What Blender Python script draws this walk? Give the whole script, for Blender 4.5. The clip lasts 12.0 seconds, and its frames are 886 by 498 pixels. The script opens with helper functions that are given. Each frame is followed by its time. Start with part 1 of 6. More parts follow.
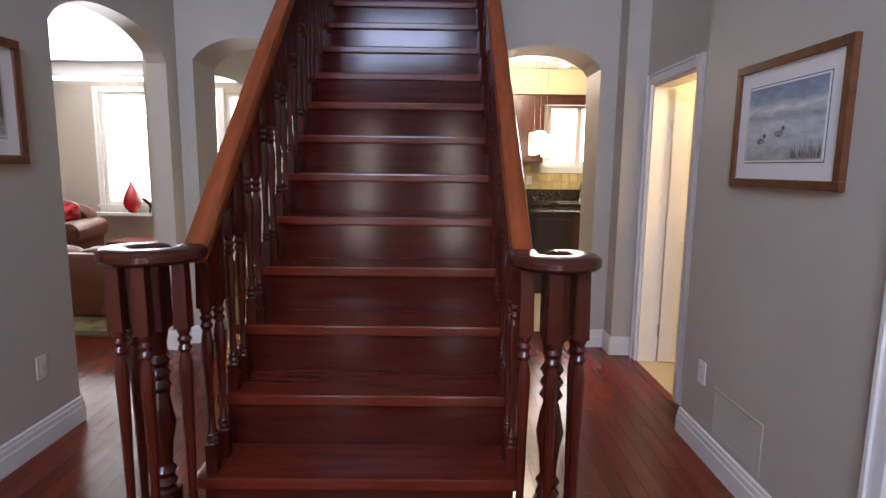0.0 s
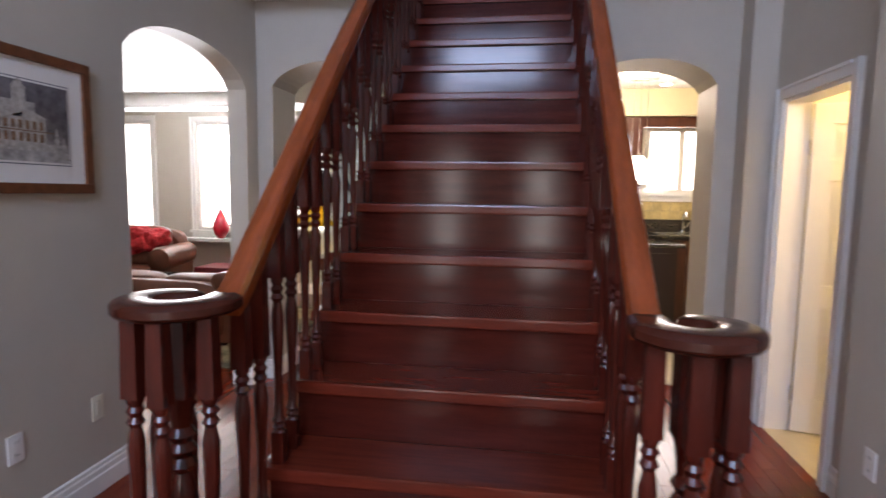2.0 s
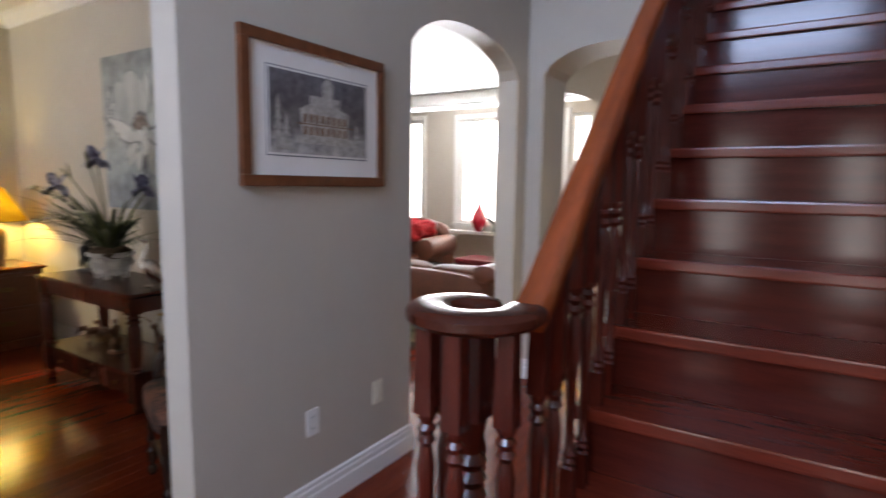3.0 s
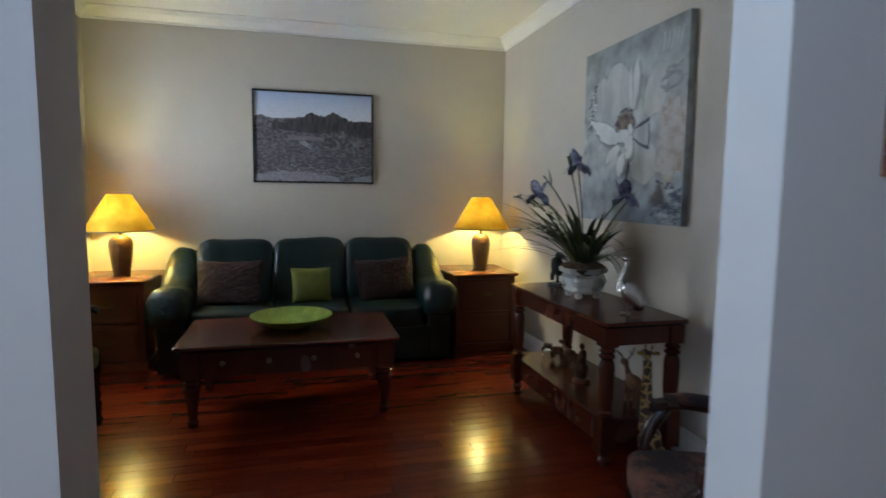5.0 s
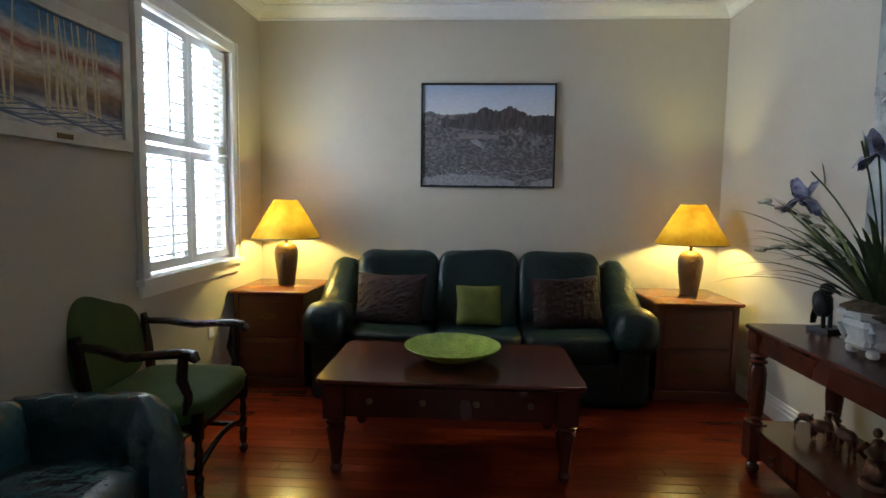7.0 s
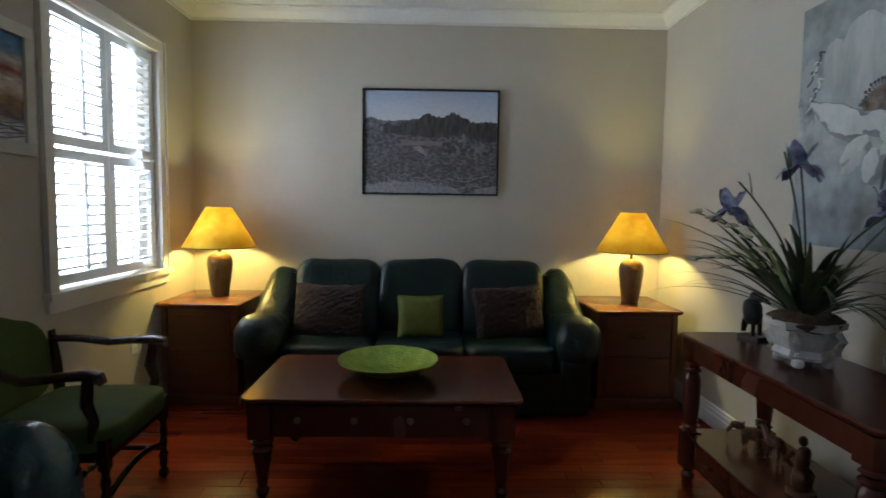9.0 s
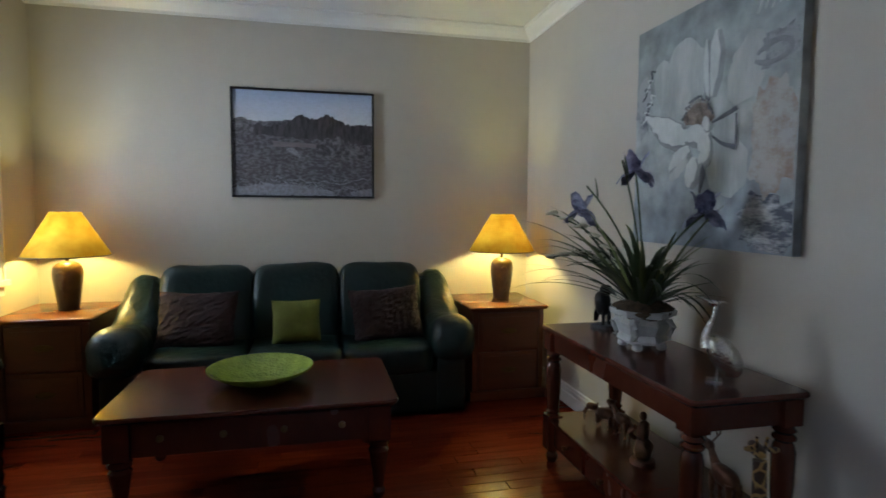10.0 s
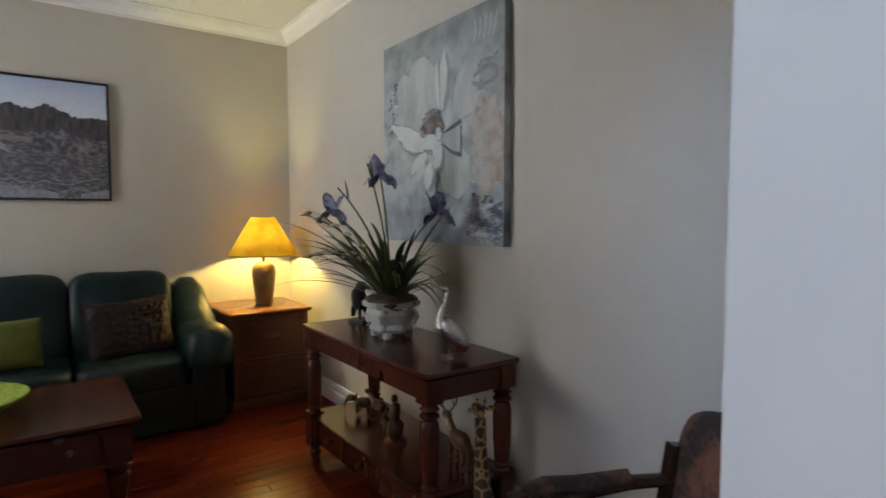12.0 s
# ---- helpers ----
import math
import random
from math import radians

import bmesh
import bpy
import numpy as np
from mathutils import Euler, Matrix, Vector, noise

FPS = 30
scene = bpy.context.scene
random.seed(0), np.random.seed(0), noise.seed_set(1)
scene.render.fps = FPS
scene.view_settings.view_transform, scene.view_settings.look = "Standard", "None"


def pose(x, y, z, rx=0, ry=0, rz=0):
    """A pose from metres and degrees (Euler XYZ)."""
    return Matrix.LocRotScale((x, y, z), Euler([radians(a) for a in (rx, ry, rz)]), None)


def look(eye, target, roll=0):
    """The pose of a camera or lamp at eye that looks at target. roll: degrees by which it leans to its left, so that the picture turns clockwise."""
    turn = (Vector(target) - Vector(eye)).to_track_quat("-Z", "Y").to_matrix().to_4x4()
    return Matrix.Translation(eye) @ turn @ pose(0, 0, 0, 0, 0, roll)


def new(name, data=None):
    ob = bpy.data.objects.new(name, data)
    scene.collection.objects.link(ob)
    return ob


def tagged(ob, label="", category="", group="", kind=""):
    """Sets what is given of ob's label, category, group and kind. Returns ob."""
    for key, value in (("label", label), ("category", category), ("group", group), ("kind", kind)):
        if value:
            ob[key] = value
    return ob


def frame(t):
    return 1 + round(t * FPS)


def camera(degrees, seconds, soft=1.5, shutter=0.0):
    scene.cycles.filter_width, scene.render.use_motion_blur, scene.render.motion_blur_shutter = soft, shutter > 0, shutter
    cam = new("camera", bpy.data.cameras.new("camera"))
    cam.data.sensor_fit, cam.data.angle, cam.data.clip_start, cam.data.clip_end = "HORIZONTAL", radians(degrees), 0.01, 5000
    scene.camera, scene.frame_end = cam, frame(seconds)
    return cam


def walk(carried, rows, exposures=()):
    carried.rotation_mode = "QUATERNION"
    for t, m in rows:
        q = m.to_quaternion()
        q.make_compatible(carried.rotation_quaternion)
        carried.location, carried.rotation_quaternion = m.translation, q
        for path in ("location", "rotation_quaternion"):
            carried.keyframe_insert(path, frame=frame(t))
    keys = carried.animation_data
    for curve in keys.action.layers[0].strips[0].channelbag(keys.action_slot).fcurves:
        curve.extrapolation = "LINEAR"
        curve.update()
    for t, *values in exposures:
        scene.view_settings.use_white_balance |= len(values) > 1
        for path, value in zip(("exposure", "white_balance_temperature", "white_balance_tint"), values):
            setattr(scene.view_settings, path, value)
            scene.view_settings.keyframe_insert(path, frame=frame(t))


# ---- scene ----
cam = camera(77.0, 12.0, 1.5, 0.4)
PATH = [
    (0, (0.26, 0.511, 1.428), (0.274, 2.49, 1.137), 0.7),
    (0.5, (0.322, 0.632, 1.445), (0.325, 2.612, 1.165), 0.8),
    (1, (0.377, 0.736, 1.474), (0.346, 2.72, 1.228), 0.7),
    (1.5, (0.371, 0.82, 1.469), (0.266, 2.805, 1.254), 0.7),
    (2, (0.24, 0.916, 1.445), (-0.044, 2.885, 1.242), 0.8),
    (2.5, (0.107, 0.997, 1.447), (-0.492, 2.892, 1.224), 1.0),
    (3, (-0.024, 1.142, 1.434), (-1.102, 2.811, 1.202), 0.8),
    (3.5, (-0.199, 1.241, 1.406), (-1.661, 2.586, 1.177), 0.7),
    (3.7, (-0.293, 1.255, 1.412), (-1.853, 2.485, 1.183), 0.7),
    (5.3, (-1.081, 1.435, 1.373), (-3.038, 1.801, 1.179), 0.5),
    (5.5, (-1.175, 1.451, 1.381), (-3.145, 1.738, 1.185), 0.4),
    (6, (-1.388, 1.425, 1.357), (-3.376, 1.554, 1.175), 0.5),
    (6.5, (-1.562, 1.439, 1.362), (-3.554, 1.383, 1.187), 0.5),
    (6.7, (-1.627, 1.446, 1.357), (-3.616, 1.339, 1.184), 0.7),
    (8.3, (-1.814, 1.498, 1.386), (-3.805, 1.409, 1.225), 0.8),
    (8.5, (-1.81, 1.522, 1.383), (-3.802, 1.454, 1.225), 0.8),
    (9, (-1.798, 1.57, 1.375), (-3.792, 1.612, 1.225), 0.8),
    (9.5, (-1.775, 1.601, 1.387), (-3.755, 1.843, 1.24), 0.6),
    (10, (-1.741, 1.625, 1.39), (-3.685, 2.074, 1.246), 0.4),
    (10.5, (-1.718, 1.671, 1.379), (-3.613, 2.296, 1.243), 0.1),
    (11, (-1.687, 1.684, 1.367), (-3.511, 2.493, 1.24), 0.0),
    (11.5, (-1.649, 1.69, 1.365), (-3.388, 2.671, 1.24), -0.1),
    (12, (-1.599, 1.687, 1.356), (-3.222, 2.85, 1.241), -0.0),
]
walk(cam, [(t, look(eye, target, roll)) for t, eye, target, roll in PATH], [(0.0, 0.62, 7650, 23), (2.5, 0.70, 7600, 22), (3.5, 0.76, 7250, 16), (5.5, 0.5, 5800, 8), (6.5, 0.54, 5900, 8), (8.5, 0.42, 6050, 8), (9.5, 0.12, 5950, 8), (10.0, 0.3, 5850, 8), (10.5, 0.6, 5800, 8), (11.5, 0.84, 6250, 10), (12.0, 0.74, 6650, 12)])

# ---- light ----
world = bpy.data.worlds.new("sky_world")
scene.world = world
world.use_nodes = True
wn = world.node_tree
sky = wn.nodes.new("ShaderNodeTexSky")
sky.sky_type, sky.sun_disc = "NISHITA", False
sky.sun_elevation, sky.sun_rotation = radians(38), radians(150)
wn.links.new(sky.outputs[0], wn.nodes["Background"].inputs[0])
wn.nodes["Background"].inputs[1].default_value = 0.12


def lamp(name, kind, energy, color, m, size=0.1, size_y=None, spread=180):
    d = bpy.data.lights.new(name, kind)
    d.energy, d.color = energy, color
    if kind == "AREA":
        d.shape, d.size, d.size_y, d.spread = "RECTANGLE", size, size_y or size, radians(spread)
    elif kind == "SUN":
        d.angle = size
    else:
        d.shadow_soft_size = size
    ob = new(name, d)
    ob.matrix_world = m
    return ob


DAY = (0.86, 0.93, 1.0)
lamp("sun", "SUN", 1.2, (1, 0.95, 0.88), look((-6, -10, 9), (0, 0, 0)), 0.17)
lamp("daylight_sitting_window", "AREA", 56, (0.78, 0.89, 1.0), look((-5.105, -0.47, 1.66), (-3.6, 3, 1.5)), 1.0, 1.35)
lamp("daylight_sidelight_left", "AREA", 12, (0.86, 0.93, 1.0), look((-0.815, -1.74, 1.2), (-0.6, 3, 1.2)), 0.3, 1.7)
lamp("daylight_sidelight_right", "AREA", 11, (0.86, 0.93, 1.0), look((0.445, -1.74, 1.2), (0.3, 3, 1.2)), 0.3, 1.7)
lamp("daylight_foyer_window", "AREA", 180, (0.41, 0.61, 1.0), look((-0.35, -1.74, 3.45), (-0.2, 3, 2.2)), 1.5, 1.2)
lamp("daylight_family_window", "AREA", 105, (0.70, 0.84, 1.0), look((-3.9, 8.15, 1.6), (-3.0, 4, 4.4)), 2.0, 1.5, 118)
lamp("daylight_kitchen_window", "AREA", 11, DAY, look((1.95, 7.85, 1.85), (1.3, 4, 0.6)), 0.7, 0.8)
lamp("powder_room_lamp", "POINT", 32, (1.0, 0.83, 0.5), pose(2.6, 4.15, 2.1), 0.12)
lamp("kitchen_ceiling_lamp", "POINT", 45, (1.0, 0.93, 0.80), pose(1.2, 6.6, 2.45), 0.15)

# ---- materials ----


def material(name, color, rough=0.5, metal=0.0, vary=0.12, scale=6.0, bump=0.0, bscale=None, stretch=(1, 1, 1), spec=0.5,
             second=None, rand=0.0, coat=0.0, detail=4.0, rvar=0.0, sharp=None):
    """A surface with a base colour, two scales of variation, a fine relief and a gloss that varies."""
    mat = bpy.data.materials.new(name)
    mat.use_nodes = True
    nt = mat.node_tree
    N, K = nt.nodes, nt.links
    b = N["Principled BSDF"]
    tc = N.new("ShaderNodeTexCoord")
    mp = N.new("ShaderNodeMapping")
    mp.inputs["Scale"].default_value = stretch
    K.new(tc.outputs["Object"], mp.inputs[0])
    vec = mp.outputs[0]
    oi = N.new("ShaderNodeObjectInfo")
    if rand:
        add = N.new("ShaderNodeVectorMath")
        add.operation = "ADD"
        comb = N.new("ShaderNodeCombineXYZ")
        mul = N.new("ShaderNodeMath")
        mul.operation = "MULTIPLY"
        mul.inputs[1].default_value = 37.0
        K.new(oi.outputs["Random"], mul.inputs[0])
        for i in range(3):
            K.new(mul.outputs[0], comb.inputs[i])
        K.new(vec, add.inputs[0])
        K.new(comb.outputs[0], add.inputs[1])
        vec = add.outputs[0]
    n1 = N.new("ShaderNodeTexNoise")
    n1.inputs["Scale"].default_value, n1.inputs["Detail"].default_value = scale, detail
    K.new(vec, n1.inputs["Vector"])
    n2 = N.new("ShaderNodeTexNoise")
    n2.inputs["Scale"].default_value, n2.inputs["Detail"].default_value = scale * 7.3, 3
    K.new(vec, n2.inputs["Vector"])
    mixn = N.new("ShaderNodeMath")
    mixn.operation = "MULTIPLY_ADD"
    mixn.inputs[1].default_value = 0.35
    K.new(n2.outputs[0], mixn.inputs[0])
    K.new(n1.outputs[0], mixn.inputs[2])
    ramp = N.new("ShaderNodeValToRGB")
    lo, hi = (0.42, 0.95) if sharp is None else sharp
    ramp.color_ramp.elements[0].position, ramp.color_ramp.elements[1].position = lo, hi
    c0 = [max(0, c * (1 - vary)) for c in color]
    c1 = [min(1, c * (1 + vary)) for c in color] if second is None else list(second)
    ramp.color_ramp.elements[0].color, ramp.color_ramp.elements[1].color = (*c0, 1), (*c1, 1)
    K.new(mixn.outputs[0], ramp.inputs[0])
    out = ramp.outputs[0]
    if rand:
        hsv = N.new("ShaderNodeHueSaturation")
        mr = N.new("ShaderNodeMapRange")
        mr.inputs[3].default_value, mr.inputs[4].default_value = 1 - rand, 1 + rand
        K.new(oi.outputs["Random"], mr.inputs[0])
        K.new(mr.outputs[0], hsv.inputs["Value"])
        K.new(out, hsv.inputs["Color"])
        out = hsv.outputs[0]
    K.new(out, b.inputs["Base Color"])
    b.inputs["Roughness"].default_value, b.inputs["Metallic"].default_value = rough, metal
    b.inputs["Specular IOR Level"].default_value = spec
    b.inputs["Coat Weight"].default_value = coat
    b.inputs["Coat Roughness"].default_value = 0.08
    if rvar:
        mr2 = N.new("ShaderNodeMapRange")
        mr2.inputs[3].default_value, mr2.inputs[4].default_value = rough - rvar, rough + rvar
        K.new(n1.outputs[0], mr2.inputs[0])
        K.new(mr2.outputs[0], b.inputs["Roughness"])
    if bump:
        bp = N.new("ShaderNodeBump")
        bp.inputs["Strength"].default_value, bp.inputs["Distance"].default_value = bump, 0.004
        if bscale:
            n3 = N.new("ShaderNodeTexNoise")
            n3.inputs["Scale"].default_value, n3.inputs["Detail"].default_value = bscale, 4
            K.new(vec, n3.inputs["Vector"])
            K.new(n3.outputs[0], bp.inputs["Height"])
        else:
            K.new(mixn.outputs[0], bp.inputs["Height"])
        K.new(bp.outputs[0], b.inputs["Normal"])
    return mat


def glow(name, color, strength):
    mat = bpy.data.materials.new(name)
    mat.use_nodes = True
    b = mat.node_tree.nodes["Principled BSDF"]
    b.inputs["Base Color"].default_value = (*color, 1)
    b.inputs["Emission Color"].default_value = (*color, 1)
    b.inputs["Emission Strength"].default_value = strength
    return mat


def clear(name, rough=0.0):
    mat = bpy.data.materials.new(name)
    mat.use_nodes = True
    b = mat.node_tree.nodes["Principled BSDF"]
    b.inputs["Transmission Weight"].default_value, b.inputs["Roughness"].default_value, b.inputs["IOR"].default_value = 1.0, rough, 1.3
    return mat


M_WALL = material("greige_wall_paint", (0.50, 0.455, 0.385), 0.6, vary=0.05, scale=1.3, bump=0.06, bscale=160)
M_YELLOW = material("pale_yellow_kitchen_paint", (0.63, 0.56, 0.36), 0.6, vary=0.05, scale=1.5, bump=0.06, bscale=150)
M_CEIL = material("white_ceiling_paint", (0.78, 0.77, 0.74), 0.8, vary=0.03, scale=2, bump=0.15, bscale=220)
M_TRIM = material("white_trim_paint", (0.78, 0.77, 0.74), 0.35, vary=0.03, scale=3, bump=0.03, bscale=60)
M_FLOOR = material("red_cherry_floor", (0.165, 0.022, 0.007), 0.19, vary=0.25, scale=4, bump=0.012, stretch=(6, 0.7, 1), rand=0.22, spec=0.27, rvar=0.05)
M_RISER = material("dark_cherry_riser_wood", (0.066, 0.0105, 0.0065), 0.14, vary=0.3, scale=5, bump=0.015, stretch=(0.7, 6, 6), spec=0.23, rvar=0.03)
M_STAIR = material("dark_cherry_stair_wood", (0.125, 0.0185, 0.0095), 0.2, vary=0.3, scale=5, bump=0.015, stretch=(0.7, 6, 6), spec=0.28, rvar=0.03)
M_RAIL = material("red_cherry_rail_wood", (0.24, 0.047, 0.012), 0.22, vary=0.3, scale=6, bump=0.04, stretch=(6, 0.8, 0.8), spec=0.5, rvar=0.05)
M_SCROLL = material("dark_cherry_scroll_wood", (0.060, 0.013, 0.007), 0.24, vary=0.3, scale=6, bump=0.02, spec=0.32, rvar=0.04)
M_BAL = material("dark_red_baluster_wood", (0.070, 0.0105, 0.006), 0.2, vary=0.3, scale=9, bump=0.04, stretch=(4, 4, 0.6), rand=0.15)
M_TILE = material("beige_floor_tile", (0.52, 0.44, 0.30), 0.3, vary=0.12, scale=4, bump=0.05)
M_BLACK = material("black_gap", (0.01, 0.01, 0.01), 0.6)
M_SKYCARD = glow("overcast_daylight", (0.93, 0.97, 1.0), 3.2)
M_GLASS = clear("window_glass")
M_CHROME = material("brushed_steel", (0.6, 0.6, 0.6), 0.25, 1.0, vary=0.05)
M_PLATE = material("ivory_plastic_plate", (0.72, 0.68, 0.55), 0.4, vary=0.02)
M_PLATEW = material("white_plastic_plate", (0.78, 0.77, 0.74), 0.4, vary=0.02)

# ---- mesh helpers ----


def part(name, bm, mat, parent=None, label="", smooth=False):
    me = bpy.data.meshes.new(name)
    bm.normal_update()
    if smooth:
        for f in bm.faces:
            f.smooth = True
    bm.to_mesh(me)
    bm.free()
    me.materials.append(mat)
    if smooth:
        me.set_sharp_from_angle(angle=radians(smooth if smooth is not True else 40))
    ob = new(name, me)
    if parent is not None:
        ob.parent = parent
    if label:
        ob["label"] = label
    return ob


def thing(name, m, label, category, group="", kind=""):
    ob = new(name)
    ob.empty_display_size = 0.1
    ob.matrix_world = m
    return tagged(ob, label, category, group, kind)


def box(bm, x0, x1, y0, y1, z0, z1, m=None):
    x0, x1, y0, y1, z0, z1 = min(x0, x1), max(x0, x1), min(y0, y1), max(y0, y1), min(z0, z1), max(z0, z1)
    v = [bm.verts.new((x, y, z)) for z in (z0, z1) for x, y in ((x0, y0), (x1, y0), (x1, y1), (x0, y1))]
    fs = [bm.faces.new([v[i] for i in q]) for q in ((3, 2, 1, 0), (4, 5, 6, 7), (0, 1, 5, 4), (1, 2, 6, 5), (2, 3, 7, 6), (3, 0, 4, 7))]
    if m is not None:
        for p in v:
            p.co = m @ p.co
    return v, fs


def boxes(*dims):
    bm = bmesh.new()
    for d in dims:
        box(bm, *d)
    return bm


def bevelled(bm, w, seg=2):
    bmesh.ops.bevel(bm, geom=list(bm.edges), offset=w, segments=seg, profile=0.7, affect="EDGES", clamp_overlap=True)
    return bm


def rbox(x0, x1, y0, y1, z0, z1, r=0.01, seg=2):
    bm = bmesh.new()
    box(bm, x0, x1, y0, y1, z0, z1)
    return bevelled(bm, r, seg)


def lathe(profile, seg=16, bm=None, c=(0, 0, 0), sx=1.0, sy=1.0, close=True):
    """Turns a profile of (radius, z) about the z axis."""
    bm = bm or bmesh.new()
    rings = []
    for r, z in profile:
        rings.append([bm.verts.new((c[0] + sx * r * math.cos(2 * math.pi * i / seg), c[1] + sy * r * math.sin(2 * math.pi * i / seg), c[2] + z)) for i in range(seg)])
    for a, b in zip(rings, rings[1:]):
        for i in range(seg):
            j = (i + 1) % seg
            bm.faces.new((a[i], a[j], b[j], b[i]))
    if close:
        bm.faces.new(rings[0][::-1])
        bm.faces.new(rings[-1])
    return bm


def sweep(path, profile, bm=None, up=(0, 0, 1), closed=False, caps=True, scales=None):
    """Carries a closed profile of (side, up) along a path."""
    bm = bm or bmesh.new()
    pts = [Vector(p) for p in path]
    n = len(pts)
    rings = []
    for i, p in enumerate(pts):
        if closed:
            d = pts[(i + 1) % n] - pts[i - 1]
        else:
            d = pts[min(i + 1, n - 1)] - pts[max(i - 1, 0)]
        d.normalize()
        side = d.cross(Vector(up))
        if side.length < 1e-5:
            side = d.cross(Vector((0, 1, 0)))
        side.normalize()
        u = side.cross(d)
        s = scales[i] if scales else 1.0
        rings.append([bm.verts.new(p + side * (a * s) + u * (b * s)) for a, b in profile])
    k = len(profile)
    span = range(n) if closed else range(n - 1)
    for i in span:
        a, b = rings[i], rings[(i + 1) % n]
        for j in range(k):
            bm.faces.new((a[j], a[(j + 1) % k], b[(j + 1) % k], b[j]))
    if caps and not closed:
        bm.faces.new(rings[0][::-1])
        bm.faces.new(rings[-1])
    bmesh.ops.recalc_face_normals(bm, faces=bm.faces)
    return bm


def circle(r, n=8, ry=None):
    return [(r * math.cos(2 * math.pi * i / n), (ry or r) * math.sin(2 * math.pi * i / n)) for i in range(n)]


def wall(name, axis, p0, p1, u0, u1, z0, z1, openings=(), mat=None, label="", steps=24):
    """A wall with thickness p0..p1 across its axis, along u0..u1. openings: (ua, ub, za, zb, rise)."""
    bm = bmesh.new()

    def block(a, b, c, d):
        if b - a > 1e-4 and d - c > 1e-4:
            if axis == "x":
                box(bm, p0, p1, a, b, c, d)
            else:
                box(bm, a, b, p0, p1, c, d)

    at = u0
    for ua, ub, za, zb, rise in sorted(openings):
        block(at, ua, z0, z1)
        block(ua, ub, z0, za)
        if rise:
            mid, half = (ua + ub) / 2, (ub - ua) / 2
            us = [ua + (ub - ua) * i / steps for i in range(steps + 1)]
            zs = [zb - rise + rise * max(0.0, 1 - abs((u - mid) / half) ** 2.3) ** 0.72 for u in us]
            cols = []
            for u, z in zip(us, zs):
                col = []
                for p in (p0, p1):
                    for h in (z, z1):
                        col.append(bm.verts.new((p, u, h) if axis == "x" else (u, p, h)))
                cols.append(col)
            for a, b in zip(cols, cols[1:]):
                for q in ((0, 1, 1, 0), (2, 3, 3, 2), (0, 2, 2, 0), (1, 3, 3, 1)):
                    bm.faces.new((a[q[0]], a[q[1]], b[q[2]], b[q[3]]))
        else:
            block(ua, ub, zb, z1)
        at = ub
    block(at, u1, z0, z1)
    bmesh.ops.recalc_face_normals(bm, faces=bm.faces)
    ob = part(name, bm, mat or M_WALL)
    return tagged(ob, label or "greige painted plaster wall", "wall", kind="structure")


def run(name, path, profile, mat, label, category, closed=False):
    """A moulding along a path on the floor plan; the profile is (out, up) to the right of the way."""
    bm = bmesh.new()
    pts = [Vector(p) for p in path]
    n = len(pts)
    rings = []
    for i, p in enumerate(pts):
        d0 = (pts[i] - pts[i - 1]).normalized() if i > 0 else None
        d1 = (pts[i + 1] - pts[i]).normalized() if i < n - 1 else None
        d0, d1 = d0 or d1, d1 or d0
        s0, s1 = d0.cross(Vector((0, 0, 1))), d1.cross(Vector((0, 0, 1)))
        s = (s0 + s1)
        s = -s / max(0.3, s.length_squared / 2)
        rings.append([bm.verts.new(p + s * a + Vector((0, 0, b))) for a, b in profile])
    k = len(profile)
    for a, b in zip(rings, rings[1:]):
        for j in range(k):
            bm.faces.new((a[j], a[(j + 1) % k], b[(j + 1) % k], b[j]))
    bm.faces.new(rings[0][::-1])
    bm.faces.new(rings[-1])
    bmesh.ops.recalc_face_normals(bm, faces=bm.faces)
    return tagged(part(name, bm, mat), label, category, kind="structure")


BASE = [(0.0, 0.0), (0.016, 0.0), (0.016, 0.085), (0.012, 0.09), (0.012, 0.115), (0.008, 0.122), (0.008, 0.138), (0.0, 0.145)]
CROWN = [(0.0, 0.0), (0.012, 0.0), (0.014, 0.02), (0.03, 0.035), (0.06, 0.06), (0.075, 0.085), (0.09, 0.09), (0.09, 0.1), (0.0, 0.1)]
CASE = [(-0.035, 0.0), (0.035, 0.0), (0.035, 0.018), (0.025, 0.022), (0.005, 0.014), (-0.02, 0.018), (-0.035, 0.012)]

# ---- structure ----
XL, XL2 = -1.73, -1.87      # wall between hall and sitting room
XR, XR2 = 1.595, 1.76       # right wall of the hall and the recessed door wall
YB, YB2 = 4.87, 5.28        # back wall with two arches
XW, YN, YS = -6.2, 3.385, -0.285
ZC = 2.87
ZK = 2.64      # lower ceiling of the family room and kitchen
ZF = 5.4
YFRONT, YFAM, YK = -1.8, 8.3, 8.0
OPEN_S, OPEN_N = 1.093, 2.212

wall("wall_hall_left", "x", XL2, XL, YFRONT, YB, 0, ZF, [(OPEN_S, OPEN_N, 0, 2.5, 0), (3.472, 4.70, 0, 2.345, 0.2)])
wall("wall_hall_back", "y", YB, YB2, XL2, 1.60, 0, 2.45, [(-1.61, -0.66, 0, 2.375, 0.17), (0.60, 1.47, 0, 2.345, 0.17)])
wall("wall_hall_header_left", "y", YB, YB2, XL2, -0.56, 2.45, 2.80)
wall("wall_hall_header_right", "y", YB, YB2, 0.56, 1.60, 2.45, 2.80)
wall("wall_hall_pier", "y", 4.68, YB2, 1.60, 1.90, 0, 2.80)
wall("wall_hall_right", "x", XR, XR + 0.3, YFRONT, 3.40, 0, ZF, [(1.24, 2.03, 0, 2.04, 0)])
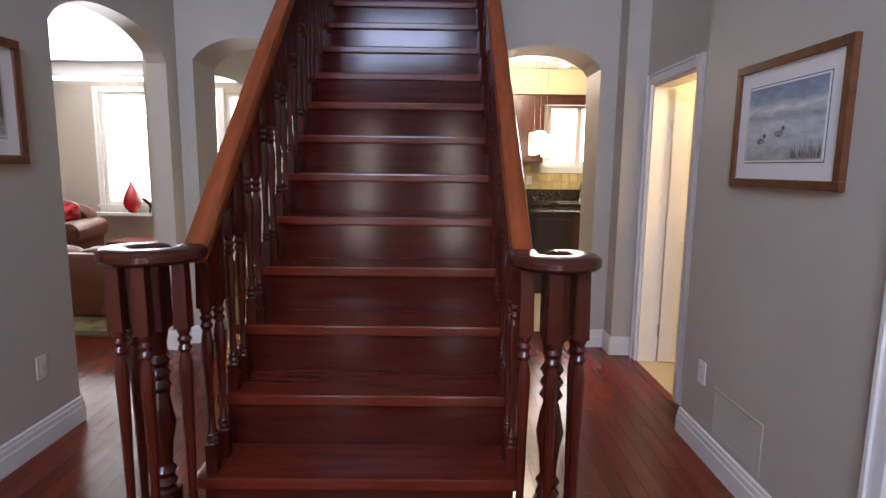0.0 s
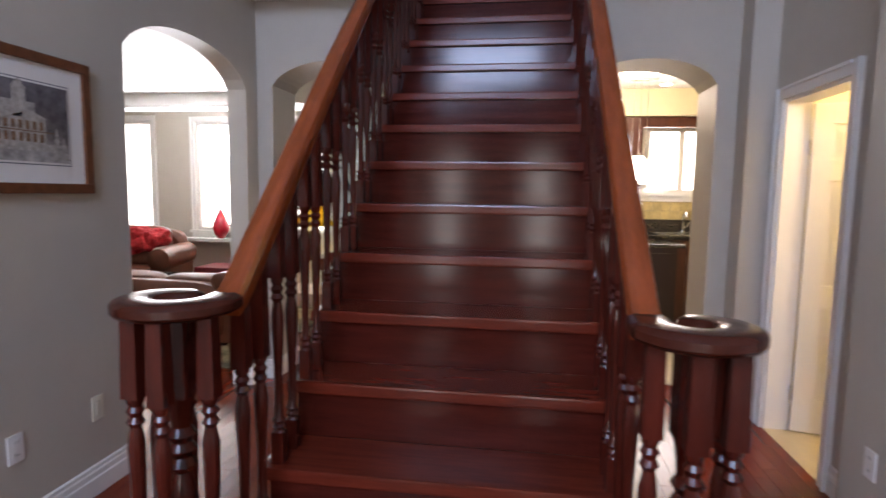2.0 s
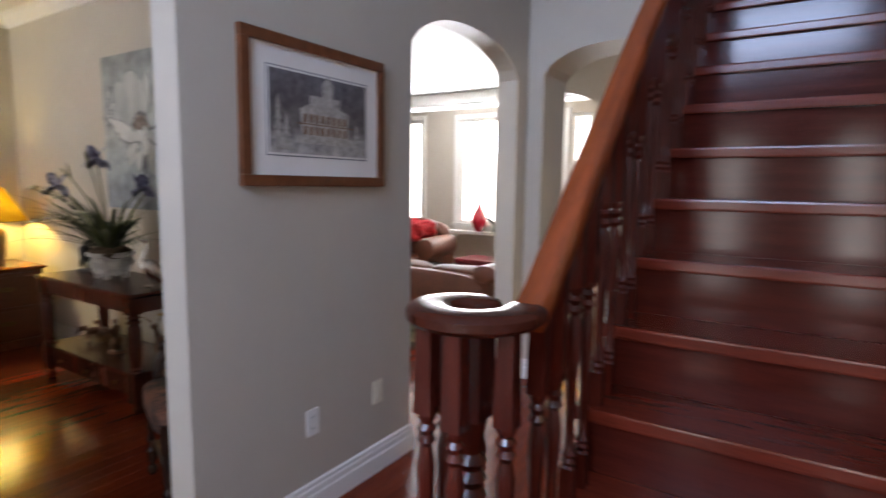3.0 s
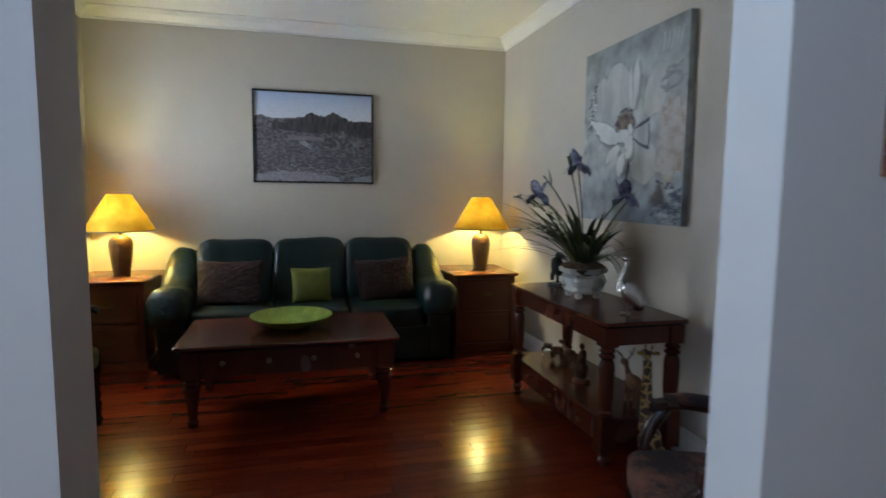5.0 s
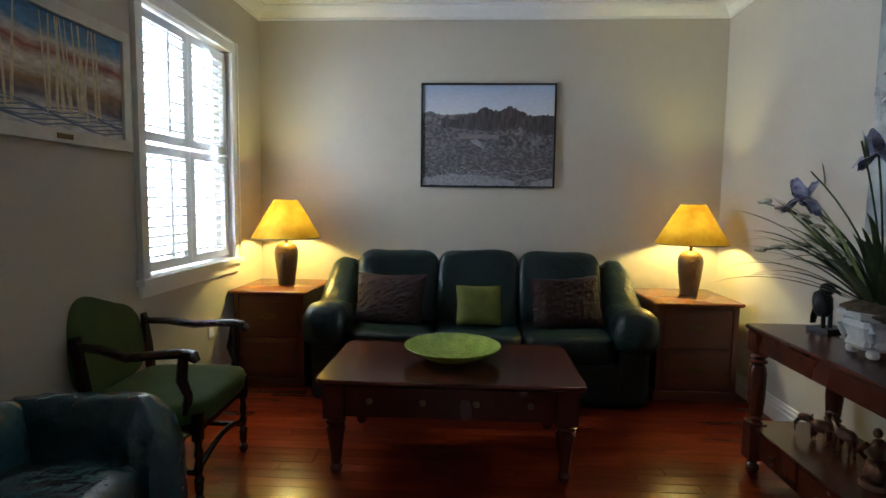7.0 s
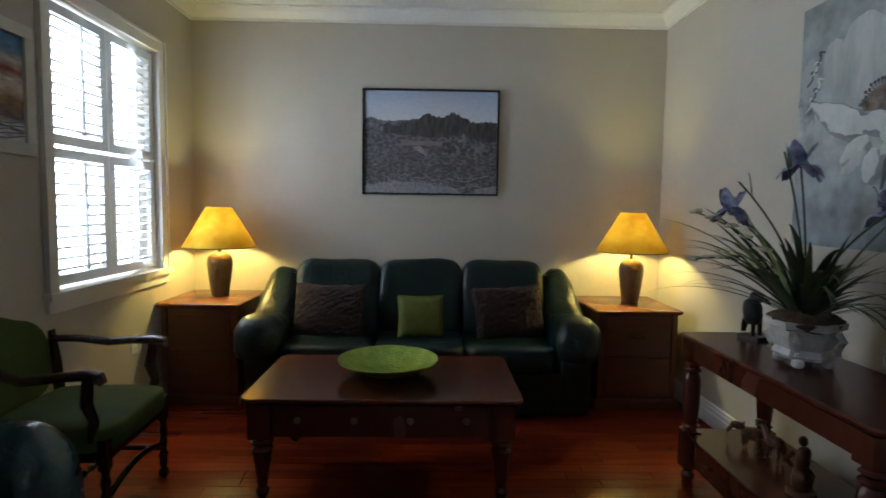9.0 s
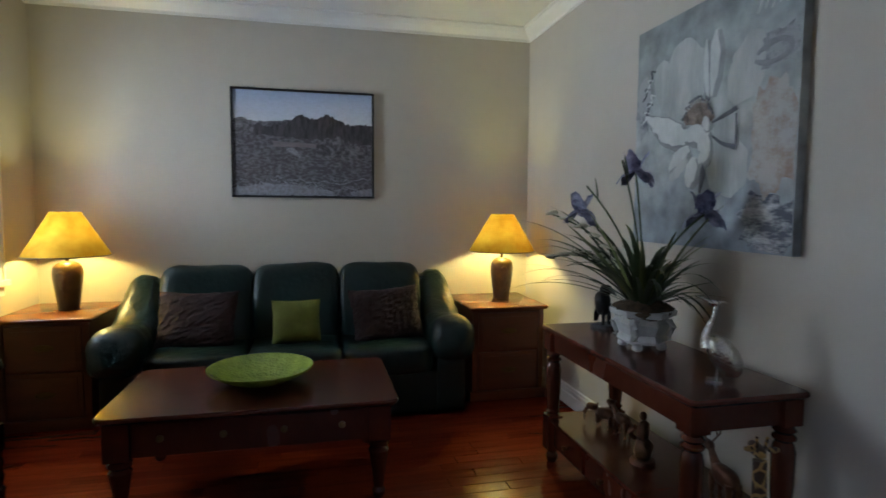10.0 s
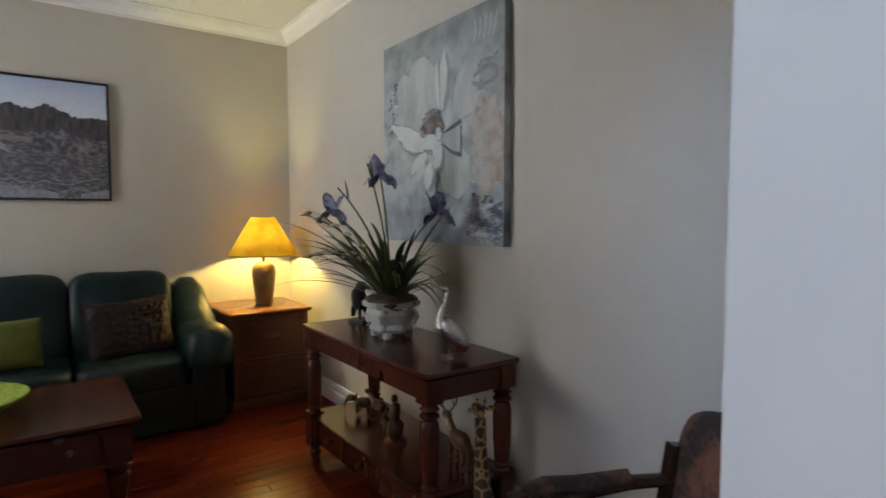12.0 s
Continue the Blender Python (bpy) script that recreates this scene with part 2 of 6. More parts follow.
wall("wall_hall_door", "x", XR2, XR2 + 0.14, 3.40, 4.68, 0, ZF, [(3.84, 4.55, 0, 2.02, 0)])
wall("wall_front", "y", YFRONT - 0.15, YFRONT, XL2, XR + 0.3, 0, ZF, [(-0.98, -0.65, 0.3, 2.1, 0), (-0.6, 0.24, 0, 2.1, 0), (0.28, 0.61, 0.3, 2.1, 0), (-1.12, 0.42, 2.83, 4.07, 0)])
wall("wall_sitting_north", "y", YN, YN + 0.09, XW, XL2, 0, ZC)
wall("wall_sitting_west", "x", XW - 0.15, XW, YS - 0.2, YN + 0.09, 0, ZC)
wall("wall_sitting_south", "y", YS - 0.2, YS, XW, XL2, 0, ZC, [(-5.64, -4.57, 0.93, 2.38, 0)])
wall("wall_family_south", "y", YN + 0.09, YN + 0.2, -6.6, XL2, 0, ZC)
wall("wall_family_west", "x", -6.75, -6.6, YN + 0.09, YFAM + 0.15, 0, ZC)
wall("wall_family_north", "y", YFAM, YFAM + 0.15, -6.6, -1.0, 0, ZC, [(-6.2, -5.05, 0.75, 2.4, 0), (-4.38, -2.75, 0.86, 2.38, 0), (-2.66, -2.38, 0.86, 2.38, 0)])
wall("wall_family_kitchen", "x", -1.0, -0.9, YB2, YFAM + 0.15, 0, ZC)
wall("wall_kitchen_north", "y", YK, YK + 0.15, -0.9, 3.2, 0, ZC, [(1.68, 2.50, 1.47, 2.25, 0)], M_YELLOW, "pale yellow painted kitchen wall")
wall("wall_kitchen_east", "x", 3.05, 3.2, YB2, YK, 0, ZC, (), M_YELLOW, "pale yellow painted kitchen wall")
wall("wall_powder_east", "x", 3.2, 3.3, 3.3, YB2, 0, ZC, (), M_YELLOW, "pale yellow painted powder room wall")
wall("wall_powder_south", "y", 3.3, 3.40, XR + 0.3, 3.2, 0, ZC, (), M_YELLOW, "pale yellow painted powder room wall")
wall("wall_powder_north", "y", 4.9, 5.0, 1.90, 3.2, 0, ZC, (), M_YELLOW, "pale yellow painted powder room wall")
wall("wall_under_stairs", "y", 3.55, 3.63, -0.47, 0.47, 0, 1.36)
wall("wall_upper_back", "y", 7.4, 7.55, XL2, XR2 + 0.14, ZC, ZF)
wall("wall_upper_left", "x", XL2, XL, YB, 7.4, ZC + 0.1, ZF)
wall("wall_upper_right", "x", XR2, XR2 + 0.14, 4.68, 7.4, ZC + 0.1, ZF)


def slab(name, dims, mat, label, category):
    return tagged(part(name, boxes(*dims), mat), label, category, kind="structure")


slab("ceiling_sitting", [(XW - 0.15, XL2, YS - 0.2, YN + 0.09, ZC, ZC + 0.2)], M_CEIL, "white painted flat ceiling", "ceiling")
slab("ceiling_family", [(-6.75, XL2, YN + 0.09, YFAM + 0.15, ZK, ZC + 0.15), (XL2, -0.9, YB2, YFAM + 0.15, ZK, ZC + 0.15)], M_CEIL, "white painted flat ceiling", "ceiling")
slab("ceiling_kitchen", [(-0.9, 3.2, YB2, YK + 0.15, ZK, ZC + 0.15), (1.90, 3.3, 3.3, YB2, 2.6, 2.7)], M_CEIL, "white painted flat ceiling", "ceiling")
slab("ceiling_hall", [(XL, -0.75, 4.3, YB2, 2.80, 2.95), (0.75, XR2, 4.3, YB2, 2.80, 2.95), (-0.75, 0.75, 5.19, YB2, 2.80, 2.95)], M_CEIL, "white painted soffit beside the stairwell", "ceiling")
slab("ceiling_foyer", [(XL2, XR2 + 0.14, YFRONT - 0.15, 7.55, ZF, ZF + 0.15)], M_CEIL, "white painted high foyer ceiling", "ceiling")
slab("ground", [(-60, 60, -60, 60, -0.5, -0.3)], material("snowy_ground", (0.5, 0.5, 0.5), 0.9), "pale winter ground round the house", "ground")
slab("subfloor", [(-6.75, 3.3, YFRONT - 0.15, YFAM + 0.15, -0.3, -0.013)], M_BLACK, "dark gap between the floor planks", "floor")
slab("floor_kitchen", [(-0.9, 3.2, YB2, YK, -0.012, 0.0), (1.76, 3.2, 3.40, 4.9, -0.012, 0.002)], M_TILE, "beige ceramic tile floor", "floor")
slab("beam_family", [(-6.6, -1.0, 7.55, 7.85, 2.46, ZK)], M_CEIL, "white boxed ceiling beam", "beam")
slab("soffit_kitchen", [(-0.9, 3.05, 7.62, YK, 2.34, ZK)], M_YELLOW, "pale yellow boxed soffit over the cabinets", "soffit")



def skirt(*pts):
    run("baseboard", [(x, y, 0) for x, y in pts], BASE, M_TRIM, "white moulded wooden baseboard", "baseboard")


skirt((XL2, 3.472), (XL, 3.472), (XL, OPEN_N), (XL2, OPEN_N), (XL2, YN), (XW, YN), (XW, YS), (XL2, YS), (XL2, OPEN_S), (XL, OPEN_S), (XL, YFRONT))
skirt((-1.61, YB2), (-1.61, YB), (XL, YB), (XL, 4.70), (XL2, 4.70))
skirt((0.60, YB), (-0.66, YB))
skirt((XR2, 4.63), (XR2, 4.68), (1.60, 4.68), (1.60, YB), (1.47, YB), (1.47, YB2))
skirt((XR, 2.10), (XR, 3.40), (XR2, 3.40), (XR2, 3.77))
skirt((-1.0, YFAM), (-6.6, YFAM))
run("crown_moulding_sitting", [(XW, YS, ZC - 0.1), (XW, YN, ZC - 0.1)][::-1], CROWN, M_TRIM, "white crown moulding", "moulding")
run("crown_moulding_north", [(XW + 0.0, YN, ZC - 0.1), (XL2, YN, ZC - 0.1)][::-1], CROWN, M_TRIM, "white crown moulding", "moulding")
run("crown_moulding_south", [(XW, YS, ZC - 0.1), (XL2, YS, ZC - 0.1)], CROWN, M_TRIM, "white crown moulding", "moulding")


def casing(name, axis, p, out, u0, u1, z0, z1, sill=False, label="white moulded door casing", category="casing", w=0.07):
    """A moulded frame round an opening in a wall's face; out: which way it stands proud."""
    bm = bmesh.new()
    t = 0.02 * out
    bars = [(u0 - w, u0, z0, z1 + w), (u1, u1 + w, z0, z1 + w), (u0, u1, z1, z1 + w)]
    if sill:
        bars += [(u0 - w - 0.02, u1 + w + 0.02, z0 - 0.035, z0)]
        bars += [(u0 - w, u1 + w, z0 - 0.1, z0 - 0.035)]
    for k, (a, b, c, d) in enumerate(bars):
        dp = t * (2.4 if sill and k == 3 else 1)
        if axis == "x":
            box(bm, p, p + dp, a, b, c, d)
        else:
            box(bm, a, b, p, p + dp, c, d)
        if k < 3:
            ia, ib, ic, idd = a + 0.0, b, c, d
            e = 0.016
            if k == 0:
                ia, ib = a, a + e
            elif k == 1:
                ia, ib = b - e, b
            else:
                ic = d - e
            if axis == "x":
                box(bm, p + dp, p + dp * 1.5, ia, ib, ic, idd)
            else:
                box(bm, ia, ib, p + dp, p + dp * 1.5, ic, idd)
    return tagged(part(name, bm, M_TRIM), label, category, kind="structure")


casing("trim_powder_door", "x", XR2, -1, 3.84, 4.55, 0, 2.02)
casing("trim_closet_door", "x", XR, -1, 1.24, 2.03, 0, 2.04)
slab("jamb_powder_door", [(XR2, XR2 + 0.14, 3.84, 3.86, 0, 2.02), (XR2, XR2 + 0.14, 4.53, 4.55, 0, 2.02), (XR2, XR2 + 0.14, 3.86, 4.53, 2.0, 2.02)], M_TRIM, "white painted door jamb", "jamb")


def panel_door(name, m, w, h, label, knob=True):
    d = thing(name, m, label, "door", kind="structure")
    rows = [(0.22, 0.78), (0.92, 1.54), (1.66, h - 0.12)]
    cols = ((0.1, w / 2 - 0.05), (w / 2 + 0.05, w - 0.1))
    part("core", boxes((0.002, w - 0.002, -0.006, 0.006, 0.012, h - 0.002)), M_TRIM, d)
    stiles = [(0, 0.1), (w / 2 - 0.05, w / 2 + 0.05), (w - 0.1, w)]
    for a, b in stiles:
        part("stile", bevelled(boxes((a, b, -0.0175, 0.0175, 0.01, h)), 0.003), M_TRIM, d)
    for a, b in cols:
        for z0, z1 in ((0.01, 0.22), (0.78, 0.92), (1.54, 1.66), (h - 0.12, h)):
            part("rail", bevelled(boxes((a, b, -0.0172, 0.0172, z0, z1)), 0.003), M_TRIM, d)
        for z0, z1 in rows:
            bm = bmesh.new()
            for s in (-1, 1):
                for inset, yy in ((0.022, 0.009), (0.045, 0.014)):
                    box(bm, a + inset, b - inset, s * 0.005, s * yy, z0 + inset, z1 - inset)
            part("panel", bm, M_TRIM, d)
    for z0 in (0.2, h - 0.3):
        part("hinge", boxes((-0.012, -0.002, -0.012, 0.012, z0, z0 + 0.09)), M_CHROME, d, "steel butt hinge")
    if knob:
        for s in (-1, 1):
            part("knob", lathe([(0.012, 0), (0.012, 0.03), (0.028, 0.04), (0.03, 0.055), (0.018, 0.068)], 14), M_CHROME, d, "brushed steel door knob", True).matrix_local = pose(w - 0.06, s * 0.0175, 0.95, -90 * s)
    return d


panel_door("door_1", pose(1.905, 4.52, 0, 0, 0, -12), 0.66, 1.99, "white six-panel door standing open into the powder room")
panel_door("door_2", pose(XR + 0.06, 1.25, 0, 0, 0, 90), 0.77, 2.03, "white six-panel closet door, closed")
panel_door("door_3", pose(-0.595, YFRONT - 0.07, 0), 0.83, 2.08, "white panelled front door, closed")


def window(name, m, w, h, cols, label):
    """A window seen from its inside; x along the wall, y outwards, base at the sill."""
    d = thing(name, m, label, "window", kind="structure")
    f = 0.045
    bm = boxes((0, f, 0.02, 0.07, 0, h), (w - f, w, 0.02, 0.07, 0, h), (f, w - f, 0.02, 0.07, 0, f), (f, w - f, 0.02, 0.07, h - f, h))
    part("window_frame", bm, M_TRIM, d)
    pw = (w - 2 * f) / cols
    for i in range(1, cols):
        part("mullion", boxes((f + i * pw - 0.03, f + i * pw + 0.03, 0.018, 0.072, f, h - f)), M_TRIM, d)
    for i in range(cols):
        g = part("pane", boxes((f + i * pw, f + (i + 1) * pw, 0.05, 0.056, f, h - f)), M_GLASS, d)
        g.visible_shadow = False
    return d


def daylight_card(name, x0, x1, y, z0, z1):
    slab(name, [(x0, x1, y, y + 0.02, z0, z1)], M_SKYCARD, "bright overcast sky beyond the window", "backdrop")


window("window_2", pose(-4.38, YFAM, 0.86), 1.63, 1.52, 2, "white two-light family room window with bright sky")
window("window_8", pose(-2.66, YFAM, 0.86), 0.28, 1.52, 1, "narrow white family room window with bright sky")
window("window_3", pose(-6.2, YFAM, 0.75), 1.15, 1.65, 1, "white family room window with bright sky")
window("window_4", pose(1.68, YK, 1.47), 0.82, 0.78, 2, "white kitchen window above the sink")
window("window_5", pose(0.42, YFRONT, 2.83, 0, 0, 180), 1.54, 1.24, 2, "white upper foyer window over the front door")
window("window_6", pose(-0.65, YFRONT, 0.3, 0, 0, 180), 0.33, 1.8, 1, "narrow glazed sidelight beside the front door")
window("window_7", pose(0.61, YFRONT, 0.3, 0, 0, 180), 0.33, 1.8, 1, "narrow glazed sidelight beside the front door")
casing("trim_window_family", "y", YFAM, -1, -4.38, -2.75, 0.86, 2.38, True, "white window casing with a deep sill", "casing")
casing("trim_window_family_west", "y", YFAM, -1, -6.2, -5.05, 0.75, 2.4, True, "white window casing with a sill", "casing")
casing("trim_window_kitchen", "y", YK, -1, 1.68, 2.50, 1.47, 2.25, True, "white kitchen window casing", "casing")
daylight_card("backdrop", -8, 0, YFAM + 1.2, -0.5, 4)
daylight_card("backdrop_kitchen", 0.4, 4.5, YK + 1.2, -0.5, 4)
daylight_card("backdrop_south", -14, -2, YS - 1.6, -0.5, 4.5)
daylight_card("backdrop_front", -2.5, 2.5, YFRONT - 1.6, -0.5, 6)

# ---- staircase ----
RISE, RUN_, NSTEP = 0.1988, 0.2201, 15
Y1 = 2.0135  # first nosing


def nose(n):
    return Y1 + (n - 1) * RUN_


def baluster(h, top):
    """A turned baluster: square foot, turned shaft, square head of length top."""
    bm = bmesh.new()
    q = 0.0185
    box(bm, -q, q, -q, q, 0, 0.10)
    a = 0.10
    b = h - top
    L = b - a
    prof = [(0.02, 0), (0.016, 0.008), (0.021, 0.018), (0.016, 0.028), (0.021, 0.038), (0.014, 0.05)]
    prof += [(0.0125, 0.10), (0.0135, 0.2), (0.0165, L * 0.55), (0.0195, L - 0.16), (0.0205, L - 0.12), (0.015, L - 0.085), (0.013, L - 0.075),
             (0.021, L - 0.062), (0.014, L - 0.048), (0.021, L - 0.034), (0.014, L - 0.022), (0.02, L - 0.01), (0.02, L)]
    lathe(prof, 10, bm, (0, 0, a), close=False)
    v, _ = box(bm, -q, q, -q, q, b, h)
    for p in v:
        if p.co.z < b + 0.001:
            p.co.x, p.co.y = p.co.x * 1.18, p.co.y * 1.18
    bmesh.ops.recalc_face_normals(bm, faces=bm.faces)
    return bm


stair = thing("staircase", pose(0, 0, 0), "straight dark cherry wood staircase with turned balusters and scrolled handrails", "staircase")
for n in range(1, NSTEP + 1):
    y, z = nose(n), n * RISE
    w = 0.55
    if n == 1:
        bm = bmesh.new()
        outline = [(-0.98 + 0.12 * math.cos(a), y + 0.22 + 0.22 * math.sin(a)) for a in [radians(d) for d in range(90, 271, 15)]]
        outline += [(0.98 + 0.12 * math.cos(a), y + 0.22 + 0.22 * math.sin(a)) for a in [radians(d) for d in range(-90, 91, 15)]]
        lo = [bm.verts.new((px, py, z - 0.034)) for px, py in outline]
        hi = [bm.verts.new((px, py, z)) for px, py in outline]
        bm.faces.new(lo[::-1]), bm.faces.new(hi)
        for i in range(len(outline)):
            j = (i + 1) % len(outline)
            bm.faces.new((lo[i], lo[j], hi[j], hi[i]))
        part("tread", bm, M_STAIR, stair)
        bm = bmesh.new()
        lo = [bm.verts.new((px * 0.97, y + 0.22 + (py - y - 0.22) * 0.86, 0)) for px, py in outline]
        hi = [bm.verts.new((px * 0.97, y + 0.22 + (py - y - 0.22) * 0.86, z - 0.034)) for px, py in outline]
        bm.faces.new(lo[::-1]), bm.faces.new(hi)
        for i in range(len(outline)):
            j = (i + 1) % len(outline)
            bm.faces.new((lo[i], lo[j], hi[j], hi[i]))
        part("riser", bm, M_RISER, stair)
    else:
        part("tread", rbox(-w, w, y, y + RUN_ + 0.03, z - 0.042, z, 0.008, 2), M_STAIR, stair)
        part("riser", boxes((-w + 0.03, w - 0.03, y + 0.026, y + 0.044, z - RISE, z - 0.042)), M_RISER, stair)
for s in (-1, 1):
    # saw-toothed stringer that closes the side under the treads
    bm = bmesh.new()
    pts = [(nose(1) + 0.05, 0.0)]
    for n in range(1, NSTEP + 1):
        pts += [(nose(n) + 0.03, n * RISE - 0.044), (nose(n + 1) + 0.03, n * RISE - 0.044)]
    pts += [(nose(NSTEP + 1) + 0.03, NSTEP * RISE - 0.5), (nose(NSTEP) - 1.2, NSTEP * RISE - 1.7), (nose(3) + 0.3, 0.0)]
    fa = [bm.verts.new((s * 0.49, a, b)) for a, b in pts]
    fb = [bm.verts.new((s * 0.515, a, b)) for a, b in pts]
    bm.faces.new(fa), bm.faces.new(fb)
    for i in range(len(pts)):
        j = (i + 1) % len(pts)
        bm.faces.new((fa[i], fa[j], fb[j], fb[i]))
    bmesh.ops.recalc_face_normals(bm, faces=bm.faces)
    part("stringer", bm, M_STAIR, stair)

RAILP = [(-0.03, -0.03), (0.03, -0.03), (0.034, -0.015), (0.03, 0.0), (0.036, 0.012), (0.03, 0.03), (0.014, 0.038), (-0.014, 0.038), (-0.03, 0.03), (-0.036, 0.012), (-0.03, 0.0), (-0.034, -0.015)]
SCROLLP = [(0.048 * math.copysign(abs(math.cos(a)) ** 0.7, math.cos(a)), 0.014 + 0.024 * math.copysign(abs(math.sin(a)) ** 0.7, math.sin(a))) for a in [2 * math.pi * (i + 0.5) / 14 for i in range(14)]]
RAIL_UP = 0.80


def rail_z(y):
    return (y - Y1) / RUN_ * RISE + RISE + RAIL_UP


ZS = 1.15
mesh_for = {}
for s, cx, cy in ((-1, -0.603, 2.165), (1, 0.605, 2.12)):
    x = -0.497 if s < 0 else 0.512
    r0 = abs(x - cx)
    path = []
    for k in range(0, 31):
        f = k / 30
        a = -f * radians(292)
        r = r0 * (1.0 + 0.10 * math.sin(math.pi * min(1, f * 1.6)) - 0.42 * f ** 1.6)
        path.append((cx - s * r * math.cos(a), cy + r * math.sin(a), ZS))
    path = path[::-1]
    zz = [(cy + 0.04, ZS + 0.002), (cy + 0.075, ZS + 0.018), (cy + 0.11, ZS + 0.045)]
    path += [(x, a, b) for a, b in zz]
    ya = cy + 0.15
    off = ZS + 0.085 - rail_z(ya)
    while ya < nose(NSTEP):
        path.append((x, ya, rail_z(ya) + off * max(0, 1 - (ya - cy - 0.15) / 0.7)))
        ya += 0.15
    sc = [0.30, 0.62, 0.8, 0.86] + [0.88 + 0.12 * min(1, i / 8) for i in range(len(path))]
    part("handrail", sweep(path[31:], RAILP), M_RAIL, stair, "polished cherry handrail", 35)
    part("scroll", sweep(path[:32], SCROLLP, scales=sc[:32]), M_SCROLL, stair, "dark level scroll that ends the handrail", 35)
    rz = [(p[1], p[2]) for p in path[30:]]

    def under(yy):
        return float(np.interp(yy, [a for a, b in rz], [b for a, b in rz])) - 0.03

    for n in range(2, NSTEP):
        for dy in (0.045, 0.148):
            yy = nose(n) + dy
            if yy < cy + 0.07:
                continue
            h = under(yy) - n * RISE
            key = (round(h, 2), dy)
            if key not in mesh_for:
                ob = part("baluster", baluster(h, 0.2 + (0.0 if dy < 0.1 else 0.1)), M_BAL, stair, "", 35)
                mesh_for[key] = ob.data
            else:
                ob = new("baluster", mesh_for[key])
                ob.parent = stair
            ob.location = (x, yy, n * RISE)
    for k in (1, 7, 13, 19, 25):
        p = path[29 - k]
        h = ZS - 0.006 - RISE
        if "s" not in mesh_for:
            ob = part("baluster", baluster(h, 0.20), M_BAL, stair, "", 35)
            mesh_for["s"] = ob.data
        else:
            ob = new("baluster", mesh_for["s"])
            ob.parent = stair
        ob.location = (p[0], p[1], RISE)
    h = ZS - 0.006 - RISE
    bm = bmesh.new()
    q = 0.036
    box(bm, -q, q, -q, q, 0, 0.2)
    prof = [(0.036, 0.2), (0.026, 0.21), (0.037, 0.23), (0.027, 0.25), (0.037, 0.27), (0.024, 0.29), (0.03, 0.36), (0.042, 0.43), (0.03, 0.5), (0.022, 0.53), (0.036, 0.55), (0.024, 0.57), (0.036, 0.59), (0.024, 0.61), (0.036, 0.63), (0.024, 0.65), (0.03, 0.7), (0.036, 0.73)]
    lathe(prof, 16, bm, (0, 0, 0), close=False)
    box(bm, -q, q, -q, q, 0.73, h)
    nw = part("newel", bm, M_BAL, stair, "turned dark cherry newel post under the scroll", 35)
    nw.location = (cx, cy, RISE)
# upper landing
slab("landing_floor", [(-1.6, XR2, nose(NSTEP) + 0.24, 7.4, 2.96, 2.999)], M_STAIR, "dark wood upper landing floor", "floor")

# ---- sitting room: materials ----
M_LEATHER = material("dark_green_leather", (0.005, 0.016, 0.015), 0.34, vary=0.35, scale=5, bump=0.6, bscale=22, spec=0.42, rvar=0.08)
# Teal leather, base lightened and blued to carry the window's sheen on the loveseat.
M_TEAL = material("dark_teal_leather_sheen", (0.026, 0.072, 0.088), 0.25, vary=0.3, scale=5, bump=0.9, bscale=14, spec=0.8, rvar=0.06)
for leather, deep in ((M_LEATHER, 0.012), (M_TEAL, 0.016)):
    for node in leather.node_tree.nodes:
        if node.type == "BUMP":
            node.inputs["Distance"].default_value = deep
M_FUR = material("dark_brown_fur", (0.025, 0.008, 0.0075), 0.9, vary=0.45, scale=40, bump=1.0, bscale=120)
M_LIME = material("olive_green_velvet", (0.115, 0.125, 0.015), 0.8, vary=0.2, scale=16, bump=0.2, bscale=200)
M_GREENV = material("moss_green_velvet", (0.038, 0.066, 0.009), 0.85, vary=0.22, scale=9, bump=0.15, bscale=220)
M_MAHOG = material("dark_mahogany", (0.085, 0.021, 0.011), 0.26, vary=0.2, scale=3, bump=0.008, stretch=(2, 2, 1), rvar=0.05, detail=2)
M_MAHOG_TOP = material("polished_mahogany_top", (0.078, 0.019, 0.011), 0.24, vary=0.3, scale=5, bump=0.02, stretch=(6, 0.7, 1), rvar=0.05)
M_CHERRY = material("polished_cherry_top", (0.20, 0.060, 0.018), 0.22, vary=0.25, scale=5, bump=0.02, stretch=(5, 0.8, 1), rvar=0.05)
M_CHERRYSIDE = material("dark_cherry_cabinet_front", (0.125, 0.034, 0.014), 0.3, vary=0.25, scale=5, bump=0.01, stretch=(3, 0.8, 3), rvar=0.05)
M_DARKWOOD = material("dark_stained_wood", (0.030, 0.011, 0.007), 0.27, vary=0.4, scale=8, bump=0.05, stretch=(4, 4, 0.8))
M_BRASS = material("aged_brass", (0.16, 0.10, 0.04), 0.4, 0.9, vary=0.3, scale=20)
M_BRONZE = material("brown_bronze", (0.13, 0.062, 0.035), 0.42, 0.6, vary=0.5, scale=22, bump=0.2, bscale=60)
M_SILVER = material("hammered_silver", (0.60, 0.60, 0.58), 0.24, 1.0, vary=0.3, scale=40, bump=0.8, bscale=120)
M_RAVEN = material("black_cast_metal", (0.010, 0.010, 0.011), 0.4, 0.3, vary=0.4, scale=30, bump=0.4, bscale=80)
M_POT = material("distressed_white_ceramic", (0.56, 0.56, 0.55), 0.5, vary=0.3, scale=9, bump=0.5, bscale=35, second=(0.72, 0.72, 0.70))
M_LEAF = material("iris_leaf_green", (0.040, 0.066, 0.024), 0.5, vary=0.4, scale=10, stretch=(1, 1, 0.3), rand=0.3)
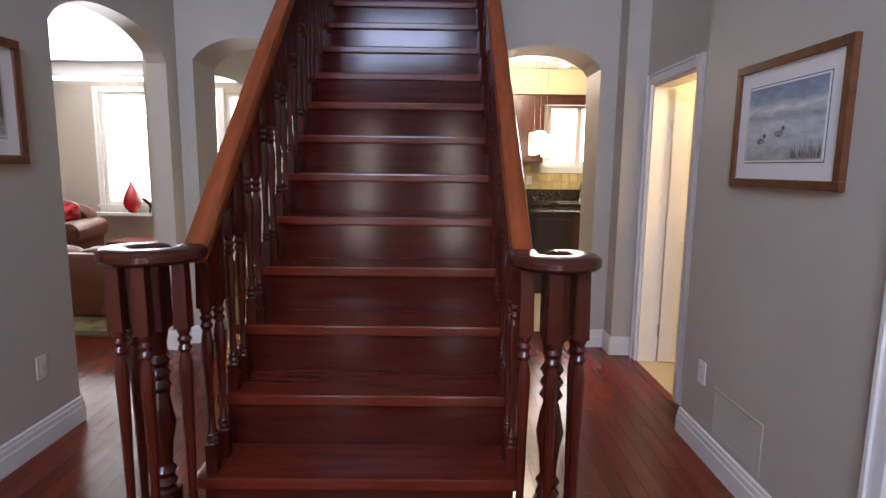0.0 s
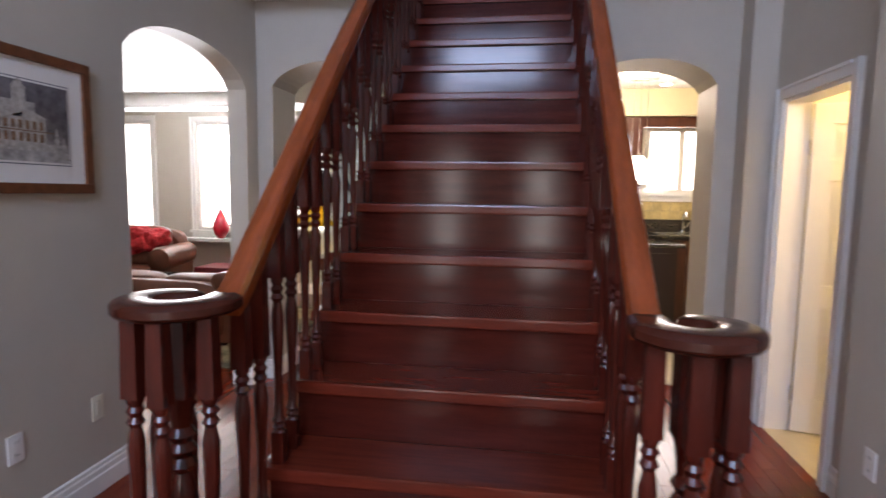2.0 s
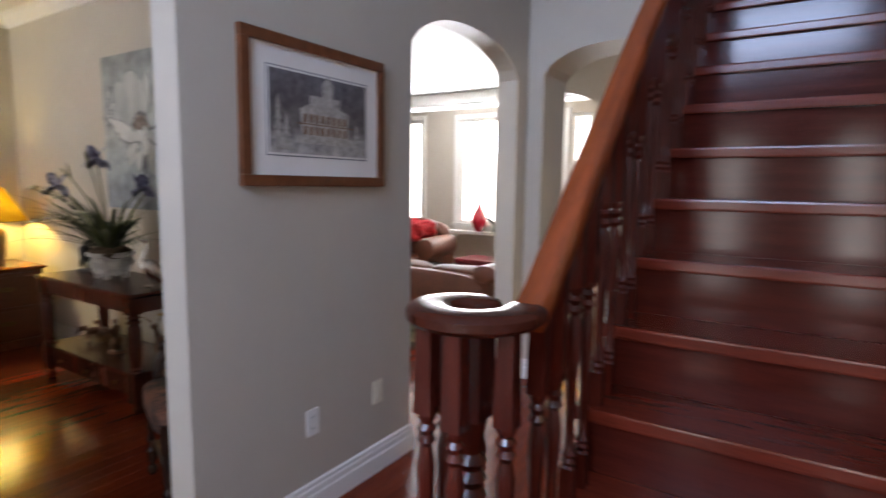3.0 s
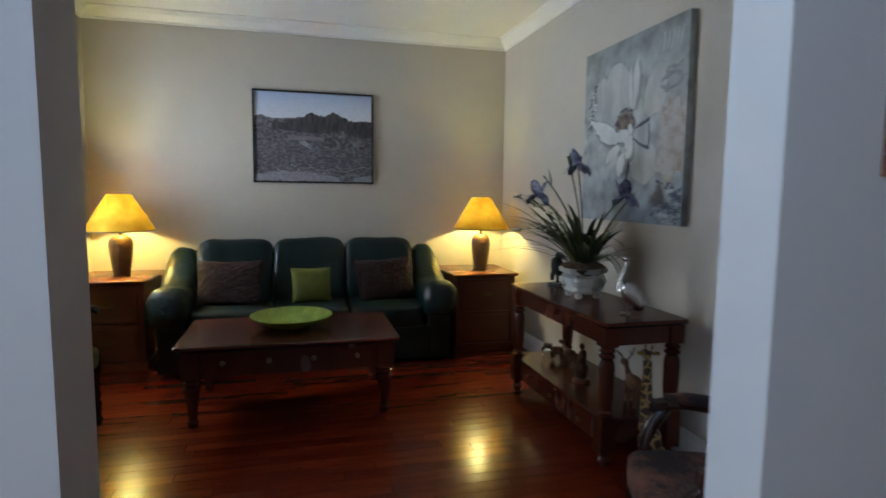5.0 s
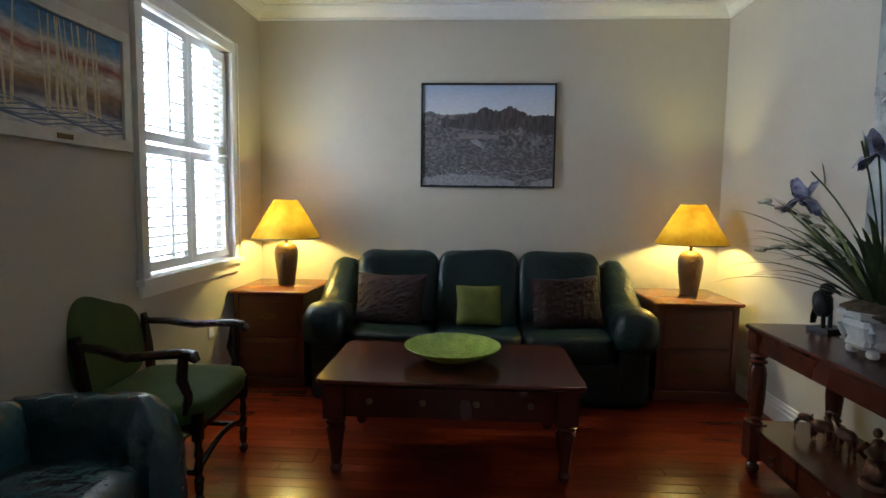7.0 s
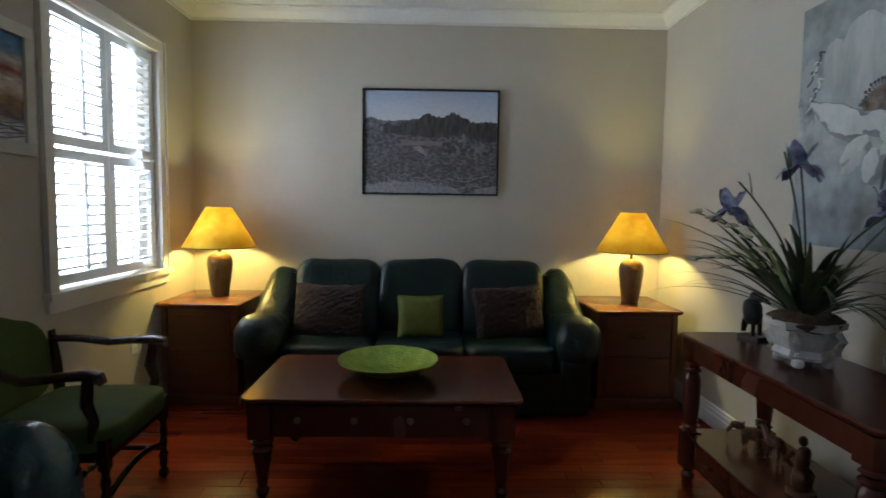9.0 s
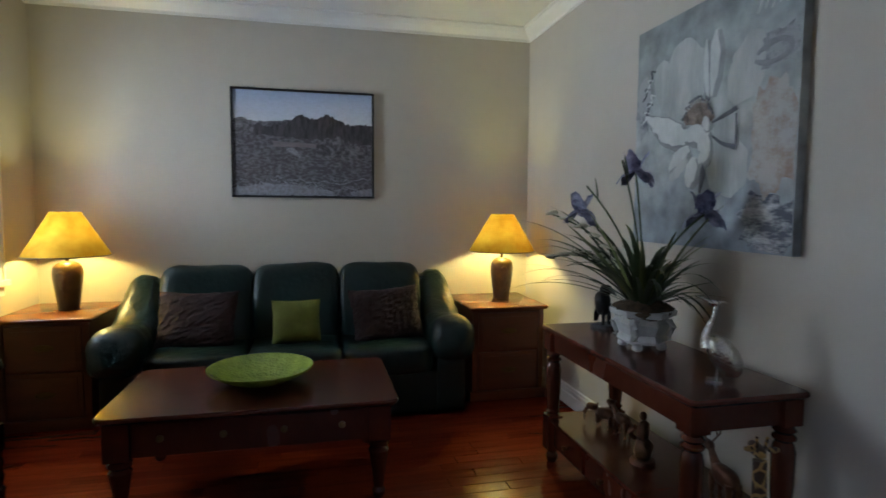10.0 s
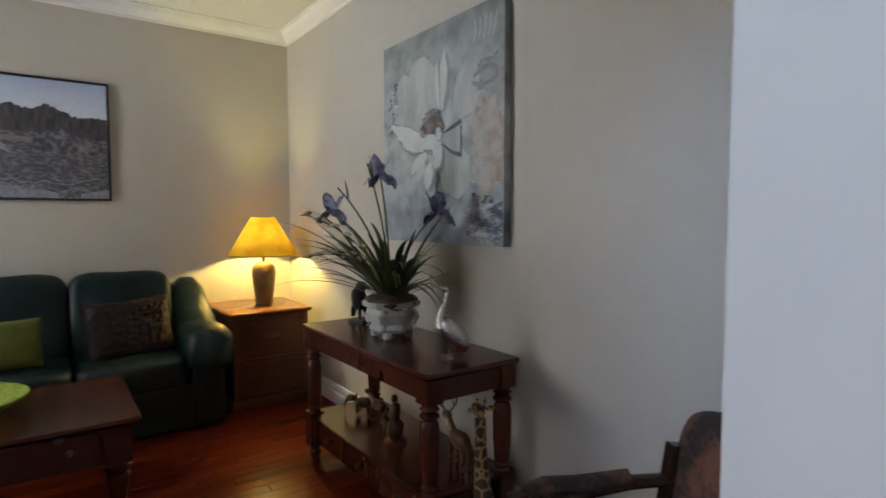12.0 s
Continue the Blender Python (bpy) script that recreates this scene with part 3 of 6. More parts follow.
M_BROADLEAF = material("yellow_green_leaf", (0.12, 0.15, 0.045), 0.5, vary=0.3, scale=10, stretch=(1, 1, 0.3), rand=0.3)
M_IRIS = material("violet_blue_petal", (0.17, 0.185, 0.37), 0.7, vary=0.6, scale=30, second=(0.36, 0.37, 0.52), sharp=(0.5, 0.9), rand=0.2)
M_BLOOM = material("cream_petal", (0.62, 0.62, 0.48), 0.7, vary=0.2, scale=30)
M_MOSS = material("brown_moss", (0.085, 0.055, 0.030), 0.9, vary=0.6, scale=40, bump=1.0, bscale=90)
M_LAMPBODY = material("bronze_glazed_lamp_body", (0.085, 0.055, 0.028), 0.3, 0.2, vary=0.4, scale=12, bump=0.25, bscale=40)
M_TAPESTRY = material("dark_floral_tapestry", (0.035, 0.018, 0.014), 0.8, vary=0.4, scale=9, bump=0.2, bscale=150, second=(0.17, 0.065, 0.035), sharp=(0.62, 0.85))
M_FRAMEBLK = material("black_frame_lacquer", (0.012, 0.011, 0.011), 0.35, vary=0.2)
M_FRAMEWOOD = material("reddish_brown_frame", (0.15, 0.050, 0.020), 0.35, vary=0.35, scale=8, stretch=(3, 3, 3))
M_MAT = material("white_picture_mat", (0.76, 0.74, 0.70), 0.7, vary=0.02)
M_FRAMEWHITE = material("whitewashed_frame", (0.62, 0.60, 0.54), 0.5, vary=0.12, scale=9)


def shade_material():
    mat = bpy.data.materials.new("amber_mica_shade")
    mat.use_nodes = True
    nt = mat.node_tree
    N, K = nt.nodes, nt.links
    N.remove(N["Principled BSDF"])
    tc, nz, rp = N.new("ShaderNodeTexCoord"), N.new("ShaderNodeTexNoise"), N.new("ShaderNodeValToRGB")
    nz.inputs["Scale"].default_value, nz.inputs["Detail"].default_value = 7, 5
    K.new(tc.outputs["Object"], nz.inputs["Vector"])
    K.new(nz.outputs[0], rp.inputs[0])
    rp.color_ramp.elements[0].position, rp.color_ramp.elements[1].position = 0.3, 0.75
    rp.color_ramp.elements[0].color, rp.color_ramp.elements[1].color = (0.40, 0.205, 0.015, 1), (0.62, 0.42, 0.05, 1)
    a, b, mx = N.new("ShaderNodeBsdfDiffuse"), N.new("ShaderNodeBsdfTranslucent"), N.new("ShaderNodeMixShader")
    K.new(rp.outputs[0], a.inputs[0]), K.new(rp.outputs[0], b.inputs[0])
    mx.inputs[0].default_value = 0.082
    K.new(a.outputs[0], mx.inputs[1]), K.new(b.outputs[0], mx.inputs[2])
    K.new(mx.outputs[0], N["Material Output"].inputs[0])
    return mat


M_SHADE = shade_material()


def bowl_material():
    mat = material("lime_green_glass_mosaic", (0.27, 0.36, 0.04), 0.25, vary=0.25, scale=14, spec=0.6)
    nt = mat.node_tree
    v, b = nt.nodes.new("ShaderNodeTexVoronoi"), nt.nodes.new("ShaderNodeBump")
    v.inputs["Scale"].default_value = 55
    nt.links.new(nt.nodes["Texture Coordinate"].outputs["Object"], v.inputs["Vector"])
    b.inputs["Strength"].default_value, b.inputs["Distance"].default_value = 0.9, 0.004
    nt.links.new(v.outputs["Distance"], b.inputs["Height"])
    nt.links.new(b.outputs[0], nt.nodes["Principled BSDF"].inputs["Normal"])
    return mat


M_BOWL = bowl_material()


def picture_material(name, stops, nscale, warp, rough=0.5, stretch=(1, 1, 1), fine=40, contrast=0.35):
    """A picture whose tones follow its height (object z from 0 to 1), broken up by noise."""
    mat = bpy.data.materials.new(name)
    mat.use_nodes = True
    nt = mat.node_tree
    N, K = nt.nodes, nt.links
    b = N["Principled BSDF"]
    b.inputs["Roughness"].default_value = rough
    tc = N.new("ShaderNodeTexCoord")
    sep = N.new("ShaderNodeSeparateXYZ")
    K.new(tc.outputs["Generated"], sep.inputs[0])
    mp = N.new("ShaderNodeMapping")
    mp.inputs["Scale"].default_value = stretch
    K.new(tc.outputs["Object"], mp.inputs[0])
    nz, nf = N.new("ShaderNodeTexNoise"), N.new("ShaderNodeTexNoise")
    nz.inputs["Scale"].default_value, nz.inputs["Detail"].default_value = nscale, 8
    nf.inputs["Scale"].default_value, nf.inputs["Detail"].default_value = fine, 6
    K.new(mp.outputs[0], nz.inputs["Vector"]), K.new(mp.outputs[0], nf.inputs["Vector"])
    s1 = N.new("ShaderNodeMath")
    s1.operation = "SUBTRACT"
    s1.inputs[1].default_value = 0.5
    K.new(nz.outputs[0], s1.inputs[0])
    m1 = N.new("ShaderNodeMath")
    m1.operation = "MULTIPLY_ADD"
    m1.inputs[1].default_value = warp
    K.new(s1.outputs[0], m1.inputs[0]), K.new(sep.outputs[2], m1.inputs[2])
    rp = N.new("ShaderNodeValToRGB")
    el = rp.color_ramp.elements
    el[0].position, el[0].color = stops[0][0], (*stops[0][1], 1)
    el[1].position, el[1].color = stops[-1][0], (*stops[-1][1], 1)
    for p, c in stops[1:-1]:
        e = el.new(p)
        e.color = (*c, 1)
    K.new(m1.outputs[0], rp.inputs[0])
    mr = N.new("ShaderNodeMapRange")
    mr.inputs[1].default_value, mr.inputs[2].default_value = 0.3, 0.7
    mr.inputs[3].default_value, mr.inputs[4].default_value = 1 - contrast, 1 + contrast
    K.new(nf.outputs[0], mr.inputs[0])
    mul = N.new("ShaderNodeVectorMath")
    mul.operation = "SCALE"
    K.new(rp.outputs[0], mul.inputs[0]), K.new(mr.outputs[0], mul.inputs["Scale"])
    K.new(mul.outputs[0], b.inputs["Base Color"])
    return mat


M_PHOTO = picture_material("winter_marsh_photo", [(0.0, (0.36, 0.36, 0.40)), (0.10, (0.20, 0.19, 0.21)), (0.22, (0.19, 0.165, 0.18)), (0.34, (0.12, 0.10, 0.11)), (0.46, (0.20, 0.17, 0.18)), (0.60, (0.13, 0.11, 0.12)), (0.64, (0.11, 0.095, 0.10)), (0.69, (0.60, 0.61, 0.65)), (1.0, (0.36, 0.42, 0.58))], 7.5, 0.05, 0.35, (1, 1, 1.8), 38, 0.06)
M_DUCKART = picture_material("misty_lake_watercolour", [(0.0, (0.36, 0.36, 0.34)), (0.25, (0.46, 0.48, 0.48)), (0.48, (0.55, 0.57, 0.58)), (0.58, (0.30, 0.34, 0.38)), (0.68, (0.62, 0.62, 0.57)), (0.80, (0.27, 0.33, 0.40)), (1.0, (0.18, 0.24, 0.33))], 5, 0.2, 0.6, (1, 1, 3), 16, 0.2)
M_HOUSEART = picture_material("dusky_winter_print", [(0.0, (0.42, 0.40, 0.37)), (0.15, (0.32, 0.30, 0.28)), (0.3, (0.16, 0.14, 0.13)), (0.6, (0.10, 0.085, 0.085)), (1.0, (0.13, 0.12, 0.13))], 6, 0.2, 0.6, (1, 1, 1), 30, 0.4)
M_CANVAS = picture_material("grey_abstract_canvas", [(0.0, (0.22, 0.25, 0.29)), (0.2, (0.31, 0.34, 0.36)), (0.45, (0.40, 0.42, 0.41)), (0.8, (0.32, 0.345, 0.34)), (1.0, (0.24, 0.26, 0.255))], 3.5, 0.45, 0.75, (1, 1, 1), 9, 0.35)
M_HILLS = picture_material("painted_winter_hills", [(0.0, (0.50, 0.50, 0.52)), (0.16, (0.55, 0.54, 0.50)), (0.24, (0.12, 0.10, 0.14)), (0.4, (0.30, 0.17, 0.06)), (0.55, (0.62, 0.58, 0.52)), (0.66, (0.26, 0.05, 0.03)), (0.75, (0.55, 0.50, 0.45)), (0.82, (0.10, 0.24, 0.42)), (1.0, (0.05, 0.16, 0.34))], 4, 0.22, 0.6, (1, 1, 2.5), 20, 0.35)


def sgnpow(v, e):
    return math.copysign(abs(v) ** e, v)


def cushion(size, c=(0, 0, 0), e=0.45, nu=28, nv=16, amp=0.012, freq=5.0, seed=0.0, bm=None, m=None):
    """A plump padded block: a boxy ellipsoid with soft wrinkles."""
    bm = bm or bmesh.new()
    rows = []
    for j in range(nv + 1):
        v = -math.pi / 2 + math.pi * j / nv
        row = []
        for i in range(nu):
            u = 2 * math.pi * i / nu
            p = Vector((sgnpow(math.cos(v), e) * sgnpow(math.cos(u), e) * size[0] / 2, sgnpow(math.cos(v), e) * sgnpow(math.sin(u), e) * size[1] / 2, sgnpow(math.sin(v), e) * size[2] / 2))
            q = p * freq + Vector((seed, seed * 2, seed * 3))
            d = noise.noise(q) * amp + noise.noise(q * 2.7) * amp * 0.4
            p += p.normalized() * d if p.length > 0 else Vector()
            p += Vector(c)
            row.append(p)
        rows.append(row)
    vs = []
    for j, row in enumerate(rows):
        if j in (0, nv):
            mid = sum(row, Vector()) / nu
            vs.append([bm.verts.new(m @ mid if m else mid)])
        else:
            vs.append([bm.verts.new(m @ p if m else p) for p in row])
    for j in range(nv):
        a, b = vs[j], vs[j + 1]
        for i in range(nu):
            k = (i + 1) % nu
            if len(a) == 1:
                bm.faces.new((a[0], b[k], b[i]))
            elif len(b) == 1:
                bm.faces.new((a[i], a[k], b[0]))
            else:
                bm.faces.new((a[i], a[k], b[k], b[i]))
    bmesh.ops.recalc_face_normals(bm, faces=bm.faces)
    return bm


def loft(sections, n=24, p=4.0, amp=0.0, freq=6.0, bm=None):
    """Joins rounded-rectangle sections (x, y centre, z centre, half width, half height)."""
    bm = bm or bmesh.new()
    rings = []
    for x, cy, cz, hy, hz in sections:
        ring = []
        for i in range(n):
            a = 2 * math.pi * i / n
            q = Vector((x, cy + hy * sgnpow(math.cos(a), 2 / p), cz + hz * sgnpow(math.sin(a), 2 / p)))
            if amp:
                d = noise.noise(q * freq) * amp + noise.noise(q * freq * 2.9) * amp * 0.4
                q += Vector((0, math.cos(a), math.sin(a))) * d
            ring.append(bm.verts.new(q))
        rings.append(ring)
    for a, b in zip(rings, rings[1:]):
        for i in range(n):
            j = (i + 1) % n
            bm.faces.new((a[i], a[j], b[j], b[i]))
    bm.faces.new(rings[0][::-1]), bm.faces.new(rings[-1])
    bmesh.ops.recalc_face_normals(bm, faces=bm.faces)
    return bm


def plaque(x0, x1, y0, y1, r, z0, z1, edge=0.006, n=5, bm=None):
    """A board with rounded plan corners and a moulded edge."""
    bm = bm or bmesh.new()

    def loop(d, z):
        out = []
        for cx, cy, a0 in ((x1 - r, y1 - r, 0), (x0 + r, y1 - r, 90), (x0 + r, y0 + r, 180), (x1 - r, y0 + r, 270)):
            for k in range(n + 1):
                a = radians(a0 + 90 * k / n)
                out.append(bm.verts.new((cx + (r - d) * math.cos(a), cy + (r - d) * math.sin(a), z)))
        return out

    h = z1 - z0
    loops = [loop(edge * 2, z0), loop(edge * 0.8, z0 + h * 0.25), loop(0, z0 + h * 0.45), loop(0, z0 + h * 0.75), loop(edge * 0.5, z1 - h * 0.08), loop(edge, z1)]
    for a, b in zip(loops, loops[1:]):
        for i in range(len(a)):
            j = (i + 1) % len(a)
            bm.faces.new((a[i], a[j], b[j], b[i]))
    bm.faces.new(loops[0][::-1]), bm.faces.new(loops[-1])
    return bm


# ---- sitting room: window with plantation shutters ----
casing("trim_window_sitting", "y", YS, 1, -5.64, -4.57, 0.93, 2.38, True, "white window casing with a moulded sill", "casing", 0.08)
w1 = window("window_1", pose(-4.57, YS - 0.1, 0.93, 0, 0, 180), 1.07, 1.45, 2, "white window with four plantation shutter panels, louvres open")
# White shutters; translucency is added so the backlit frames glow as with bloom.
M_SHUTTER = material("white_lifted_shutter", (0.84, 0.85, 0.86), 0.4, vary=0.02)
shutter_tree = M_SHUTTER.node_tree
thin, blend = shutter_tree.nodes.new("ShaderNodeBsdfTranslucent"), shutter_tree.nodes.new("ShaderNodeMixShader")
thin.inputs[0].default_value = (0.84, 0.88, 0.90, 1)
blend.inputs[0].default_value = 0.07
shutter_tree.links.new(shutter_tree.nodes["Principled BSDF"].outputs[0], blend.inputs[1])
shutter_tree.links.new(thin.outputs[0], blend.inputs[2])
shutter_tree.links.new(blend.outputs[0], shutter_tree.nodes["Material Output"].inputs[0])
for col, xa in ((0, 0.008), (1, 0.539)):
    for row, (za, zb) in enumerate(((0.02, 0.715), (0.735, 1.43))):
        wdt = 0.523
        sh = part("shutter", boxes((xa, xa + 0.055, -0.075, -0.045, za, zb), (xa + wdt - 0.055, xa + wdt, -0.075, -0.045, za, zb),
                                   (xa + 0.055, xa + wdt - 0.055, -0.075, -0.045, za, za + 0.05), (xa + 0.055, xa + wdt - 0.055, -0.075, -0.045, zb - 0.05, zb)), M_SHUTTER, w1, "white louvred shutter panel")
        nl = 11
        for i in range(nl):
            z = za + 0.05 + (zb - za - 0.1) * (i + 0.5) / nl
            bm = bmesh.new()
            box(bm, xa + 0.056, xa + wdt - 0.056, -0.03, 0.03, -0.004, 0.004, pose(0, -0.06, z, -10 if row else -16, 0, 0))
            part("louvre", bm, M_SHUTTER, sh)
        part("tilt_rod", boxes((xa + wdt / 2 - 0.006, xa + wdt / 2 + 0.006, -0.105, -0.094, za + 0.06, zb - 0.06)), M_SHUTTER, sh)

# ---- sitting room: sofa ----


def sofa(name, m, width, mat, label, seats=3, depth=0.92, flat=False):
    slim = 0.55 if flat else 1.0
    d = thing(name, m, label, "sofa")
    hw = width / 2
    aw = 0.27
    part("base", rbox(0.06, depth - (0.34 if flat else 0.06), -hw + 0.08, hw - 0.08, 0.03, 0.30, 0.02), mat, d)
    for s in (-1, 1):
        cy = s * (hw - aw / 2)
        secs = []
        for f in [i / 30 for i in range(31)]:
            x = 0.04 + f * (depth - (0.33 if flat else 0.02))
            top = 0.86 - 0.27 * (1 / (1 + math.exp(-9 * (f - 0.42)))) - (0.06 * max(0, f - 0.85) / 0.15)
            if flat:
                top = 0.615 + 0.03 * math.sin(2.2 * f) - (0.07 * max(0, f - 0.88) / 0.12)
            wd = aw / 2 * (0.72 + 0.28 * f) * (1.0 if f < 0.93 else 0.86)
            wd *= 0.8 if f == 0 else 1
            secs.append((x, cy, (0.03 + top) / 2, wd, (top - 0.03) / 2))
        secs.append((secs[-1][0] + 0.03, cy, 0.28, aw / 2 * 0.62, 0.22))
        if flat:
            part("arm", loft(secs, 60, 2.6, 0.013, 13.0), mat, d, "", True)
            continue
        part("arm", rbox(0.05, depth - 0.05, cy - 0.10, cy + 0.10, 0.03, 0.46, 0.03), mat, d)
        pads = []
        for i in range(25):
            f = i / 24
            top = 0.88 - 0.245 * (0.5 - 0.5 * math.cos(math.pi * min(1, f / 0.62))) + 0.012 * math.sin(9 * f)
            low = 0.40 - 0.06 * f
            end = math.sqrt(max(0.0, 1 - max(0, (f - 0.80) / 0.2) ** 2.4)) if f > 0.8 else min(1, 0.55 + 6 * f)
            hz = (top - low) / 2 * max(0.12, end)
            pads.append((0.05 + f * (depth + 0.0), cy + s * 0.015, (top + low) / 2 - 0.03 * (1 - end), (0.125 + 0.035 * f) * max(0.12, end), hz))
        part("arm_pad", loft(pads, 40, 2.7, 0.011, 13.0), mat, d, "", 70)
    iw = width - 2 * aw + 0.04
    cw = iw / seats
    for i in range(seats):
        cy = -iw / 2 + cw * (i + 0.5)
        part("seat_cushion", cushion((0.44 if flat else 0.62, cw * 1.0, 0.20), (0.40 if flat else 0.57, cy, 0.37), 0.32, amp=0.012, seed=i + 1), mat, d, "", 60)
        t = pose(0.27 * slim, cy, 0.50 if flat else 0.66, 0, -14 * slim, 0)
        part("back_cushion", cushion((0.24 * slim, cw * 1.03, 0.36 if flat else 0.58), (0, 0, 0), 0.38, amp=0.014, seed=i + 5, m=t), mat, d, "", 60)
    part("back", rbox(0.02, 0.2 * slim, -hw + (0.1 if not flat else aw), hw - (0.1 if not flat else aw), 0.05, 0.62 if flat else 0.84, 0.03), mat, d)
    return d


sofa("sofa", pose(-6.17, 1.497, 0) @ Matrix.Diagonal((1, 1, 1.04, 1)), 2.30, M_LEATHER, "dark green leather three-seat sofa against the wall")


def pillow(name, m, w, h, t, mat, label, amp=0.006, e=0.6, shag=False):
    d = thing(name, m, label, "pillow")
    bm = bmesh.new()
    nn = 22
    grid = {}
    for side in (-1, 1):
        for i in range(nn + 1):
            for j in range(nn + 1):
                u, v = i / nn * 2 - 1, j / nn * 2 - 1
                edge = i in (0, nn) or j in (0, nn)
                k = (i, j, 0 if edge else side)
                if k in grid:
                    continue
                pinch = 1 - 0.07 * (1 - abs(u) ** 2) * (abs(v) > 0.0) * abs(v) ** 3
                pinch2 = 1 - 0.07 * (1 - abs(v) ** 2) * abs(u) ** 3
                th = side * t / 2 * ((1 - u ** 4) * (1 - v ** 4)) ** 0.55 if not edge else 0
                q = Vector((th, u * w / 2 * pinch2, v * h / 2 * pinch))
                q.x += noise.noise(q * 9 + Vector((side * 3, 0, 0))) * amp
                if shag:
                    q += Vector((random.uniform(-1, 1), random.uniform(-1, 1), random.uniform(-1, 1))) * 0.005
                grid[k] = bm.verts.new(q)
    for side in (-1, 1):
        for i in range(nn):
            for j in range(nn):
                ks = [(a, b, 0 if a in (0, nn) or b in (0, nn) else side) for a, b in ((i, j), (i + 1, j), (i + 1, j + 1), (i, j + 1))]
                vs = [grid[k] for k in ks]
                if side < 0:
                    vs = vs[::-1]
                try:
                    bm.faces.new(vs)
                except ValueError:
                    pass
    part("cover", bm, mat, d, "", not shag and 60)
    if not shag:
        rim = [(0, s * w / 2 * 0.99, t2 * h / 2 * 0.99) for s, t2 in ((-1, -1), (1, -1), (1, 1), (-1, 1))]
        path = []
        for a, b in zip(rim, rim[1:] + rim[:1]):
            for k in range(8):
                f = k / 8
                bow = 1 - 0.065 * (1 - (2 * f - 1) ** 2)
                q = Vector(a).lerp(Vector(b), f)
                path.append((0, q.y * (bow if a[1] == b[1] else 1), q.z * (bow if a[2] == b[2] else 1)))
        part("piping", sweep(path, circle(0.005, 6), up=(1, 0, 0), closed=True), mat, d, "", True)
    return d


pillow("throw_pillow", pose(-5.60, 1.50, 0.62, 0, -20, 4), 0.32, 0.30, 0.11, M_LIME, "small olive green velvet pillow on the sofa")
pillow("fur_pillow", pose(-5.66, 0.86, 0.64, 0, -22, -6), 0.52, 0.40, 0.14, M_FUR, "dark brown fur pillow on the sofa", shag=True)
pillow("fur_pillow", pose(-5.64, 2.12, 0.64, 3, -22, 8), 0.52, 0.40, 0.14, M_FUR, "dark brown fur pillow on the sofa", shag=True)


# ---- sitting room: end tables and lamps ----
def drawer_pull(parent, x, y, z):
    bm = bmesh.new()
    box(bm, x, x + 0.003, y - 0.055, y + 0.055, z - 0.012, z + 0.012)
    box(bm, x, x + 0.004, y - 0.03, y + 0.03, z - 0.02, z + 0.02)
    sweep([(x + 0.004, y - 0.045, z + 0.002), (x + 0.016, y - 0.04, z - 0.006), (x + 0.02, y, z - 0.014), (x + 0.016, y + 0.04, z - 0.006), (x + 0.004, y + 0.045, z + 0.002)], circle(0.0035, 6), bm)
    return part("drawer_pull", bm, M_BRASS, parent, "aged brass bail pull", 40)


def end_table(m, w, dpt, h, label):
    t = thing("end_table", m, label, "end table", "end tables beside the sofa")
    hw = w / 2
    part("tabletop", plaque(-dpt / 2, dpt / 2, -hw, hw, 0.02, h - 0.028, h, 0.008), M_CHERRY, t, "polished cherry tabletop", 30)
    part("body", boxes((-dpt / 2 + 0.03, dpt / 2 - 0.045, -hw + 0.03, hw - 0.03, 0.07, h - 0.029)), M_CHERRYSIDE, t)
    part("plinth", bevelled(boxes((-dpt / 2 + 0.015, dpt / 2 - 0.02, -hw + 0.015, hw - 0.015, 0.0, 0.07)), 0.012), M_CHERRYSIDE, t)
    x = dpt / 2 - 0.045
    for s in (-1, 1):
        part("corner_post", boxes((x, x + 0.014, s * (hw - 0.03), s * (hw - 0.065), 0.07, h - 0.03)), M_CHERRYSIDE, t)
    hh = (h - 0.14) / 2
    for k in (0, 1):
        z0 = 0.085 + k * (hh + 0.012)
        bm = rbox(x, x + 0.016, -hw + 0.075, hw - 0.075, z0, z0 + hh - 0.005, 0.004)
        box(bm, x + 0.016, x + 0.02, -hw + 0.105, hw - 0.105, z0 + 0.03, z0 + hh - 0.035)
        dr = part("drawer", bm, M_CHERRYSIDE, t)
        drawer_pull(dr, x + 0.02, 0, z0 + hh / 2)
    return t


end_table(pose(-5.83, 2.995, 0), 0.60, 0.66, 0.69, "cherry two-drawer end table in the corner")
end_table(pose(-5.85, 0.0, 0), 0.57, 0.64, 0.705, "cherry two-drawer end table under the window")


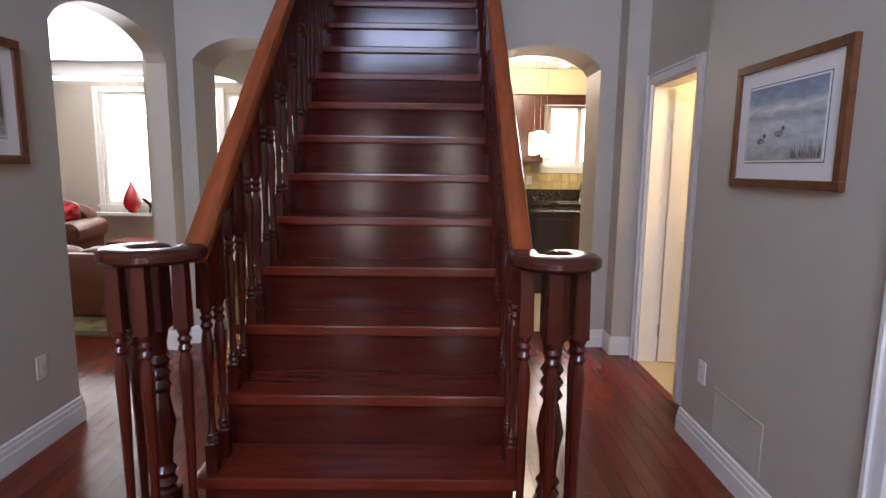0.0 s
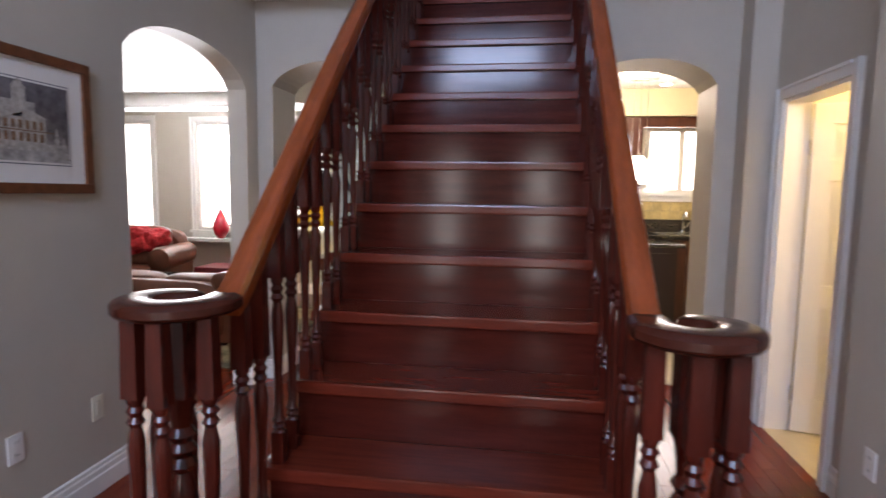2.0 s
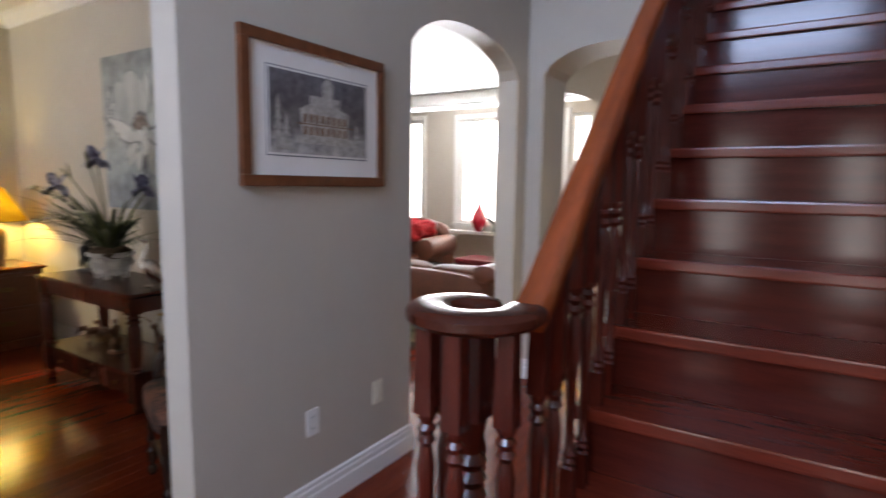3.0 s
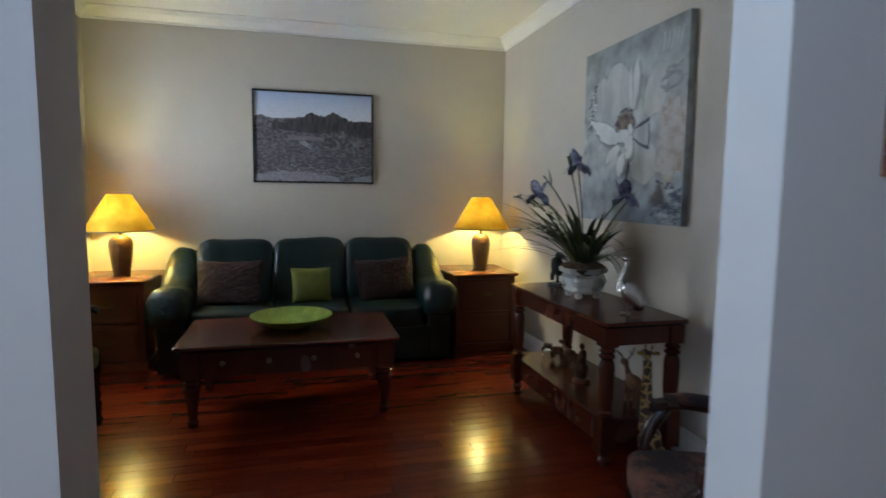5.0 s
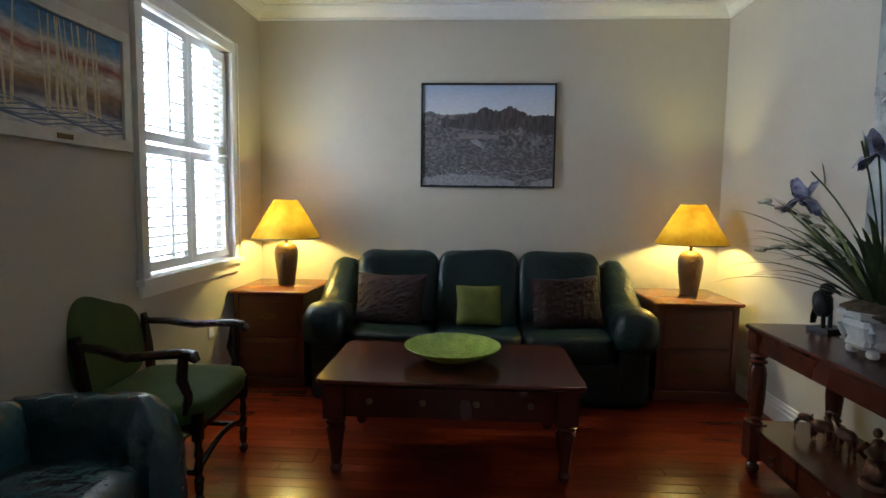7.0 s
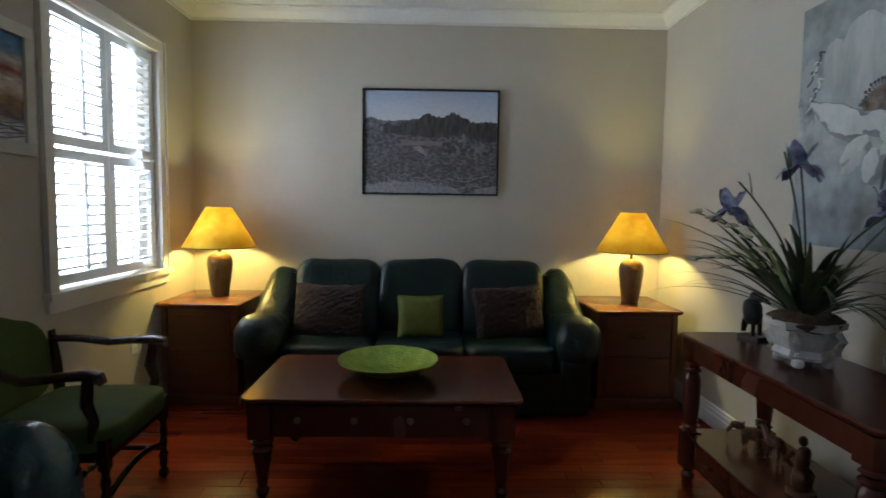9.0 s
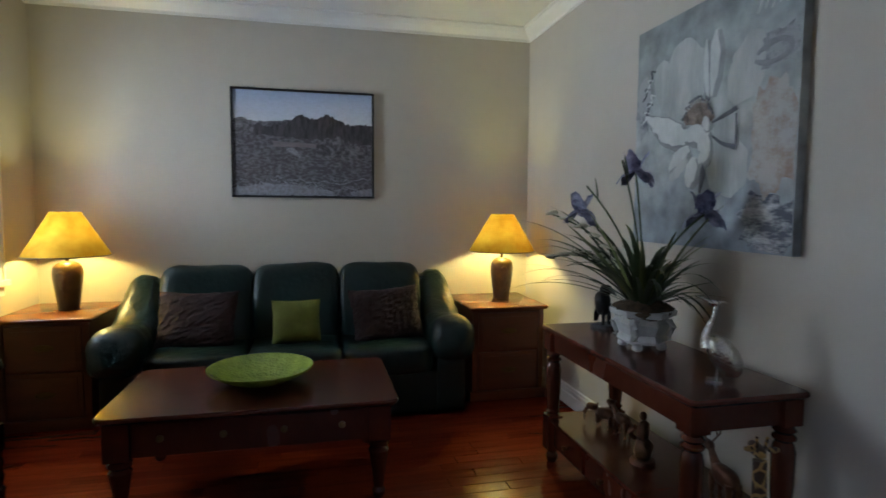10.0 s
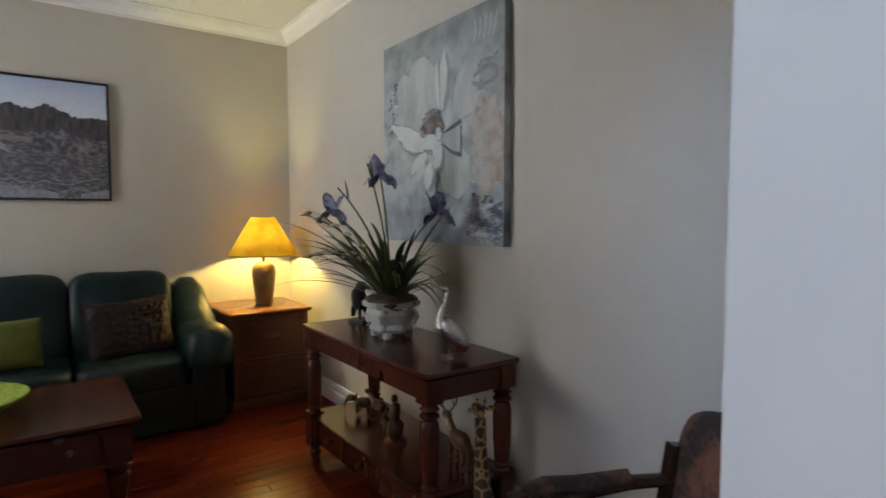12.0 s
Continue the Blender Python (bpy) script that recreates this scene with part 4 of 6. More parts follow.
def table_lamp(m, h, label):
    t = thing("table_lamp", m, label, "table lamp", "lamps on the end tables")
    prof = [(0.058, 0.0), (0.062, 0.01), (0.064, 0.03), (0.075, 0.12), (0.086, 0.22), (0.09, 0.28), (0.084, 0.325), (0.066, 0.352), (0.05, 0.362), (0.038, 0.366), (0.034, 0.37)]
    prof = [(r, z * 0.87) for r, z in prof]
    part("lamp_body", lathe(prof, 28), M_LAMPBODY, t, "", 50)
    # relief of a standing wading bird
    bm = cushion((0.012, 0.04, 0.085), (0.083, 0.0, 0.2), 0.9, 12, 8, 0)
    sweep([(0.088, 0.005, 0.235), (0.093, 0.014, 0.265), (0.094, 0.004, 0.29), (0.092, -0.012, 0.298), (0.09, -0.03, 0.288)], circle(0.006, 6), bm)
    sweep([(0.078, 0.0, 0.165), (0.073, 0.0, 0.11), (0.069, 0.002, 0.06)], circle(0.004, 6), bm)
    for v in bm.verts:
        v.co.z *= 0.87
    part("relief", bm, M_LAMPBODY, t, "raised bird relief", True)
    part("stem", lathe([(0.012, 0.318), (0.012, h - 0.28), (0.02, h - 0.275), (0.02, h - 0.235), (0.01, h - 0.23)], 12), M_BRASS, t, "", True)
    bm = lathe([(0.256, h - 0.30), (0.245, h - 0.278), (0.093, h - 0.02), (0.090, h - 0.012)], 40, close=False)
    part("shade", bm, M_SHADE, t, "amber mica cone shade, lit from inside", True)
    part("shade_rim", sweep([(0.256 * math.cos(a), 0.256 * math.sin(a), h - 0.30) for a in [2 * math.pi * i / 40 for i in range(40)]], circle(0.004, 6), closed=True), M_LAMPBODY, t, "", True)
    bm = bmesh.new()
    for k in range(3):
        a = 2 * math.pi * k / 3
        sweep([(0, 0, h - 0.016), (0.096 * math.cos(a), 0.096 * math.sin(a), h - 0.016)], circle(0.003, 5), bm)
    part("shade_spider", bm, M_BRASS, t)
    return t


LR, LLX = (-5.88, 3.055, 0.69), (-5.88, 0.027, 0.705)
table_lamp(pose(*LR, 0, 0, 0), 0.675, "lit table lamp with bronze vase body and amber shade")
table_lamp(pose(*LLX, 0, 0, 0), 0.66, "lit table lamp with bronze vase body and amber shade")
for p in (LR, LLX):
    lamp("table_lamp_bulb", "POINT", 19, (1.0, 0.84, 0.27), pose(p[0], p[1], p[2] + 0.495), 0.035)


# ---- sitting room: coffee table and bowl ----
def turned_leg(h, r=0.045, block=0.17):
    bm = bmesh.new()
    q = r
    box(bm, -q, q, -q, q, h - block, h)
    hh = h - block
    prof = [(r * 0.42, 0), (r * 0.55, 0.012), (r * 0.62, 0.03), (r * 0.42, 0.05), (r * 0.5, 0.07), (r * 0.62, hh * 0.45), (r * 0.9, hh - 0.075), (r * 0.95, hh - 0.06), (r * 0.65, hh - 0.045), (r * 0.98, hh - 0.032), (r * 0.98, hh - 0.02), (r * 0.7, hh - 0.012), (r * 0.95, hh)]
    lathe(prof, 16, bm)
    return bm


ct = thing("coffee_table", pose(-4.675, 1.352, 0), "dark mahogany coffee table with turned legs and drawers", "coffee table")
CH = 0.49
part("tabletop", plaque(-0.39, 0.39, -0.66, 0.66, 0.06, CH - 0.03, CH, 0.008, 8), M_MAHOG_TOP, ct, "", 30)
for sx in (-1, 1):
    part("apron", boxes((sx * 0.315, sx * 0.335, -0.52, 0.52, CH - 0.195, CH - 0.031)), M_MAHOG, ct)
    for sy in (-1, 1):
        part("leg", turned_leg(CH - 0.031, 0.052, 0.165), M_MAHOG, ct, "", 35).location = (sx * 0.32, sy * 0.565, 0)
for sy in (-1, 1):
    part("apron", boxes((-0.275, 0.275, sy * 0.57, sy * 0.59, CH - 0.195, CH - 0.031)), M_MAHOG, ct)
    bm = rbox(0.335, 0.347, sy * 0.03, sy * 0.49, CH - 0.182, CH - 0.045, 0.003)
    dr = part("drawer", bm, M_MAHOG, ct)
    for k in (0.13, 0.39):
        part("knob", lathe([(0.009, 0), (0.009, 0.012), (0.016, 0.018), (0.016, 0.024), (0.008, 0.03)], 12), M_BRASS, dr, "dark brass knob", True).matrix_local = pose(0.347, sy * k, CH - 0.105, 0, 90, 0)
bowl = []
for k in range(0, 15):
    f = k / 14
    bowl.append((0.075 + 0.215 * f, 0.012 + 0.085 * f ** 1.7 + (0.0025 if k % 2 else 0)))
prof = [(0.07, 0.0), (0.085, 0.004)] + [(r, z - 0.008) for r, z in bowl[1:]] + [(0.293, 0.098)] + [(r, z + 0.003) for r, z in bowl[::-1]] + [(0.03, 0.012)]
tagged(part("bowl", lathe(prof, 48), M_BOWL, None, "", 60), "shallow lime green glass mosaic bowl on the coffee table", "bowl").matrix_world = pose(-4.69, 1.35, CH) @ Matrix.Diagonal((0.90, 0.90, 0.9, 1))


# ---- sitting room: console table and what stands on it ----
con = thing("console_table", pose(-3.95, 3.085, 0), "dark mahogany console table with turned legs and a low drawer shelf", "console table")
KH = 0.757
part("tabletop", plaque(-0.64, 0.64, -0.245, 0.245, 0.03, KH - 0.03, KH, 0.008), M_MAHOG_TOP, con, "", 30)
for sy in (-1, 1):
    part("apron", boxes((-0.54, 0.54, sy * 0.195, sy * 0.21, KH - 0.125, KH - 0.031)), M_MAHOG, con)
for sx in (-1, 1):
    part("apron", boxes((sx * 0.585, sx * 0.6, -0.17, 0.17, KH - 0.125, KH - 0.031)), M_MAHOG, con)
    for sy in (-1, 1):
        bm = bmesh.new()
        q = 0.04
        box(bm, -q, q, -q, q, KH - 0.13, KH - 0.031)
        box(bm, -q, q, -q, q, 0.075, 0.265)
        lathe([(0.02, 0), (0.03, 0.015), (0.034, 0.035), (0.022, 0.055), (0.032, 0.075)], 14, bm)
        lathe([(0.038, 0.265), (0.03, 0.275), (0.04, 0.288), (0.03, 0.3), (0.034, 0.315), (0.04, 0.40), (0.041, 0.52), (0.035, 0.55), (0.028, 0.56), (0.041, 0.572), (0.041, 0.58), (0.028, 0.59), (0.041, 0.603), (0.03, 0.617), (0.039, 0.635)], 16, bm, close=False)
        part("leg", bm, M_MAHOG, con, "", 35).location = (sx * 0.575, sy * 0.19, 0)
part("shelf", plaque(-0.61, 0.61, -0.225, 0.225, 0.02, 0.235, 0.258, 0.004), M_MAHOG_TOP, con, "", 30)
part("drawer_box", boxes((-0.54, 0.54, -0.19, 0.19, 0.095, 0.234)), M_MAHOG, con)
for k in (-1, 0, 1):
    dr = part("drawer", rbox(k * 0.36 - 0.17, k * 0.36 + 0.17, -0.203, -0.19, 0.105, 0.225, 0.003), M_MAHOG, con)
    part("knob", lathe([(0.008, 0), (0.008, 0.01), (0.014, 0.016), (0.012, 0.024)], 12), M_BRASS, dr, "dark brass knob", True).matrix_local = pose(k * 0.36, -0.203, 0.165, 90, 0, 0)

# planter with irises
pl = thing("iris_planter", pose(-4.00, 3.09, KH) @ Matrix.Diagonal((1.15, 1.15, 1.02, 1)), "artificial iris arrangement in a footed white ceramic planter", "potted plant")
bm = lathe([(0.085, 0.03), (0.098, 0.045), (0.088, 0.07), (0.108, 0.12), (0.095, 0.145), (0.125, 0.155), (0.128, 0.18), (0.115, 0.182), (0.11, 0.165), (0.02, 0.16)], 6)
part("pot", bm, M_POT, pl, "distressed white hexagonal pot", 25)
for k in range(4):
    a = radians(45 + 90 * k)
    part("foot", cushion((0.04, 0.04, 0.036), (0.075 * math.cos(a), 0.075 * math.sin(a), 0.018), 0.8, 10, 6, 0), M_POT, pl, "", True)
    bm = sweep([(0.1 * math.cos(a), 0.1 * math.sin(a), 0.14), (0.118 * math.cos(a), 0.118 * math.sin(a), 0.11), (0.1 * math.cos(a), 0.1 * math.sin(a), 0.07), (0.105 * math.cos(a), 0.105 * math.sin(a), 0.05)], circle(0.012, 8))
    part("scroll", bm, M_POT, pl, "", True)
part("moss", cushion((0.22, 0.22, 0.09), (0, 0, 0.175), 0.9, 26, 12, 0.02, 30), M_MOSS, pl, "dry brown moss", True)
rl = random.Random(3)


def blade(base, az, length, lean, width, droop):
    """A narrow arching leaf."""
    bm = bmesh.new()
    p = Vector(base)
    n = 9
    ang = radians(lean)
    rows = []
    for i in range(n + 1):
        f = i / n
        w = width * (1 - f) ** 0.6 * (0.5 + 0.5 * min(1, f * 5)) + 0.0006
        side = Vector((-math.sin(az), math.cos(az), 0))
        up = Vector((0, 0, 1)) * math.sin(ang) * 0.25 + Vector((math.cos(az), math.sin(az), 0)) * -0.2
        rows.append((bm.verts.new(p - side * w + up * w), bm.verts.new(p), bm.verts.new(p + side * w + up * w)))
        d = Vector((math.cos(az) * math.sin(ang), math.sin(az) * math.sin(ang), math.cos(ang)))
        p = p + d * (length / n)
        ang += radians(droop) / n * (0.4 + 1.2 * f)
    for a, b in zip(rows, rows[1:]):
        bm.faces.new((a[0], a[1], b[1], b[0]))
        bm.faces.new((a[1], a[2], b[2], b[1]))
    return bm, p


for k in range(66):
    az = rl.random() * 6.283
    lean = rl.choice((12, 22, 35, 48, 60)) + rl.uniform(-6, 6)
    ln = rl.uniform(0.38, 0.62) * (1.0 if lean > 20 else 0.85)
    if math.sin(az) > 0.3:
        ln *= 0.6
    bm, _ = blade((0.035 * math.cos(az), 0.035 * math.sin(az), 0.19), az, ln, lean, rl.uniform(0.015, 0.024) if lean < 40 else rl.uniform(0.007, 0.012), rl.uniform(30, 95))
    part("leaf", bm, M_LEAF, pl, "", True)
for az, lean, ln, kind in ((4.0, 34, 0.50, 0), (4.9, 6, 0.60, 0), (0.3, 34, 0.50, 0), (3.7, 72, 0.52, 1), (3.9, 48, 0.60, 1), (3.6, 60, 0.42, 1), (3.9, 26, 0.6, 2), (4.9, 12, 0.66, 2)):
    pts = []
    p, ang = Vector((0, 0, 0.19)), radians(lean) * 0.4
    for i in range(9):
        pts.append(p.copy())
        p = p + Vector((math.cos(az) * math.sin(ang), math.sin(az) * math.sin(ang), math.cos(ang))) * ln / 8
        ang += radians(lean) * 1.2 / 8
    fl = part("stem", sweep(pts, circle(0.0035, 6)), M_LEAF, pl, "", True)
    tip = pts[-1]
    if kind == 0:
        for j in range(9):
            a = 2 * math.pi * j / 9 + rl.random()
            bm = bmesh.new()
            rows = []
            for i in range(6):
                f = i / 5
                r = (0.048 if j % 2 else 0.074) * f
                w = 0.030 * math.sin(math.pi * min(1, f * 0.85 + 0.08)) + 0.002
                z = (0.085 * f if j % 2 else 0.04 * f - 0.10 * f * f) + rl.uniform(-0.010, 0.010)
                c = tip + Vector((r * math.cos(a), r * math.sin(a), z))
                sd = Vector((-math.sin(a), math.cos(a), 0.25 * math.sin(i * 2.0)))
                rows.append((bm.verts.new(c - sd * w), bm.verts.new(c + Vector((0, 0, 0.006))), bm.verts.new(c + sd * w)))
            for u, v in zip(rows, rows[1:]):
                bm.faces.new((u[0], u[1], v[1], v[0]))
                bm.faces.new((u[1], u[2], v[2], v[1]))
            part("petal", bm, M_IRIS, fl, "violet blue iris petal", True)
    elif kind == 1:
        for i in range(4, 9):
            for j in range(3):
                a = rl.random() * 6.28
                bm = cushion((0.042, 0.042, 0.018), pts[i] + Vector((0.014 * math.cos(a), 0.014 * math.sin(a), 0.004 * j)), 1.0, 8, 5, 0.004, 60)
                part("blossom", bm, M_BLOOM, fl, "small cream blossom", True)
    else:
        bm, _ = blade(pts[-2], az, 0.10, 5, 0.012, 10)
        part("bud", bm, M_LEAF, fl, "", True)

for k in range(12):
    az = (4.3, 4.9, 5.8, 1.0, 3.7, 0.5)[k % 6] + rl.uniform(-0.3, 0.3)
    bm, _ = blade((0.03 * math.cos(az), 0.03 * math.sin(az), 0.19), az, rl.uniform(0.36, 0.55), rl.uniform(12, 40), rl.uniform(0.016, 0.026), rl.uniform(15, 60))
    part("broad_leaf", bm, M_BROADLEAF, pl, "broad yellow-green leaf", True)

# raven statuette
rv = thing("raven_statuette", pose(-4.43, 3.14, KH, 0, 0, 200), "black cast metal raven statuette on the console table", "statuette")
bm = boxes((-0.055, 0.055, -0.045, 0.045, 0, 0.02))
cushion((0.085, 0.08, 0.135), (0.008, 0, 0.135), 0.85, 18, 12, 0.004, 30, m=pose(0, 0, 0.1, 0, 12, 0) @ pose(0, 0, -0.1), bm=bm)
cushion((0.07, 0.055, 0.06), (-0.004, 0, 0.205), 0.9, 14, 8, 0.002, 40, bm=bm)
sweep([(-0.025, 0, 0.205), (-0.055, 0, 0.198), (-0.078, 0, 0.182)], circle(0.012, 8), bm, scales=[1, 0.8, 0.15])
sweep([(0.04, 0, 0.12), (0.055, 0, 0.07), (0.06, 0, 0.03)], circle(0.024, 8, 0.011), bm, scales=[1, 0.95, 0.7])
for s in (-1, 1):
    sweep([(-0.01, s * 0.022, 0.095), (-0.012, s * 0.022, 0.02)], circle(0.010, 6), bm)
part("figure", bm, M_RAVEN, rv, "", True)

# silver goose
gs = thing("goose_figurine", pose(-3.49, 3.08, KH, 0, 0, 232), "hammered silver standing goose figurine on the console table", "figurine")
bm = cushion((0.175, 0.085, 0.10), (-0.012, 0, 0.115), 0.95, 20, 12, 0.002, 60, m=pose(0, 0, 0.1, 0, -56, 0) @ pose(0, 0, -0.1))
sweep([(0.035, 0, 0.13), (0.045, 0, 0.165), (0.035, 0, 0.205), (0.018, 0, 0.245), (0.012, 0, 0.285)], circle(0.02, 10), bm, up=(0, 1, 0), scales=[1.5, 0.95, 0.62, 0.52, 0.5])
cushion((0.042, 0.026, 0.026), (0.022, 0, 0.292), 0.95, 12, 8, 0, bm=bm)
sweep([(0.035, 0, 0.296), (0.058, 0, 0.306), (0.085, 0, 0.315)], circle(0.011, 8, 0.007), bm, scales=[1, 0.8, 0.5])
for s in (-1, 1):
    sweep([(0.0, s * 0.016, 0.075), (0.004, s * 0.016, 0.008)], circle(0.0055, 6), bm, up=(0, 1, 0))
    box(bm, -0.015, 0.04, s * 0.016 - 0.014, s * 0.016 + 0.014, 0.0, 0.007)
part("figure", bm, M_SILVER, gs, "", True)


def animal(name, m, label, body, neck, head, leg, mat, antlers=False, trunk=False):
    """A small standing four-legged figurine facing +x."""
    t = thing(name, m, label, "figurine")
    bl, bw, bh = body
    bm = cushion((bl, bw, bh), (0, 0, leg + bh / 2), 0.75, 16, 10, bw * 0.04, 30)
    hx, hz = bl / 2 + neck[0], leg + bh * 0.7 + neck[1]
    sweep([(bl * 0.36, 0, leg + bh * 0.6), (bl * 0.45 + neck[0] * 0.5, 0, (leg + bh * 0.6 + hz) / 2), (hx, 0, hz)], circle(bw * 0.3, 8), bm, scales=[1.2, 0.85, 0.7])
    cushion((head * 1.8, head, head), (hx + head * 0.4, 0, hz), 0.8, 12, 8, 0, bm=bm)
    for sx in (-1, 1):
        for sy in (-1, 1):
            sweep([(sx * bl * 0.36, sy * bw * 0.28, leg + bh * 0.4), (sx * bl * 0.38, sy * bw * 0.28, leg * 0.5), (sx * bl * 0.37, sy * bw * 0.28, 0)], circle(bw * 0.2, 8), bm, scales=[1.3, 0.8, 0.8])
    if trunk:
        sweep([(hx + head, 0, hz - head * 0.2), (hx + head * 1.6, 0, hz - head), (hx + head * 1.5, 0, hz - head * 2)], circle(head * 0.28, 8), bm, scales=[1, 0.8, 0.5])
    for sy in (-1, 1):
        if antlers:
            sweep([(hx, sy * head * 0.2, hz + head * 0.4), (hx - 0.01, sy * head * 0.9, hz + head * 1.4), (hx + 0.03, sy * head * 1.6, hz + head * 2.0)], circle(0.004, 5), bm)
            sweep([(hx - 0.005, sy * head * 0.7, hz + head), (hx + 0.03, sy * head * 1.0, hz + head * 1.5)], circle(0.003, 5), bm)
        else:
            cushion((head * 0.15, head * 0.5, head * 0.6), (hx - head * 0.1, sy * head * 0.55, hz + head * 0.25), 0.9, 8, 6, 0, bm=bm)
    sweep([(-bl * 0.48, 0, leg + bh * 0.7), (-bl * 0.58, 0, leg + bh * 0.3)], circle(0.005, 5), bm)
    part("figure", bm, mat, t, "", True)
    return t


SHZ = 0.258
animal("elephant_figurine", pose(-4.31, 3.09, SHZ, 0, 0, 215), "small bronze elephant figurine on the low shelf", (0.09, 0.055, 0.06), (0.012, 0.008), 0.038, 0.045, M_BRONZE, trunk=True)
animal("zebra_figurine", pose(-4.19, 3.12, SHZ, 0, 0, 190), "small bronze animal figurine on the low shelf", (0.10, 0.05, 0.055), (0.03, 0.045), 0.03, 0.06, M_BRONZE)
animal("deer_figurine", pose(-3.50, 3.14, SHZ, 0, 0, 172), "bronze stag figurine with antlers on the low shelf", (0.15, 0.06, 0.075), (0.03, 0.06), 0.038, 0.085, M_BRONZE, antlers=True)
sg = thing("couple_figurine", pose(-3.90, 3.05, SHZ, 0, 0, 200), "bronze seated figure group on the low shelf", "figurine")
bm = lathe([(0.055, 0), (0.055, 0.012), (0.05, 0.02)], 16)
cushion((0.08, 0.07, 0.10), (0, 0, 0.065), 0.8, 14, 10, 0.008, 30, bm=bm)
cushion((0.05, 0.055, 0.09), (0.0, 0.0, 0.15), 0.8, 14, 10, 0.006, 30, bm=bm)
cushion((0.035, 0.035, 0.042), (0.005, 0, 0.215), 1.0, 12, 8, 0, bm=bm)
sweep([(0.02, 0.03, 0.17), (0.05, 0.035, 0.13), (0.045, 0.0, 0.1)], circle(0.011, 8), bm)
part("figure", bm, M_BRONZE, sg, "", True)

# giraffe statue on the floor
M_GIRAFFE = material("giraffe_painted_wood", (0.50, 0.33, 0.12), 0.45, vary=0.2, scale=9)
gnt = M_GIRAFFE.node_tree
gv, gr, gm = gnt.nodes.new("ShaderNodeTexVoronoi"), gnt.nodes.new("ShaderNodeValToRGB"), gnt.nodes.new("ShaderNodeMix")
gv.feature = "DISTANCE_TO_EDGE"
gv.inputs["Scale"].default_value = 22
gnt.links.new(gnt.nodes["Texture Coordinate"].outputs["Object"], gv.inputs["Vector"])
gr.color_ramp.elements[0].position, gr.color_ramp.elements[1].position = 0.07, 0.11
gr.color_ramp.elements[0].color, gr.color_ramp.elements[1].color = (0.36, 0.23, 0.08, 1), (0.035, 0.014, 0.007, 1)
gnt.links.new(gv.outputs["Distance"], gr.inputs[0])
gnt.links.new(gr.outputs[0], gnt.nodes["Principled BSDF"].inputs["Base Color"])
gf = thing("giraffe_statue", pose(-3.14, 2.98, 0, 0, 0, 160), "tall painted wooden giraffe statue beside the console table", "statue")
bm = cushion((0.17, 0.08, 0.11), (-0.06, 0, 0.27), 0.75, 16, 10, 0.002)
sweep([(0.0, 0, 0.28), (0.03, 0, 0.38), (0.045, 0, 0.50), (0.05, 0, 0.60)], circle(0.035, 10), bm, scales=[1.2, 0.85, 0.65, 0.6])
cushion((0.10, 0.04, 0.045), (0.075, 0, 0.625), 0.85, 12, 8, 0, bm=bm)
for sy in (-1, 1):
    sweep([(0.045, sy * 0.012, 0.64), (0.04, sy * 0.016, 0.68)], circle(0.005, 6), bm)
    cushion((0.012, 0.04, 0.02), (0.04, sy * 0.035, 0.64), 0.9, 8, 6, 0, bm=bm)
    for xx in (0.0, -0.12):
        sweep([(xx, sy * 0.025, 0.25), (xx + 0.004, sy * 0.026, 0.12), (xx, sy * 0.026, 0.0)], circle(0.016, 8), bm, scales=[1.3, 0.8, 0.9])
part("figure", bm, M_GIRAFFE, gf, "", True)


